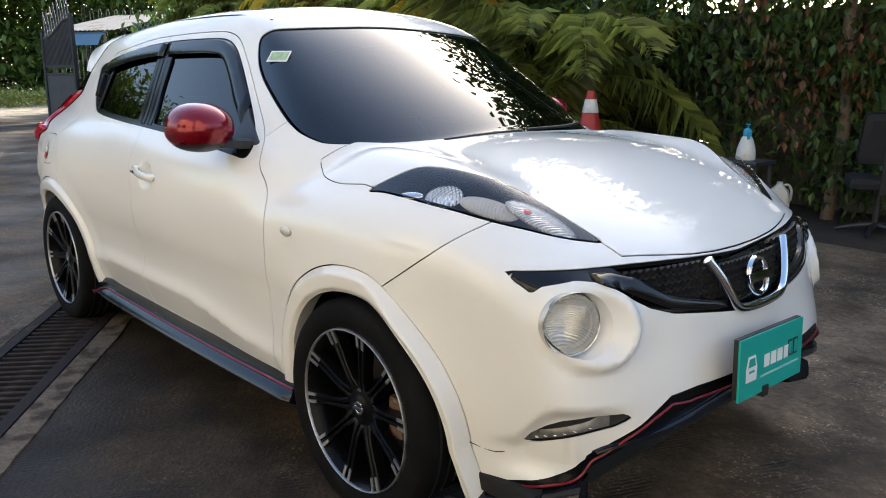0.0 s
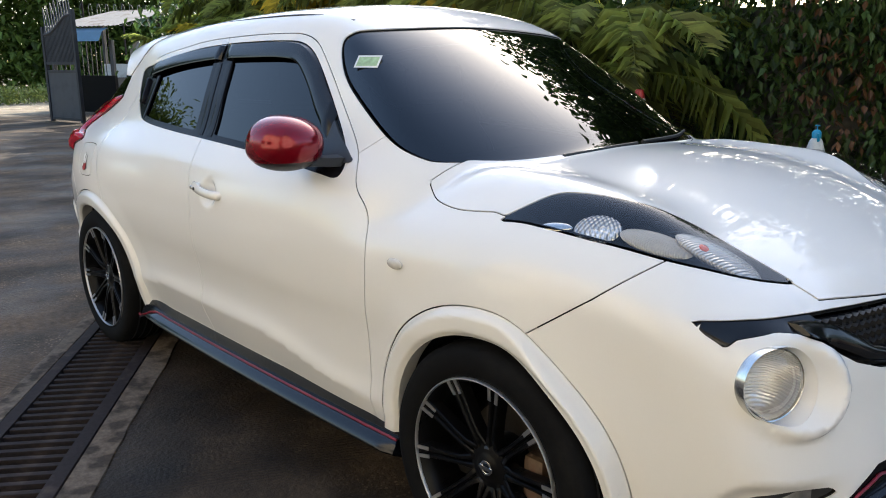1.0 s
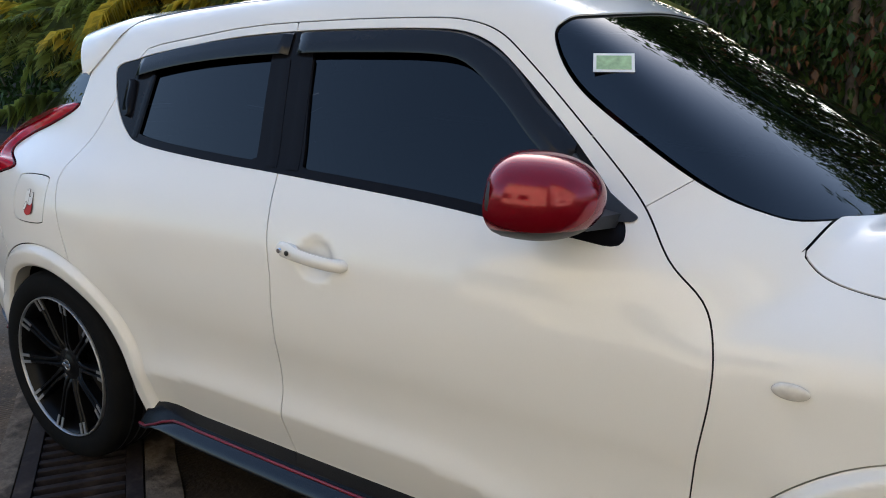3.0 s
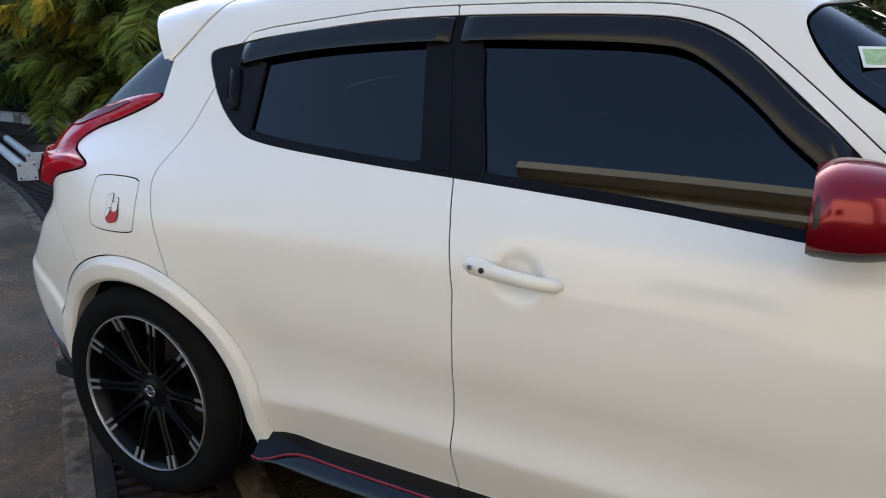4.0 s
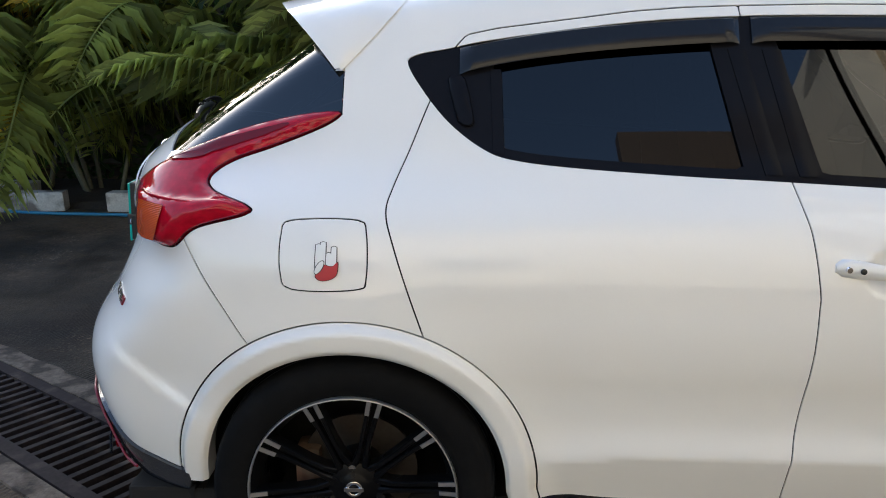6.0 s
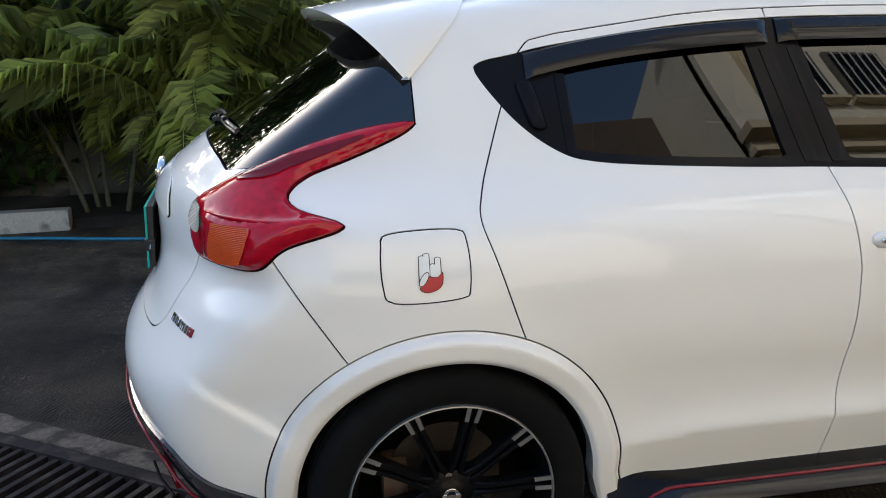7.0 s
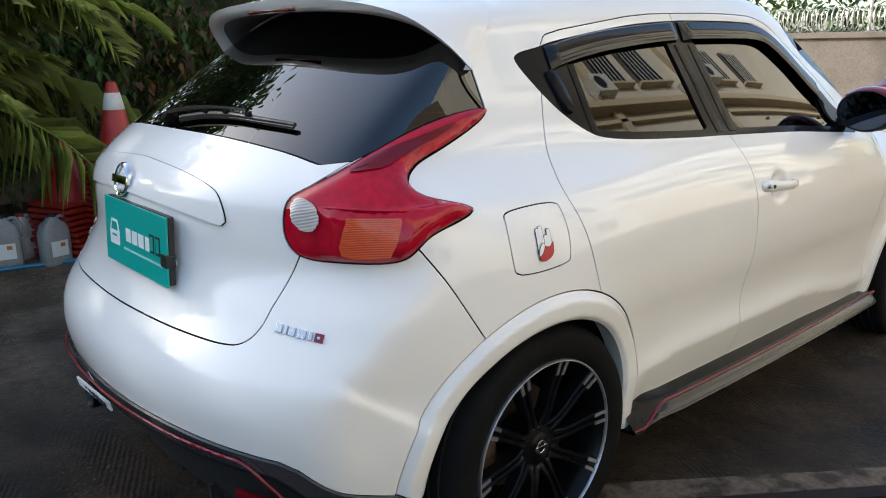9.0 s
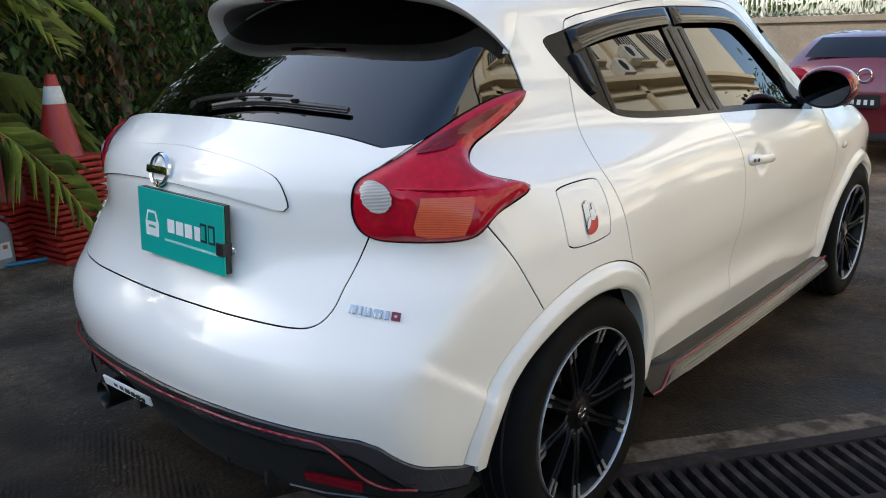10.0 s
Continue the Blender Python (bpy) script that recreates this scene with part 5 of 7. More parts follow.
# floor pan and cabin
part("floor_pan", box((3.7, 1.42, .05), (0, 0, .235), .01), UNDER, car)
part("dashboard", box((.35, 1.25, .16), (.72, 0, .95), .05), SEAT, car)
part("steering_wheel", lathe([(.165, -.014), (.178, 0), (.165, .014), (.152, 0)], 36, m=Matrix.Translation((.42, -.34, .96)) @ pose(0, 0, 0, 0, -65, 0), close=True), SEAT, car, "", 60)
for y in (-.34, .34):
    for x, h in ((-.05, 1.0), (-.85, .95)):
        seat = part("seat", box((.48, .50, .16), (x + .22, y, .56), .05), SEAT, car, "dark fabric seat")
        part("seat_back", box((.14, .48, .60), (x - .06, y, h - .14), .05, (0, -16, 0), taper=(.7, .8)), SEAT, seat)
        part("head_rest", box((.10, .26, .17), (x - .17, y, h + .24), .04, (0, -12, 0)), SEAT, seat)

# the far half stands further out by the width of the middle strip
for ob in car.children_recursive:
    if ob.type != "MESH":
        continue
    if ob.matrix_basis != Matrix.Identity(4):
        if ob.matrix_basis.translation.y > 0:
            ob.location.y += .06
        continue
    co_ = np.empty(3 * len(ob.data.vertices))
    ob.data.vertices.foreach_get("co", co_)
    y_ = co_[1::3]
    co_[2::3] += .020 * step(y_, .52, .68) * step(co_[0::3], 1.25, 1.45) * (1 - step(co_[0::3], 1.60, 1.86)) * step(co_[2::3], .74, .86)
    co_[1::3] += .06 * step(y_, 0, .36)
    ob.data.vertices.foreach_set("co", co_)
    ob.data.update()

# ---- boards hung over the number plates ----
def sign_board(corners, label, clip):
    """corners: top left, top right, bottom right, bottom left, as seen from outside."""
    tl_, tr_, br_, bl_ = (Vector(c) for c in corners)
    c = (tl_ + tr_ + br_ + bl_) / 4
    u = ((tr_ - tl_) + (br_ - bl_)).normalized()
    v = ((tl_ - bl_) + (tr_ - br_))
    v = (v - u * v.dot(u)).normalized()
    w, h = ((tr_ - tl_).length + (br_ - bl_).length) / 2, ((tl_ - bl_).length + (tr_ - br_).length) / 2
    m = Matrix.Translation(c) @ Matrix((u, v, u.cross(v))).transposed().to_4x4()
    top_ = new("sign_board")
    tagged(top_, label, "sign")
    def add(name, bm, mat, lab=""):
        bm.transform(m)
        return part(name, bm, mat, top_, lab)
    add("panel", box((w, h, .006), (0, 0, .010), .001), TEAL, "teal printed face")
    add("backing", box((w * .99, h * .98, .014), (.003, .003, -.001), .002), INK, "black number plate behind the board")
    # plain car-shaped mark
    X, Y, Z = -w * .33, 0, .0135
    add("mark", plate([(X - .028, Y - .036), (X + .028, Y - .036), (X + .03, Y - .002), (X + .018, Y + .030), (X - .018, Y + .030), (X - .03, Y - .002)], .001, Matrix.Translation((0, 0, Z)), bevel=0), WHITE)
    add("mark_window", plate([(X - .020, Y + .002), (X + .020, Y + .002), (X + .014, Y + .024), (X - .014, Y + .024)], .0006, Matrix.Translation((0, 0, Z + .001))), TEAL)
    add("mark_grille", plate([(X - .016, Y - .014), (X + .016, Y - .014), (X + .013, Y - .008), (X - .013, Y - .008)], .0006, Matrix.Translation((0, 0, Z + .001))), TEAL)
    for k, (x0, wd) in enumerate(((-.135, .10), (-.03, .10), (.075, .10), (.18, .085))):
        add("letter_shape", box((w * wd * .82, .034, .001), (w * x0 + w * .04, .002, Z), .0), WHITE)
    for x0 in (.285, .375):
        add("letter_shape", box((w * .07, .046, .001), (w * x0, .008, Z), .0), INK)
        add("letter_counter", box((w * .045, .034, .001), (w * x0, .008, Z + .0006), .0), TEAL)
    add("small_print", box((w * .62, .006, .0008), (w * .13, -.036, Z), .0), material("pale_print", (.35, .62, .58), .4))
    cx, cy, turn_ = clip
    add("binder_clip", box((.030, .032, .026), (cx * w, cy * h, .004), .004, (0, 0, turn_)), INK, "black binder clip")
    wire = bmesh.new()
    tube([(cx * w + .012, cy * h - .008, 0), (cx * w + .034, cy * h - .006, 0), (cx * w + .038, cy * h, 0), (cx * w + .034, cy * h + .006, 0), (cx * w + .012, cy * h + .008, 0)], .0012, 5, wire)
    add("clip_wire", wire, CHROME)
    return top_


sign_board([(-1.984, .055, .965), (-1.960, -.285, .952), (-1.975, -.265, .790), (-1.988, .105, .800)], "teal printed board clipped over the rear number plate", (.47, -.12, 0))
sign_board([(2.125, -.285, .640), (2.125, .095, .628), (2.135, .075, .468), (2.135, -.275, .484)], "teal printed board clipped over the front number plate", (-.1, -.5, -90))


# ---- ground, drain and kerbs ----
DRAIN_D, DRAIN_N = Vector((-.82, .572, 0)).normalized(), Vector((.572, .82, 0)).normalized()
DRAIN_O = DRAIN_N * -1.375
DRAIN_OFF = spline([-6, 0, 3.0, 4.5, 5.9, 8.0, 11.0], [0, 0, -.01, -.10, -.30, -.80, -1.7])


def drain(u, off=0.0, z=0.0):
    """A point of the drain's line: u metres along it, off to its car side."""
    return DRAIN_O + DRAIN_D * u + DRAIN_N * (off + float(DRAIN_OFF(u))) + Vector((0, 0, z))


def ground_material():
    """Brushed concrete: a brown slab on the car's side of the drain, darkest beside it, and a greyer one beyond."""
    m = material("yard_concrete", (0.104, 0.074, 0.047), 0.72, vary=0.45, scale=1.6, fine=40, second=(0.034, 0.026, 0.018), mix=(0.42, 0.60), rough_vary=0.3, spec=0.16)
    n, l = m.node_tree.nodes, m.node_tree.links
    b = n["Principled BSDF"]
    co = n.new("ShaderNodeTexCoord")
    dot = n.new("ShaderNodeVectorMath")
    dot.operation = "DOT_PRODUCT"
    dot.inputs[1].default_value = DRAIN_N
    l.new(co.outputs["Object"], dot.inputs[0])
    cut = n.new("ShaderNodeMapRange")
    cut.inputs["From Min"].default_value, cut.inputs["From Max"].default_value = -1.5, -1.25
    l.new(dot.outputs["Value"], cut.inputs["Value"])
    mx = n.new("ShaderNodeMix")
    mx.data_type = "RGBA"
    src = b.inputs["Base Color"].links[0].from_socket
    grey = n.new("ShaderNodeMix")
    grey.data_type, grey.blend_type = "RGBA", "MULTIPLY"
    grey.inputs[0].default_value = 1.0
    l.new(src, grey.inputs[6])
    grey.inputs[7].default_value = (1.02, 1.01, .99, 1)
    # darker by the drain, paler away from it
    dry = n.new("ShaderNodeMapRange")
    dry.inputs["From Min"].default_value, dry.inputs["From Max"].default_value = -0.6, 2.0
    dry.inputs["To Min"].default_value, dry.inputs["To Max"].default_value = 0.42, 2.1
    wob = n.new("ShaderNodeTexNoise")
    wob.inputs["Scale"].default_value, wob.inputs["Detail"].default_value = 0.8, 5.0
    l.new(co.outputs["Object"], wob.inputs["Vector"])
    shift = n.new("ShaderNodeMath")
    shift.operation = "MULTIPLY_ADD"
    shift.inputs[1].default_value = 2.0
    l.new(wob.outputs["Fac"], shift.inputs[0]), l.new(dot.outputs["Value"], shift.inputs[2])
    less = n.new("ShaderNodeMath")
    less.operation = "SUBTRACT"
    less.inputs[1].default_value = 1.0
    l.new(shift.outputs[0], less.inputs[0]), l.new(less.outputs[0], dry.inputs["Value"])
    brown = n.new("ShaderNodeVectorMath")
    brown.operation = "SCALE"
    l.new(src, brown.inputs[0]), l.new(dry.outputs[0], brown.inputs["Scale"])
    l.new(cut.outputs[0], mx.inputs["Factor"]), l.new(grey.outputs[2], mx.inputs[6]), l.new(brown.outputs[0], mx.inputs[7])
    # far off, the pale sandy lane
    sep = n.new("ShaderNodeSeparateXYZ")
    l.new(co.outputs["Object"], sep.inputs[0])
    lane = n.new("ShaderNodeMapRange")
    lane.inputs["From Min"].default_value, lane.inputs["From Max"].default_value = -20.5, -22.0
    l.new(sep.outputs[0], lane.inputs["Value"])
    mx2 = n.new("ShaderNodeMix")
    mx2.data_type = "RGBA"
    l.new(lane.outputs[0], mx2.inputs["Factor"]), l.new(mx.outputs[2], mx2.inputs[6])
    mx2.inputs[7].default_value = (.42, .34, .24, 1)
    vor = n.new("ShaderNodeTexVoronoi")
    vor.inputs["Scale"].default_value = 125.0
    l.new(co.outputs["Object"], vor.inputs["Vector"])
    chip = n.new("ShaderNodeSeparateColor")
    l.new(vor.outputs["Color"], chip.inputs[0])
    stones = n.new("ShaderNodeVectorMath")
    stones.operation = "SCALE"
    def noise_at(scale, detail=5.0, rough=0.55):
        t = n.new("ShaderNodeTexNoise")
        t.inputs["Scale"].default_value, t.inputs["Detail"].default_value, t.inputs["Roughness"].default_value = scale, detail, rough
        l.new(co.outputs["Object"], t.inputs["Vector"])
        return t.outputs["Fac"]
    def ranged(v, lo, hi, a, c):
        r = n.new("ShaderNodeMapRange")
        for k, x in zip(("From Min", "From Max", "To Min", "To Max"), (lo, hi, a, c)):
            r.inputs[k].default_value = x
        l.new(v, r.inputs["Value"])
        return r.outputs[0]
    def calc(op, u, v):
        c = n.new("ShaderNodeMath")
        c.operation = op
        for k, x in enumerate((u, v)):
            if isinstance(x, float):
                c.inputs[k].default_value = x
            else:
                l.new(x, c.inputs[k])
        return c.outputs[0]
    def grooves(turn, scale, seed):
        """Rows left by a stiff broom, in patches."""
        w, r = n.new("ShaderNodeTexWave"), n.new("ShaderNodeMapping")
        w.inputs["Scale"].default_value, w.inputs["Distortion"].default_value, w.inputs["Detail"].default_value, w.inputs["Detail Scale"].default_value = scale, 1.6, 3.0, 2.0
        r.inputs["Rotation"].default_value = (0, 0, radians(turn))
        l.new(co.outputs["Object"], r.inputs[0]), l.new(r.outputs[0], w.inputs["Vector"])
        t, p = n.new("ShaderNodeTexNoise"), n.new("ShaderNodeMapping")
        p.inputs["Location"].default_value, p.inputs["Rotation"].default_value, p.inputs["Scale"].default_value = (seed, 3 * seed, 0), (0, 0, radians(turn)), (2.6, .8, 1)
        t.inputs["Scale"].default_value, t.inputs["Detail"].default_value = 1.3, 6.0
        l.new(co.outputs["Object"], p.inputs[0]), l.new(p.outputs[0], t.inputs["Vector"])
        return calc("MULTIPLY", w.outputs["Fac"], ranged(t.outputs["Fac"], .50, .60, 0.0, 1.0))
    broom = calc("MAXIMUM", grooves(25, 17.0, 0.0), calc("MULTIPLY", grooves(118, 15.0, 7.3), 0.3))
    stain = calc("MULTIPLY", ranged(noise_at(2.2, 7.0, .62), .34, .66, .55, 1.45), ranged(noise_at(14.0, 8.0, .7), .34, .66, .72, 1.28))
    stain = calc("MULTIPLY", stain, ranged(broom, 0.0, 1.0, 1.0, .62))
    blot = n.new("ShaderNodeVectorMath")
    blot.operation = "SCALE"
    l.new(mx2.outputs[2], blot.inputs[0]), l.new(stain, blot.inputs["Scale"])
    loose = calc("MULTIPLY", ranged(chip.outputs[0], .86, .98, 0.0, 1.0), ranged(noise_at(1.7, 4.0), .50, .62, .12, 1.0))
    l.new(blot.outputs[0], stones.inputs[0]), l.new(ranged(loose, 0.0, 1.0, .93, 3.4), stones.inputs["Scale"])
    l.new(stones.outputs[0], b.inputs["Base Color"])
    l.new(ranged(noise_at(1.1, 6.0), .40, .62, .50, .90), b.inputs["Roughness"])
    b.inputs["Specular IOR Level"].default_value = 0.22
    # relief: coarse aggregate, broom rows and loose grit
    height = calc("ADD", calc("MULTIPLY", broom, -.30), calc("ADD", calc("MULTIPLY", noise_at(60.0, 8.0), .75), calc("MULTIPLY", loose, .35)))
    bp = n.new("ShaderNodeBump")
    bp.inputs["Strength"].default_value, bp.inputs["Distance"].default_value = 0.7, 0.012
    l.new(height, bp.inputs["Height"]), l.new(bp.outputs[0], b.inputs["Normal"])
    return m


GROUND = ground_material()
EDGE = material("worn_cement", (.150, .120, .090), .85, vary=.45, scale=9, fine=60, bump=.004, bump_scale=70, second=(.045, .036, .028), mix=(.45, .58), spec=.2)
STEEL = material("painted_steel", (.026, .021, .021), .7, vary=.3, scale=9, second=(.055, .043, .037), mix=(.55, .7), spec=.1, bump=.0005, bump_scale=200)
DARK = material("drain_sludge", (.008, .008, .007), .7)
U = np.linspace(-5.0, 9.5, 150)
HALF = .150
hole = [drain(u, HALF) for u in U] + [drain(u, -HALF) for u in U[::-1]]
R = 400.0
rim_ = [Vector((-R, -R, 0)), Vector((R, -R, 0)), Vector((R, R, 0)), Vector((-R, R, 0))]
from mathutils import geometry
tris_ = geometry.tessellate_polygon([rim_, hole])
gv = rim_ + hole
gt = []
for a, b, c in tris_:
    n_ = (gv[b] - gv[a]).cross(gv[c] - gv[a]).z
    gt.append((a, b, c) if n_ > 0 else (a, c, b))
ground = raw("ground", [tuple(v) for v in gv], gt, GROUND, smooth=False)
tagged(ground, "dark stained concrete yard with brushed patches", "ground", kind="structure")
trench = loft([[drain(u, HALF + .002, -.004), drain(u, HALF + .002, -.28), drain(u, -HALF - .002, -.28), drain(u, -HALF - .002, -.004)] for u in U], closed=False)
tagged(part("drain_channel", trench, DARK), "dark open drain channel", "drain", kind="structure")
for s, w in ((1, .105), (-1, .075)):
    secs = []
    for i, u in enumerate(U):
        j = .010 * noise.noise(Vector((u * 3, s, 0))) + .016 * noise.noise(Vector((u * 11, s, 5))) - (.05 if noise.noise(Vector((u * 2.1, s, 9))) > .42 else 0)
        secs.append([drain(u, s * (HALF + .045), .001), drain(u, s * (HALF + .047), .010), drain(u, s * (HALF + .045 + w + j), .008), drain(u, s * (HALF + .05 + w + j), -.01)])
    tagged(part("drain_border", loft(secs, closed=False), EDGE, smooth=30), "cracked cement strip beside the drain", "kerb", kind="structure")
grate = tagged(new("drain_grate"), "dark painted steel drain grating with cross bars", "drain grate")
for s in (1, -1):
    secs = [[drain(u, s * (HALF - .012), .012), drain(u, s * (HALF + .040), .012), drain(u, s * (HALF + .042), -.004), drain(u, s * (HALF - .002), -.004), drain(u, s * (HALF - .004), -.05), drain(u, s * (HALF - .014), -.05)] for u in U]
    part("grate_rail", loft(secs), STEEL, grate, "", 30)
bm = box((.024, 2 * HALF - .028, .036), (0, 0, -.012), .003)
bar_me = bpy.data.meshes.new("grate_bar")
bm.to_mesh(bar_me)
bm.free()
bar_me.materials.append(STEEL)
u = -4.9
while u < 9.3:
    p, q = drain(u), drain(u + .05)
    ob = new("grate_bar", bar_me)
    ob.parent, ob.matrix_basis = grate, Matrix.Translation(p) @ Matrix.Rotation(math.atan2(q.y - p.y, q.x - p.x) + random.gauss(0, .008), 4, "Z")
    u += .0585

# kerb blocks of the bed
KERB = material("whitewashed_kerb", (.55, .53, .48), .8, vary=.25, scale=5, fine=70, second=(.16, .14, .12), mix=(.48, .62), bump=.002, bump_scale=60)
def kerb_block(x, y, ln, rot, h=.17, w=.15):
    b_ = box((ln, w, h), (0, 0, h / 2), .018)
    for v in b_.verts:
        v.co += Vector((noise.noise(v.co * 9 + Vector((x, y, 0))), noise.noise(v.co * 8 + Vector((y, x, 3))), 0)) * .012
    b_.transform(pose(x, y, 0, 0, 0, rot))
    return tagged(part("kerb_block", b_, KERB, smooth=40), "flaking whitewashed concrete kerb block by the bed", "kerb", "bed kerb blocks")
for x, y, ln, rot in ((-2.15, 3.72, .62, -4), (-3.75, 4.10, .72, 3), (-4.78, 4.02, .60, 12), (-5.10, 4.35, .60, 88), (-5.55, 4.55, .9, 4), (-6.5, 4.62, .95, 2), (-7.5, 4.66, .95, 0), (-8.5, 4.72, .95, 3), (-9.5, 4.8, .95, 2), (-10.5, 4.86, .95, 4)):
    kerb_block(x, y, ln, rot)
SOIL = material("leaf_litter_soil", (.035, .026, .018), .95, vary=.5, scale=8, fine=60, bump=.006, bump_scale=30)
soil = bmesh.new()
bmesh.ops.create_grid(soil, x_segments=60, y_segments=12, size=1)
for v in soil.verts:
    x, y = v.co.x * 8.5 - 4.2, v.co.y * .8 + 4.85
    v.co = Vector((x, y, .05 + .05 * noise.noise(Vector((x * 1.5, y * 2, 0))) - .12 * float(step(np.array(abs(v.co.y)), .8, 1.0))))
tagged(part("planting_bed", soil, SOIL, smooth=60), "dark soil bed with leaf litter", "ground", kind="structure")
HOSE = material("blue_hose", (.03, .19, .33), .4, vary=.12)
hp = smooth_path([(-6.3, 4.02, .02), (-5.4, 4.0, .014), (-4.6, 3.86, .014), (-3.8, 3.82, .014), (-3.0, 3.60, .014), (-2.3, 3.44, .014), (-1.9, 3.36, .014), (-1.4, 3.27, .014), (-1.05, 3.20, .014), (-.4, 3.14, .014), (.0, 3.2, .014)], 8)
tagged(part("garden_hose", tube(hp, .014, 8), HOSE, smooth=60), "long blue garden hose lying on concrete", "hose")


# ---- wall, vines, palms and trees ----
WALL = material("mossy_plaster", (.16, .15, .125), .85, vary=.3, scale=2.2, fine=40, second=(.05, .05, .038), mix=(.42, .62), bump=.003, bump_scale=30)
tagged(part("wall_back", box((14, .18, 1.9), (3.2, 5.75, .95), .01), WALL), "stained boundary wall behind the vines", "wall", kind="structure")
# added wall: hides the sunlit ground that would show between the palms
tagged(part("wall_side", box((14, .18, 2.3), (-10.9, 7.2, 1.15), .01), WALL), "stained wall added behind the palms to block bright ground", "wall", kind="structure")
VINE = leafy("vine_leaf", (.070, .112, .026), .55)
VINE_DRY = leafy("dry_vine_leaf", (.16, .075, .03))
PALM = leafy("palm_leaf", (.22, .24, .060), .55, .58, 2.0)
PALM_YELLOW = leafy("yellow_palm_leaf", (.50, .40, .055), .35, .6, 1.6)
TREE = leafy("tree_leaf", (.06, .105, .024))
BARK = material("bark", (.16, .12, .085), .9, vary=.35, scale=7, fine=50, bump=.006, bump_scale=25)
CANE = material("palm_cane", (.12, .11, .065), .7, vary=.3, scale=10, fine=40)
rng = np.random.default_rng(7)


def leaves(name, centres, size, mat, parent=None, droop=.5, kind="", long=2.0):
    """Many single leaves, each a folded diamond, at the given centres."""
    n = len(centres)
    az_, tilt = rng.uniform(0, 2 * np.pi, n), rng.normal(-droop, .5, n)
    d = np.stack([np.cos(az_) * np.cos(tilt), np.sin(az_) * np.cos(tilt), np.sin(tilt)], 1)
    sd = np.stack([-np.sin(az_), np.cos(az_), rng.normal(0, .4, n)], 1)
    sd /= np.linalg.norm(sd, axis=1, keepdims=True)
    up = np.cross(d, sd)
    s = (size * rng.uniform(.6, 1.35, n))[:, None]
    a, c = centres - d * s * long / 2, centres + d * s * long / 2
    b, e = centres + sd * s * .5 + up * s * .15 - d * s * .2, centres - sd * s * .5 + up * s * .15 - d * s * .2
    v = np.stack([a, b, c, e], 1).reshape(-1, 3)
    k = 4 * np.arange(n)[:, None]
    f = np.concatenate([k + [0, 1, 2], k + [0, 2, 3]])
    ob = raw(name, v, f, mat, parent, smooth=False)
    if kind:
        ob["kind"] = kind
    return ob


def clumps(n, per, low, high, spread):
    c = rng.uniform(low, high, (n, 3))
    return (c[:, None] + rng.normal(0, 1, (n, per, 3)) * np.array(spread)).reshape(-1, 3)


# vines over the wall
v1 = clumps(900, 48, (-2.2, 4.75, .4), (6.0, 5.40, 4.6), (.20, .13, .20))
tagged(leaves("wall_vines", v1, .052, VINE, droop=.9), "dense dark green vines hanging over the wall", "vines", kind="stuff")
v2 = clumps(34, 26, (-.3, 4.55, .7), (3.5, 4.95, 2.8), (.10, .08, .22))
tagged(leaves("dry_vines", v2, .045, VINE_DRY, droop=1.1), "dry brown hanging vine leaves", "vines", kind="stuff")
v3 = np.concatenate([clumps(120, 26, (-4.2, 5.0, 1.0), (-1.5, 5.9, 5.2), (.26, .18, .24)), clumps(430, 26, (-16.0, 5.4, .1), (-3.6, 6.8, 2.5), (.26, .22, .24))])
tagged(leaves("hedge_shrubs", v3, .10, TREE, droop=.6), "dark leafy shrubs along the wall", "shrubs", kind="stuff")
for k, (x, y, r, top_) in enumerate(((.35, 5.0, .06, 4.2), (1.9, 5.1, .05, 4.0), (-.7, 5.15, .045, 3.6))):
    pts = smooth_path([(x, y, 0), (x + .06, y, .9), (x - .02, y + .05, 1.8), (x + .12, y, 3.0), (x + .05, y, top_)], 5)
    tagged(part("vine_trunk", tube(pts, [r * (1 - .5 * i / len(pts)) for i in range(len(pts))], 9), BARK, smooth=60), "pale brown bare trunk climbing the wall", "tree trunk", "vine trunks")


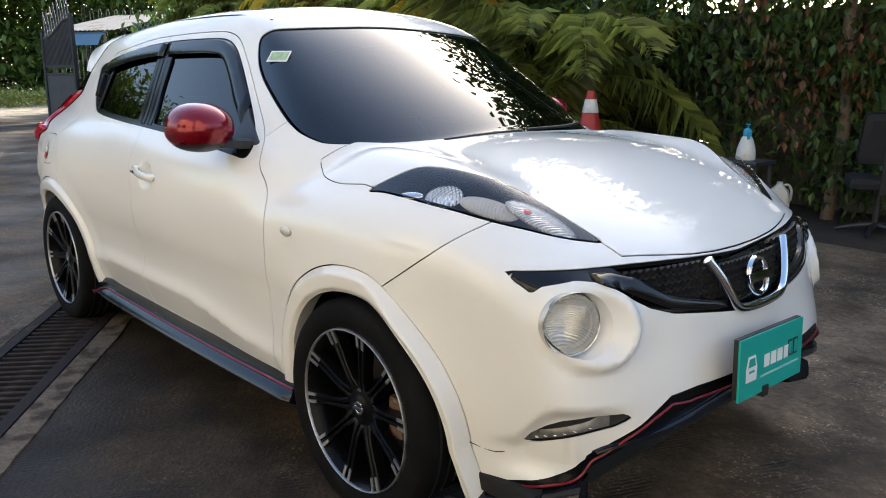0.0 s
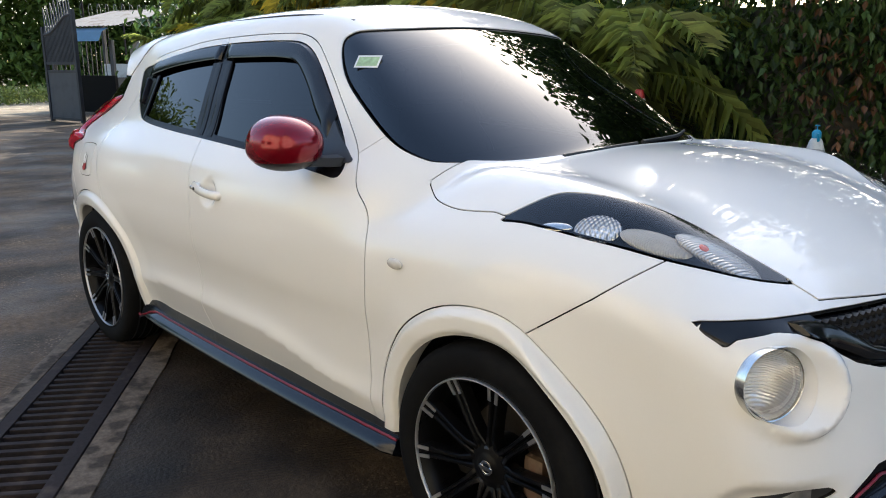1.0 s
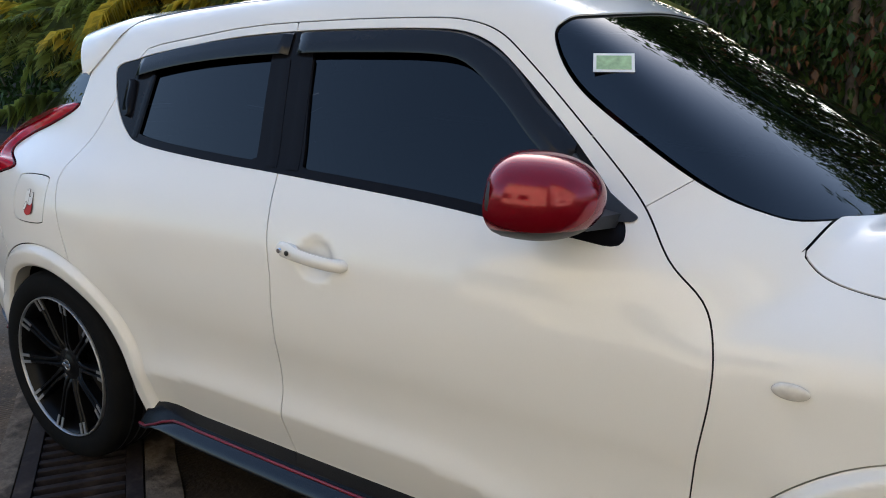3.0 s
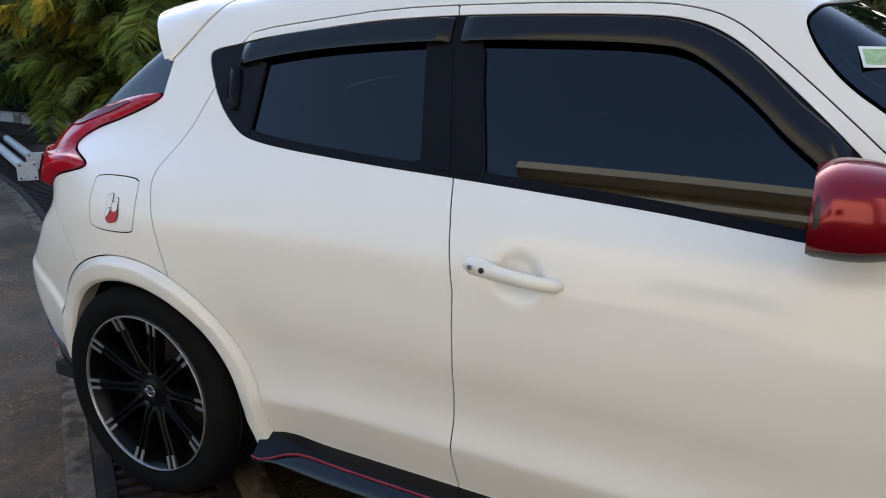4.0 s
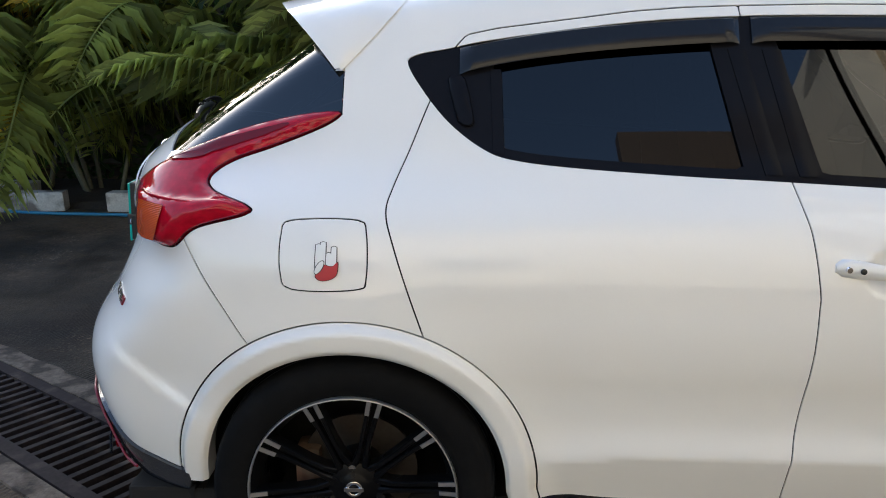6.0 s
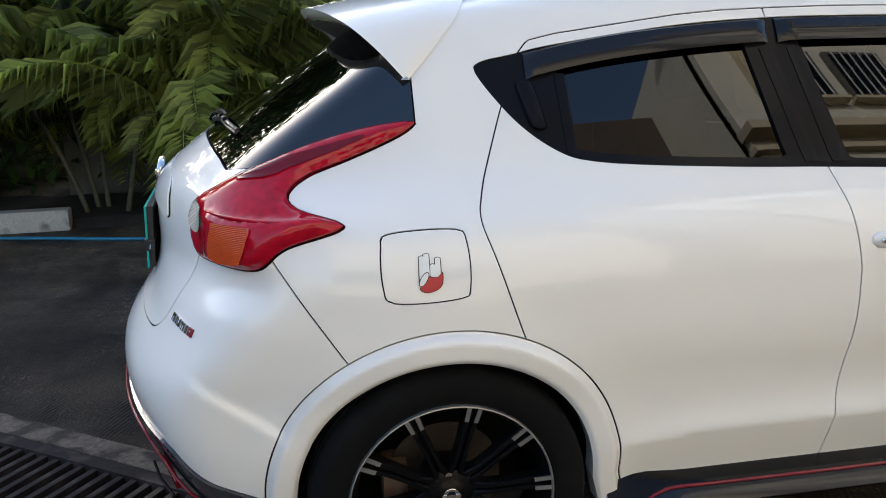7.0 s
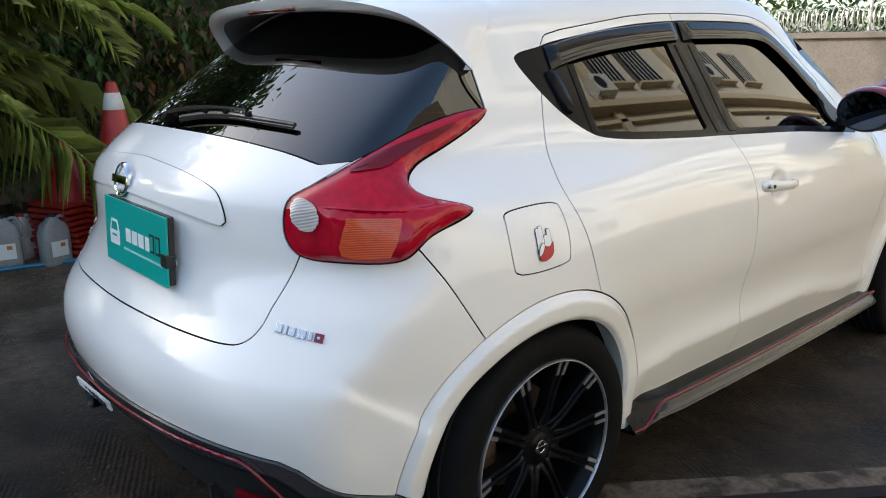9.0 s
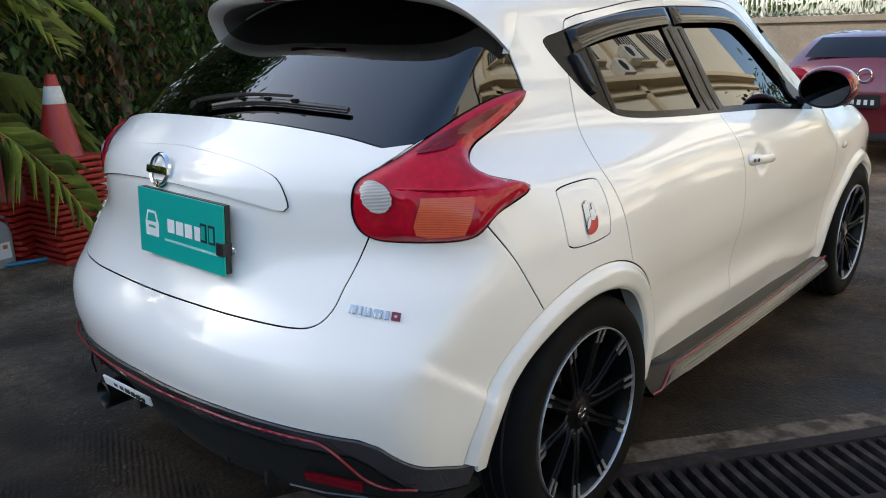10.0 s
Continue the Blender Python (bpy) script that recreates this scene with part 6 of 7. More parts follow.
def frond_mesh(name, length, bend, mat, pairs=28, leaf=.42, seed=0):
    """A feather-shaped palm frond along local x, arching down."""
    r = np.random.default_rng(seed)
    t = np.linspace(0, 1, pairs * 2)
    ang = .95 - bend * t
    ds = length / len(t)
    x, z = np.cumsum(np.cos(ang)) * ds, np.cumsum(np.sin(ang)) * ds
    vs, fs = [], []
    for i in range(0, len(t), 3):
        w = .012 * (1 - .8 * t[i])
        vs += [(x[i], -w, z[i]), (x[i], w, z[i]), (x[i], 0, z[i] - 1.6 * w)]
    m_ = len(range(0, len(t), 3))
    for i in range(m_ - 1):
        for k in range(3):
            a, b, c, d = 3 * i + k, 3 * i + (k + 1) % 3, 3 * i + 3 + (k + 1) % 3, 3 * i + 3 + k
            fs += [(a, b, c), (a, c, d)]
    for i in range(8, len(t)):
        ln = leaf * (math.sin(math.pi * min(1, .12 + .86 * t[i])) ** .6) * r.uniform(.7, 1.15)
        for s in (-1, 1):
            out = Vector((.55 + .35 * t[i] + r.normal(0, .13), s * 1.0, .25 - .55 * r.random())).normalized()
            p0 = Vector((x[i], 0, z[i]))
            p1 = p0 + out * ln * .5 + Vector((0, 0, -.02 * ln))
            p2 = p0 + out * ln * .96 + Vector((0, 0, -.30 * ln - .34 * ln * r.random()))
            w = Vector((math.cos(ang[i]), 0, math.sin(ang[i]))) * .0060
            k = len(vs)
            vs += [tuple(p0), tuple(p1 - w), tuple(p2), tuple(p1 + w)]
            fs += [(k, k + 1, k + 2), (k, k + 2, k + 3)]
    me = bpy.data.meshes.new(name)
    me.from_pydata([tuple(float(q) for q in v) for v in vs], [], fs)
    me.materials.append(mat)
    return me


FRONDS = [frond_mesh("frond", 1.7, 1.5, PALM, seed=1), frond_mesh("frond", 2.1, 1.9, PALM, seed=2, leaf=.48), frond_mesh("frond", 1.4, 2.1, PALM, seed=3, leaf=.38), frond_mesh("frond", 1.6, 1.7, PALM_YELLOW, seed=4)]


def palm(x, y, canes, height, fronds, spread, yellow=.15, label="clumping palm with arching green fronds in the bed"):
    top_ = tagged(new("palm"), label, "palm", "palms along the wall")
    top_.location = (x, y, 0)
    for c in range(canes):
        an = rng.uniform(0, 2 * math.pi)
        h = height * rng.uniform(.6, 1.0)
        bx, by = .16 * math.cos(an), .16 * math.sin(an)
        tx, ty = bx + spread * math.cos(an), by + spread * math.sin(an)
        pts = [(bx, by, 0), (bx + .3 * (tx - bx), by + .3 * (ty - by), .4 * h), (bx + .65 * (tx - bx), by + .65 * (ty - by), .75 * h), (tx, ty, h)]
        part("cane", tube(smooth_path(pts, 4), [.024 - .0008 * i for i in range(13)], 7), CANE, top_, "", 60)
        for k in range(fronds):
            me = FRONDS[3] if rng.random() < yellow else FRONDS[int(rng.integers(0, 3))]
            ob = new("frond", me)
            ob.parent = top_
            sc = rng.uniform(.75, 1.1)
            ob.matrix_basis = Matrix.Translation((tx, ty, h - .05 * rng.random())) @ Euler((rng.normal(0, .2), rng.uniform(-.35, .55), 2 * math.pi * (k + rng.random() * .6) / fronds)).to_matrix().to_4x4() @ Matrix.Scale(sc, 4)
    return top_


palm(-2.45, 4.25, 4, 1.5, 6, .35, .0)
palm(-3.2, 4.6, 4, 1.7, 6, .4, .0)
for x, y, n, h, yel in ((-4.5, 4.85, 6, 1.7, .2), (-5.3, 5.0, 6, 2.2, .25), (-6.1, 5.0, 6, 1.9, .3), (-6.9, 5.3, 6, 2.5, .4), (-7.7, 5.1, 6, 2.0, .25), (-8.7, 5.5, 6, 2.7, .12),
                        (-9.8, 5.4, 6, 2.3, .12), (-11.2, 6.0, 5, 2.9, .15), (-13.9, 6.1, 5, 2.3, .12)):
    palm(x, y, n, h, 8, .5, yel)
for x, y in ((-7.4, 5.15), (-8.4, 5.2), (-9.4, 5.3)):
    palm(x, y, 3, .75, 7, .3, .15, "young palm clump with low arching fronds")
palm(-2.55, 3.95, 3, 1.2, 7, .35, .0)


def tree(x, y, h, r, n, label, lean=0.0, leaf=.13, low=.5):
    top_ = tagged(new("tree"), label, "tree", "trees behind the wall")
    top_.location = (x, y, 0)
    pts = smooth_path([(0, 0, 0), (.1 + lean * .2, .05, .3 * h), (lean * .6, -.05, .6 * h), (lean, 0, .86 * h)], 5)
    part("trunk", tube(pts, [.16 * (1 - .75 * i / len(pts)) for i in range(len(pts))], 10), BARK, top_, "", 60)
    cs = []
    for k in range(9):
        a, e = rng.uniform(0, 2 * math.pi), rng.uniform(.1, .9)
        s = pts[int(len(pts) * rng.uniform(low, .95)) - 1]
        d = Vector((math.cos(a), math.sin(a), e)).normalized() * r * rng.uniform(.6, 1.0)
        end = Vector(s) + d
        part("limb", tube([tuple(s), tuple(Vector(s) + d * .5 + Vector((0, 0, .1))), tuple(end)], [.06, .04, .015], 6), BARK, top_, "", 60)
        for q in range(n // 9):
            cs.append(Vector(s) + d * rng.uniform(.35, 1.1) + Vector(rng.normal(0, .28 * r, 3).tolist()))
    c = np.array([tuple(q) for q in cs])
    c = (c[:, None] + rng.normal(0, .20, (len(c), 16, 3))).reshape(-1, 3)
    crown = leaves("crown", c, leaf, TREE, top_, .4)
    return top_


SHADE = "tall broadleaf tree shading the yard"
tree(1.2, 7.2, 5.3, 2.0, 330, SHADE, -.3)
tree(-2.6, 7.4, 5.6, 2.1, 460, SHADE, .3, .14)
# unseen tree, added only to keep sun off the car's tail
tree(-5.4, 8.4, 7.0, 1.9, 190, SHADE, .1, .15, .72)
tree(4.6, 7.0, 5.4, 2.1, 300, SHADE, .2)
# another added tree, set where its crown shades the concrete behind the car
tree(-10.8, 11.5, 9.2, 2.3, 220, "tall broadleaf tree added behind the palms for shade", -.2, .15, .75)
# far side of the lane
FAR = leafy("far_tree_leaf", (.13, .18, .035), .5, .5)
v4 = clumps(1900, 90, (-47.0, -20.0, .3), (-39.0, 36.0, 13.0), (.8, .95, .75))
tagged(leaves("far_trees", v4, .24, FAR, droop=.5), "sunlit trees and bushes across the lane", "trees", kind="stuff")
v5 = clumps(900, 40, (-34.5, -16.0, .05), (-28.0, 26.0, .45), (.4, .5, .1))
tagged(leaves("verge_grass", v5, .085, leafy("verge_leaf", (.19, .22, .05), .4), droop=-.6), "sunlit grassy verge of the lane", "grass", kind="stuff")

# slender papaya by the kerb
pap = tagged(new("papaya_tree"), "slender leaning papaya with a pale bare trunk", "tree")
pp = smooth_path([(-5.17, 4.08, .03), (-5.24, 4.08, .45), (-5.33, 4.08, .85), (-5.46, 4.08, 1.31), (-5.54, 4.08, 1.8), (-5.60, 4.08, 2.5)], 4)
part("trunk", tube(pp, [.042 - .0009 * i for i in range(len(pp))], 10), material("papaya_bark", (.26, .24, .13), .75, vary=.3, scale=9, fine=50), pap, "", 60)
PAPAYA = leafy("papaya_leaf", (.13, .19, .03), .3, .5)
for k in range(13):
    a, z = 2.4 * k, 1.45 + .085 * k
    x0 = float(np.interp(z, pp[:, 2], pp[:, 0]))
    ln = .55 + .1 * math.sin(5 * k)
    d = Vector((math.cos(a), math.sin(a), .25))
    tip = Vector((x0, 4.08, z)) + d * ln
    part("stalk", tube([(x0, 4.08, z), tuple(Vector((x0, 4.08, z)) + d * ln * .5 + Vector((0, 0, .03))), tuple(tip)], [.009, .007, .005], 6), CANE, pap, "", 60)
    lf = bmesh.new()
    for j in range(7):
        b_ = a + (j - 3) * .62
        e = Vector((math.cos(b_), math.sin(b_), -.35 - .1 * (j % 2))) * (.22 - .03 * abs(j - 3))
        w = Vector((-math.sin(b_), math.cos(b_), 0)) * .035
        v = [lf.verts.new(q) for q in (tip, tip + e * .6 - w, tip + e, tip + e * .6 + w)]
        lf.faces.new(v)
    part("leaf", lf, PALM_YELLOW if k in (2, 7) else PAPAYA, pap)


# ---- things in the yard ----
ORANGE = material("orange_red_plastic", (.36, .022, .013), .45, vary=.15, scale=6, second=(.25, .022, .016), mix=(.5, .7))
WHITE_PLASTIC = material("white_plastic", (.62, .61, .57), .45, vary=.12, scale=8, second=(.42, .40, .36), mix=(.55, .75))
BLUE_PLASTIC = material("blue_plastic", (.03, .30, .48), .35, vary=.1)
BLACK_CLOTH = material("black_upholstery", (.012, .012, .013), .85, vary=.2)
JUG = material("grey_jug_plastic", (.30, .31, .31), .45, vary=.2, scale=10)
AMBER_OIL = material("label_orange", (.55, .20, .04), .5)


def cone(x, y, z, rot, band, label):
    c = tagged(new("traffic_cone"), label, "traffic cone", "stacked traffic cones")
    c.matrix_basis = pose(x, y, z, rng.normal(0, .2), rng.normal(0, .2), rot)
    b = box((.36, .36, .028), (0, 0, .014), .012)
    part("base", b, ORANGE, c, "", 40)
    part("cone_body", lathe([(.135, .026), (.128, .04), (.036, .50), (.030, .52), (.022, .525), (.020, .50)], 28), ORANGE, c, "", 40)
    if band:
        part("band", lathe([(.0685, .349), (.0690, .350), (.0475, .455), (.0465, .456)], 28), WHITE_PLASTIC, c, "white reflective band", 40)
    return c


for k in range(17):
    cone(-.93 + rng.normal(0, .002), 3.2 + rng.normal(0, .002), .039 * k, rng.normal(8, 4), k == 16, "faded orange traffic cone in a stack" if k < 16 else "orange traffic cone with white band on a stack")
for k in range(10):
    cone(-1.19 + rng.normal(0, .008), 3.50 + rng.normal(0, .008), .039 * k, rng.normal(30, 5), False, "faded orange traffic cone in a stack")


def jug(x, y, rot, mat, h, label, cap):
    j = tagged(new("jug"), label, "jug", "jugs by the wall")
    j.matrix_basis = pose(x, y, 0, 0, 0, rot)
    secs = []
    for z, w, d in ((0, .085, .05), (.02, .095, .058), (.62 * h, .095, .058), (.80 * h, .075, .05), (.90 * h, .035, .03), (.95 * h, .025, .025)):
        secs.append([(w * math.copysign(abs(math.cos(t)) ** .5, math.cos(t)), d * math.copysign(abs(math.sin(t)) ** .5, math.sin(t)), z) for t in np.linspace(0, 2 * math.pi, 24, endpoint=False)])
    part("body", loft(secs), mat, j, "", 40)
    part("cap", lathe([(0, h + .0), (.026, h), (.028, .94 * h)], 18), cap, j, "", 40)
    part("handle", tube(smooth_path([(.02, 0, .9 * h), (.07, 0, .93 * h), (.10, 0, .78 * h), (.095, 0, .55 * h)], 4), .011, 8), mat, j, "", 50)
    part("label", box((.11, .002, .10), (0, -.0595, .33 * h), .0005), WHITE, j, "pale paper label")
    part("label_patch", box((.03, .002, .025), (.02, -.061, .40 * h), .0003), AMBER_OIL, j)
    return j


jug(-1.36, 3.30, 15, JUG, .33, "grey plastic oil jug with paper label", INK)
jug(-1.62, 3.42, -10, JUG, .34, "grey plastic oil jug with paper label", INK)
jug(-1.48, 3.60, 40, WHITE_PLASTIC, .30, "white plastic jug beside the wall", RED_INK)
jug(.02, 4.75, 20, WHITE_PLASTIC, .36, "white plastic jug at the foot of a trunk", WHITE_PLASTIC)

# sprayer on a stool
stool = tagged(new("stool"), "small dark plastic stool under the sprayer", "stool")
stool.location = (.515, 3.02, 0)
part("seat", box((.30, .30, .03), (0, 0, .705), .012), TRIM, stool)
for sx in (-1, 1):
    for sy in (-1, 1):
        part("leg", tube([(sx * .15, sy * .15, 0), (sx * .115, sy * .115, .695)], .017, 8), TRIM, stool)
spr = tagged(new("spray_bottle"), "white pressure sprayer with blue pump top on a stool", "spray bottle")
spr.matrix_basis = Matrix.Translation((.515, 3.02, .72)) @ Matrix.Scale(.70, 4)
part("bottle", lathe([(0, 0), (.085, 0), (.092, .02), (.085, .10), (.055, .20), (.038, .225), (.036, .235)], 28), WHITE_PLASTIC, spr, "", 40)
part("pump_head", lathe([(.040, .225), (.041, .275), (.030, .29), (.018, .30), (0, .302)], 24), BLUE_PLASTIC, spr, "blue pump head", 40)
part("trigger", box((.018, .03, .075), (.035, -.045, .235), .006, (12, 0, 0)), BLUE_PLASTIC, spr)
part("plunger", tube([(0, 0, .30), (0, 0, .335)], .006, 8), BLUE_PLASTIC, spr)
part("plunger_grip", tube([(-.022, 0, .338), (.022, 0, .338)], .006, 8), BLUE_PLASTIC, spr)

# office chair
chair = tagged(new("office_chair"), "worn black upholstered office chair by the wall", "chair")
chair.matrix_basis = pose(.89, 4.55, 0, 0, 0, 205)
part("seat", box((.48, .46, .09), (0, 0, .47), .04), BLACK_CLOTH, chair)
part("backrest", box((.44, .07, .40), (0, .25, .82), .06, (-8, 0, 0), taper=(.88, 1)), BLACK_CLOTH, chair)
part("back_bracket", box((.06, .02, .34), (0, .245, .56), .006, (-6, 0, 0)), TRIM, chair)
part("column", tube([(0, 0, .12), (0, 0, .43)], .025, 12), TRIM, chair)
for k in range(5):
    a = 2 * math.pi * k / 5
    leg = part("leg", tube([(0, 0, .13), (.14 * math.cos(a), .14 * math.sin(a), .11), (.28 * math.cos(a), .28 * math.sin(a), .075)], [.024, .02, .016], 8), TRIM, chair)
    part("castor", ellipsoid((.05, .03, .05), (.28 * math.cos(a), .28 * math.sin(a), .025), sides=12), TRIM, leg)

# ---- gate, hut and pillar at the entrance ----
GATE = material("dark_gate_paint", (.020, .019, .021), .55, vary=.25, scale=4, second=(.034, .030, .028), mix=(.5, .7))
GATE_GREY = material("grey_gate_sheet", (.055, .055, .060), .5, vary=.25, scale=3, second=(.035, .034, .036), mix=(.5, .7))
gate = tagged(new("entrance_gate"), "dark brown metal gate leaf standing open", "gate")
gate.matrix_basis = pose(-18.3, 4.07, 0, 0, 0, 10) @ Matrix.Scale(.96, 4)
for x in (0, 1.5):
    part("post", box((.09, .09, 2.72 if x else 2.35), (x, 0, 1.36 if x else 1.175), .01), GATE, gate)
part("lower_panel", box((1.42, .03, 1.15), (.75, 0, .66), .005), GATE_GREY, gate, "dark grey sheet panel")
for z in (.08, 1.25, 1.45):
    part("rail", box((1.42, .06, .07), (.75, 0, z), .01), GATE, gate)
top_rail = smooth_path([(.04, 0, 2.15), (.35, 0, 2.18), (.75, 0, 2.36), (1.15, 0, 2.56), (1.46, 0, 2.60)], 5)
part("top_rail", tube(top_rail, .035, 8), GATE, gate)
for k in range(22):
    x = .09 + k * .063
    z1 = float(np.interp(x, top_rail[:, 0], top_rail[:, 2]))
    part("picket", box((.035, .025, z1 - 1.45), (x, 0, (z1 + 1.45) / 2), .004), GATE, gate)
    part("spike", tube([(x, 0, z1), (x - .06 - .05 * (k % 2), .04, z1 + .30), (x - .20 - .05 * (k % 3), .10, z1 + .66)], [.015, .012, .006], 6), GATE, gate)
hut = tagged(new("guard_hut"), "small guard hut with tin roof and blue awning", "hut")
hut.matrix_basis = pose(-22.25, 7.05, 0, 0, 0, 24) @ Matrix.Scale(1.12, 4)
part("rear_wall", box((2.2, .10, .9), (0, .9, .45), .01), GATE, hut, "dark lower rear wall")
part("half_wall", box((2.2, .1, .95), (0, -.9, .475), .01), MATT_BLACK, hut, "black lower wall")
for sx in (-1, 1):
    part("side_wall", box((.10, 1.7, .9), (sx * 1.05, 0, .45), .01), GATE, hut)
    for sy in (-1, 1):
        part("corner_post", box((.09, .09, 2.22 + .38 * sy), (sx * 1.05, sy * .9, 1.11 + .19 * sy), .01), GATE, hut)
for k in range(13):
    part("window_bar", tube([(-.96 + .16 * k, -.9, .95), (-.96 + .16 * k, -.9, 2.2)], .013, 6), GATE, hut)
TIN = material("weathered_tin", (.34, .30, .25), .7, vary=.25, scale=3, second=(.20, .16, .12), mix=(.5, .65))
BLUE_TIN = material("blue_awning", (.11, .19, .26), .6, vary=.15, scale=5)
rf = bmesh.new()
loft([[(x, y, 2.18 + .012 * math.sin(x * 40) + .55 * (y + 1.2) / 2.4) for x in np.linspace(-.95, 1.5, 90)] for y in (-1.2, 1.25)], rf, closed=False)
part("roof", rf, TIN, hut, "corrugated tin roof")
rf = bmesh.new()
loft([[(x, y, z + .0015 * math.sin(x * 60)) for x in np.linspace(-.75, 1.2, 60)] for y, z in ((-1.10, 2.14), (-1.32, 2.04), (-1.46, 1.80))], rf, closed=False)
part("awning", rf, BLUE_TIN, hut, "faded blue sheet awning")
PLASTER = material("grey_plaster", (.30, .29, .26), .85, vary=.25, scale=2, second=(.19, .18, .15), mix=(.45, .65))
pil = tagged(new("sign_pillar"), "grey round-topped concrete pillar by the hut", "pillar")
pil.matrix_basis = pose(-21.25, 7.78, 0, 0, 0, 95) @ Matrix.Scale(1.11, 4)
part("shaft", plate([(-.45, 0), (.45, 0), (.45, 1.55)] + [(.45 * math.cos(t), 1.55 + .35 * math.sin(t)) for t in np.linspace(.2, math.pi - .2, 10)] + [(-.45, 1.55)], .25, pose(0, 0, 0, 90, 0, 0), bevel=.01), PLASTER, pil)
brd = tagged(new("white_board"), "white painted board beside the entrance", "board")
brd.matrix_basis = pose(-21.1, 7.08, 0, 0, 0, 84) @ Matrix.Scale(1.12, 4)
part("panel", box((1.06, .05, 1.17), (0, 0, .66), .006), WHITE_PLASTIC, brd)
for k in range(3):
    part("mark", box((.22 - .03 * k, .004, .05), (.1 + .05 * k, -.028, .95 - .09 * k), .001, (0, -18, 0)), INK, brd)
for x in (-.4, .4):
    part("foot", box((.05, .05, .12), (x, 0, .06), .005), GATE, brd)

far_wire = []
for k in range(420):
    t = k / 420
    a = t * 2 * math.pi * 15
    far_wire.append((-26.0 + .1 * t, 7.6 + 4.2 * t + .12 * math.cos(a), 3.05 + .36 * math.sin(a) + .1 * t))
tagged(part("razor_wire", tube(far_wire, .009, 4), material("dull_wire", (.14, .14, .13), .6, metal=.5, vary=.1)), "coiled razor wire behind the guard hut", "razor wire")
for k in range(4):
    tagged(part("wire_post", tube([(-26.0, 7.7 + 1.35 * k, 0), (-26.0, 7.7 + 1.35 * k, 3.5)], .03, 8), STEEL), "thin steel post carrying coiled wire", "post", "wire posts")

# ---- front of the yard: wall with wire, red hatchback, pole ----
WALL_F = material("bare_concrete_wall", (.125, .105, .088), .85, vary=.3, scale=1.2, fine=25, second=(.075, .064, .053), mix=(.45, .65), bump=.002, bump_scale=20)
tagged(part("wall_front", box((.2, 30, 1.5), (14.2, 6.5, .75), .01), WALL_F), "bare concrete boundary wall with stains", "wall", kind="structure")
tagged(part("wall_coping", box((.32, 30, .12), (14.2, 6.5, 1.56), .01), WALL_F), "concrete coping of the boundary wall", "wall coping", kind="structure")
wire = bmesh.new()
pts = []
for k in range(1800):
    t = k / 1800
    a = t * 2 * math.pi * 150
    pts.append((14.2 + .24 * math.cos(a), 12 - 15 * t, 1.87 + .24 * math.sin(a)))
tube(pts, .011, 4, wire)
tagged(part("razor_wire", wire, material("galvanised_wire", (.45, .45, .43), .4, metal=.8, vary=.1)), "coiled razor wire along the wall top", "razor wire")
for y in (-3.0, 1.2, 4.4, 8.0):
    tagged(part("wire_post", tube([(14.2, y, 1.5), (14.2, y, 2.5)], .03, 8), WHITE_PLASTIC), "thin white post on the wall", "post", "wire posts")
WINE = material("wine_red_paint", (.16, .012, .022), .25, metal=.3, vary=.06, coat=1.0)
hatchback = tagged(new("red_car"), "dark red hatchback parked by the boundary wall", "car")
hatchback.matrix_basis = pose(5.65, .25, 0, 0, 0, 4)
prof = [(.0, .32, .80), (-.02, .48, .84), (-.03, .66, .86), (.0, .80, .86), (.05, .95, .84), (.12, 1.05, .78), (.26, 1.14, .72), (.46, 1.26, .64), (.75, 1.31, .60)]
secs = [[(x, w * math.sin(t) if abs(t) < 1.5 else math.copysign(w, t), z) for t in np.linspace(-1.5, 1.5, 15)] for x, z, w in prof]
secs = [[(x + .22 * (y / .86) ** 4, y, z - .06 * (y / .8) ** 2 * (z > 1.0)) for x, y, z in s] for s in secs]
part("rear_body", loft(secs, closed=False), WINE, hatchback, "", 50)
part("cabin_side", box((3.4, 1.64, .62), (1.95, 0, .62), .10), WINE, hatchback, "", 50)
part("roof", box((1.9, 1.20, .40), (1.65, 0, 1.12), .12, taper=(.85, .9)), WINE, hatchback, "", 50)
rw = [[(x - .02 + .22 * (y / .86) ** 4, y, z) for y in np.linspace(-w, w, 12)] for x, z, w in ((.15, 1.06, .62), (.26, 1.15, .58), (.43, 1.255, .52))]
part("rear_window", loft(rw, closed=False), GLASS, hatchback, "", 60)
part("lower_bumper", box((.12, 1.5, .22), (.06, 0, .36), .03), TRIM, hatchback)
part("number_plate", box((.012, .42, .13), (-.045, .05, .64), .003), INK, hatchback, "dark number plate with pale bars")
for k in range(6):
    part("plate_bar", box((.006, .032, .05), (-.053, -.10 + .06 * k, .63), .001), WHITE, hatchback)
part("emblem", lathe([(.055, 0), (.06, .008), (.068, .004), (.07, 0)], 28, m=pose(-.025, 0, .89, 0, -88, 0)), CHROME, hatchback)
part("trim_bar", box((.01, .26, .022), (-.02, -.38, .865), .003), CHROME, hatchback)
for y in (-.66, .66):
    part("tail_lamp", ellipsoid((.10, .26, .20), (.06, y, .86)), RED_LENS, hatchback)
for x in (.75, 3.2):
    for y in (-.74, .74):
        part("wheel", lathe([(.12, -.09), (.28, -.1), (.31, -.06), (.31, .06), (.28, .1), (.12, .09)], 28, m=pose(x, y, .31, 90, 0, 0)), RUBBER, hatchback)
tagged(part("steel_pole", tube([(9.2, -2.4, 0), (9.2, -2.4, 1.0)], .035, 12), STEEL, smooth=40), "short grey steel pole in the yard", "pole")

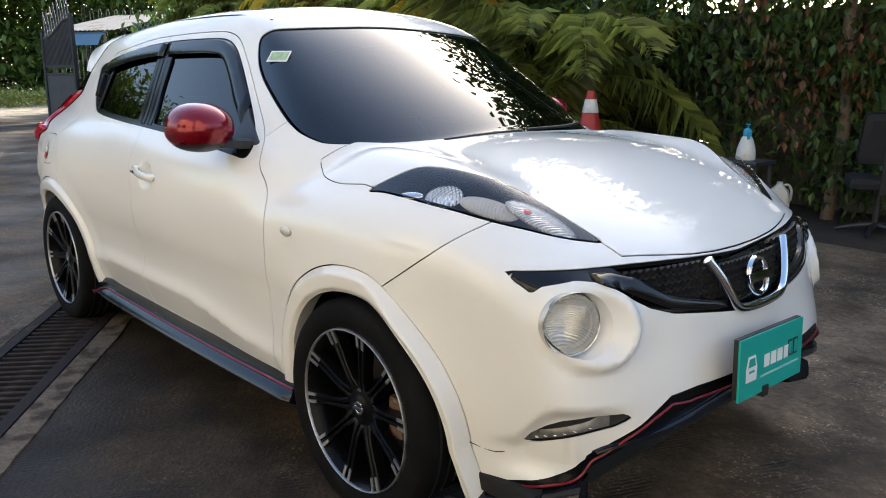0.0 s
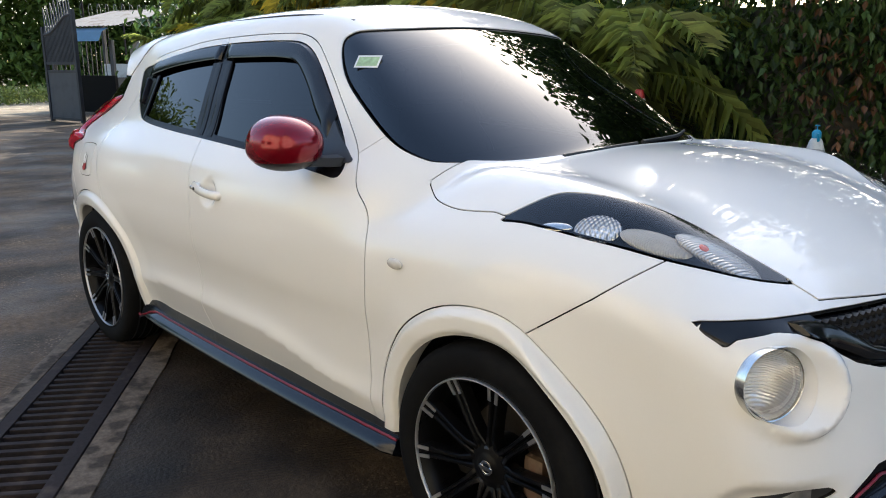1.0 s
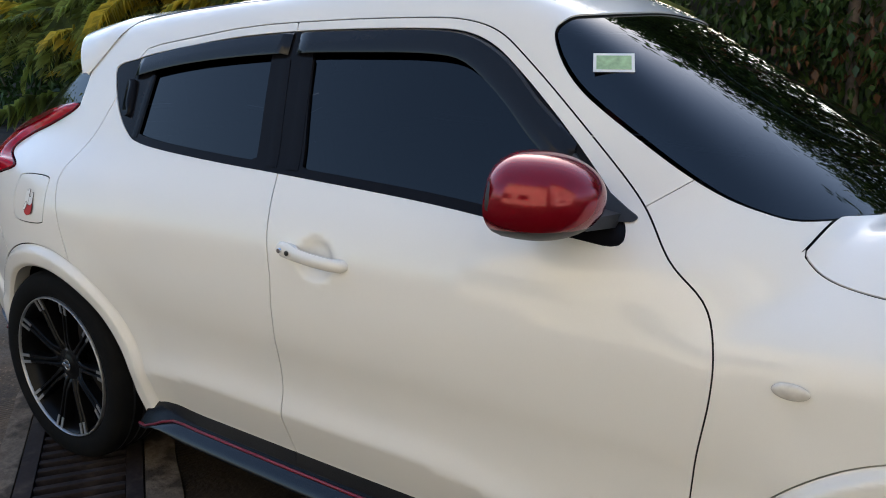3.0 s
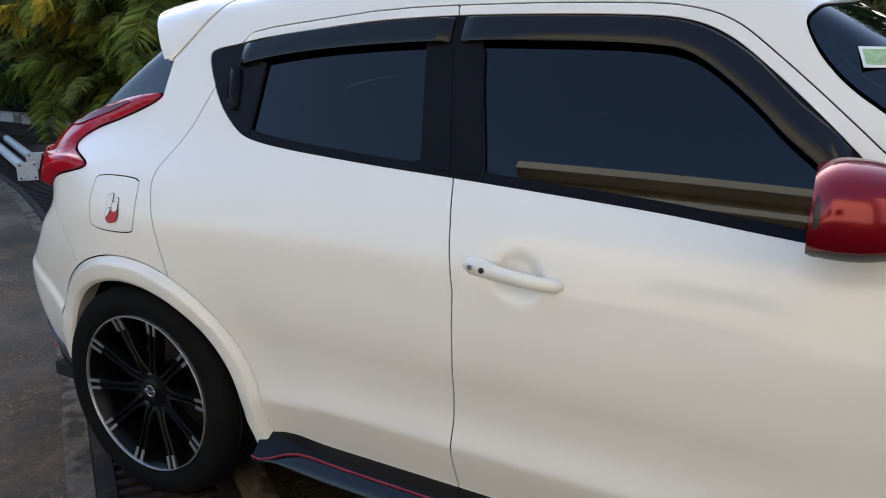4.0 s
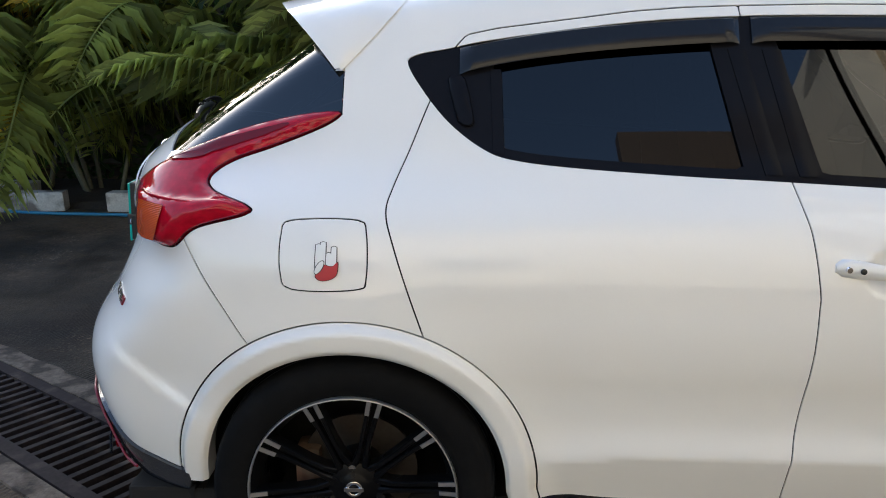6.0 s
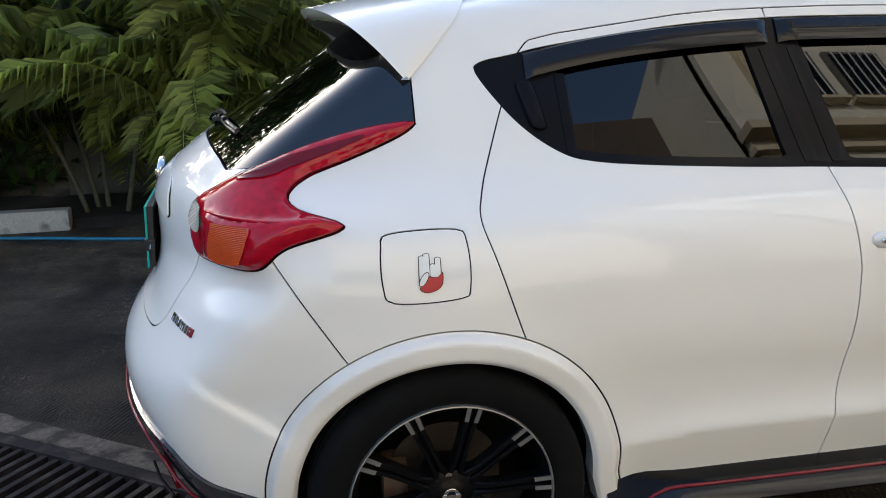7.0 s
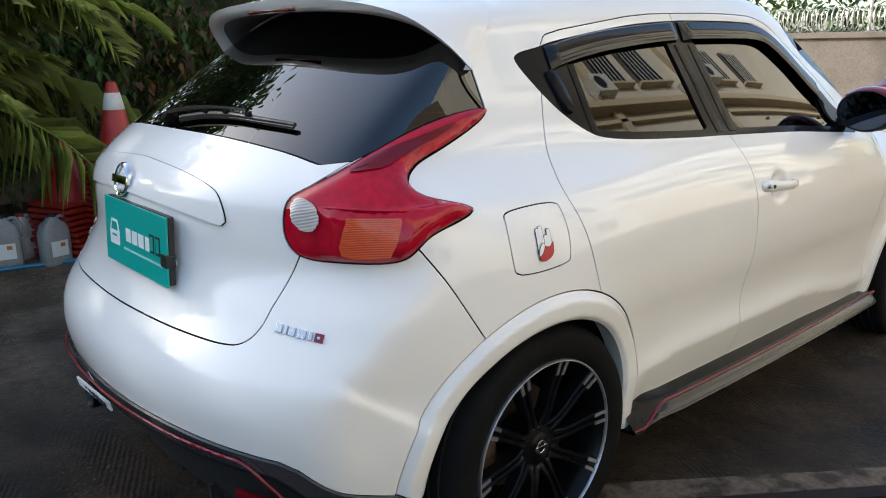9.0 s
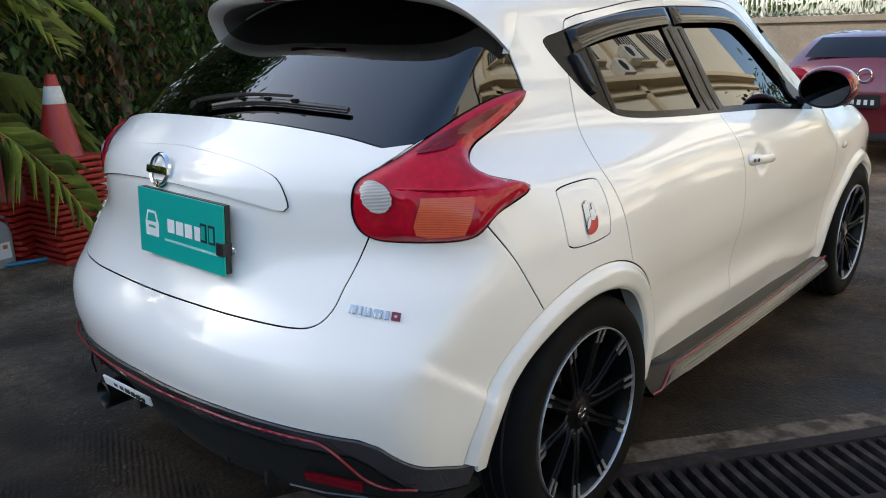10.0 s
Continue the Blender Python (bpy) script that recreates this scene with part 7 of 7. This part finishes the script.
# ---- building across the yard ----
CREAM = material("cream_render", (.52, .44, .31), .8, vary=.12, scale=1.0, fine=20, second=(.42, .37, .28), mix=(.5, .7), bump=.001, bump_scale=25)
OFFWHITE = material("offwhite_render", (.58, .55, .47), .8, vary=.1, scale=1.0, fine=20)
FRAME = material("window_frame", (.10, .09, .08), .5)
PANE = tinted("house_glass", (.10, .11, .12))
v6 = clumps(420, 34, (15.0, -8.0, .6), (18.5, 20.0, 4.6), (.45, .5, .4))
tagged(leaves("shrubs_beyond_wall", v6, .13, TREE, droop=.5), "sunlit shrubs beyond the boundary wall", "shrubs", kind="stuff")
house = tagged(new("cream_building"), "cream rendered building with ledges and barred windows", "building")
part("low_wall", box((6.2, .3, 6.5), (-.1, -7.2, 3.25), .01), CREAM, house)
part("low_parapet", box((6.5, .55, .16), (-.15, -7.05, 6.55), .02), OFFWHITE, house)
part("low_ledge", box((6.3, .42, .12), (-.1, -7.05, 6.1), .02), OFFWHITE, house)
part("low_roof", box((6.2, 7, .2), (-.1, -10.7, 6.6), .02), CREAM, house)
part("side_wall", box((.3, 7, 6.6), (-3.05, -10.7, 3.3), .01), CREAM, house)
part("tall_wall", box((22, .3, 11.5), (16.0, -7.2, 5.75), .01), OFFWHITE, house)
part("tall_side", box((.3, 7, 11.5), (5.15, -10.7, 5.75), .01), OFFWHITE, house)
# the recess's shade is put into this wall's dark brown
part("recess_wall", box((3.6, .3, 10.6), (3.3, -9.4, 5.3), .01), material("brown_shutter", (.07, .052, .04), .6, vary=.2, scale=2), house, "recessed wall coloured dark brown for its shade")
part("eave", box((23, 1.3, .2), (15.9, -6.7, 11.55), .02), CREAM, house)
for z, d, h in ((7.5, .45, .22), (7.05, .25, .14), (3.6, .3, .2)):
    part("ledge", box((22.2, d, h), (16.0, -7.05 + d / 2 - .1, z), .02), CREAM, house)
for x in (5.9, 10.2, 15.0):
    part("pilaster", box((.35, .2, 11.4), (x, -7.0, 5.7), .01), CREAM, house)
for fl in (1.0, 4.4, 8.3):
    for x in (6.6, 8.2, 11.4, 13.2, 17.0, 19.2):
        w = part("window", box((1.3, .10, 1.4), (x, -7.02, fl + .85), .01), FRAME, house)
        part("pane", box((1.1, .03, 1.2), (x, -6.965, fl + .85), .0), PANE, w)
        part("sill", box((1.5, .24, .08), (x, -6.96, fl + .08), .01), CREAM, w)
        for k in range(6):
            part("bar", tube([(x - .5 + .2 * k, -6.91, fl + .15), (x - .5 + .2 * k, -6.91, fl + 1.55)], .014, 5), WHITE_PLASTIC, w)
for x in (-2.6, -.4):
    w = part("window", box((1.3, .10, 1.4), (x, -7.02, 2.0), .01), FRAME, house)
    part("pane", box((1.1, .03, 1.2), (x, -6.965, 2.0), .0), PANE, w)
for x, z in ((10.3, 8.2), (14.6, 8.0), (16.0, 8.6)):
    ac = part("air_conditioner", box((.85, .35, .6), (x, -6.85, z), .03), WHITE_PLASTIC, house)
    part("fan_grille", lathe([(.0, .0), (.2, .01), (.22, 0)], 24, m=pose(x - .12, -6.67, z, -90, 0, 0)), INK, ac)

# steel posts lying on the concrete
BAND = material("black_post_paint", (.02, .02, .022), .4, vary=.15)
POST = material("white_post_paint", (.62, .62, .60), .4, vary=.15, scale=8, second=(.40, .38, .34), mix=(.6, .75))
for x, y, ln in ((-6.2, 2.18, 4.6), (-6.67, 2.60, 4.2)):
    post = tagged(new("steel_post"), "white steel post with end flange lying on the ground", "post", "posts on the ground")
    post.matrix_basis = pose(x, y, .085, 0, 0, 154)
    part("pole", tube([(.02, 0, 0), (ln, 0, 0)], .045, 16), POST, post, "", 40)
    part("band", tube([(1.9, 0, 0), (3.3, 0, 0)], .0465, 16), BAND, post, "black painted band", 40)
    part("flange", box((.028, .17, .17), (0, 0, 0), .004), POST, post)
    for sy in (-1, 1):
        for sz in (-1, 1):
            part("bolt", tube([(-.026, sy * .06, sz * .06), (.03, sy * .06, sz * .06)], .009, 6), STEEL, post)
    part("foot", box((.05, .12, .02), (.06, 0, -.075), .004), STEEL, post)
cable = smooth_path([(-7.4, 2.15, .012), (-7.0, 1.95, .012), (-6.85, 2.1, .012), (-7.1, 2.35, .012), (-7.35, 2.42, .10), (-7.6, 2.65, .14)], 6)
tagged(part("cable", tube(cable, .009, 6), INK, smooth=60), "loose black cable beside the steel posts", "cable")
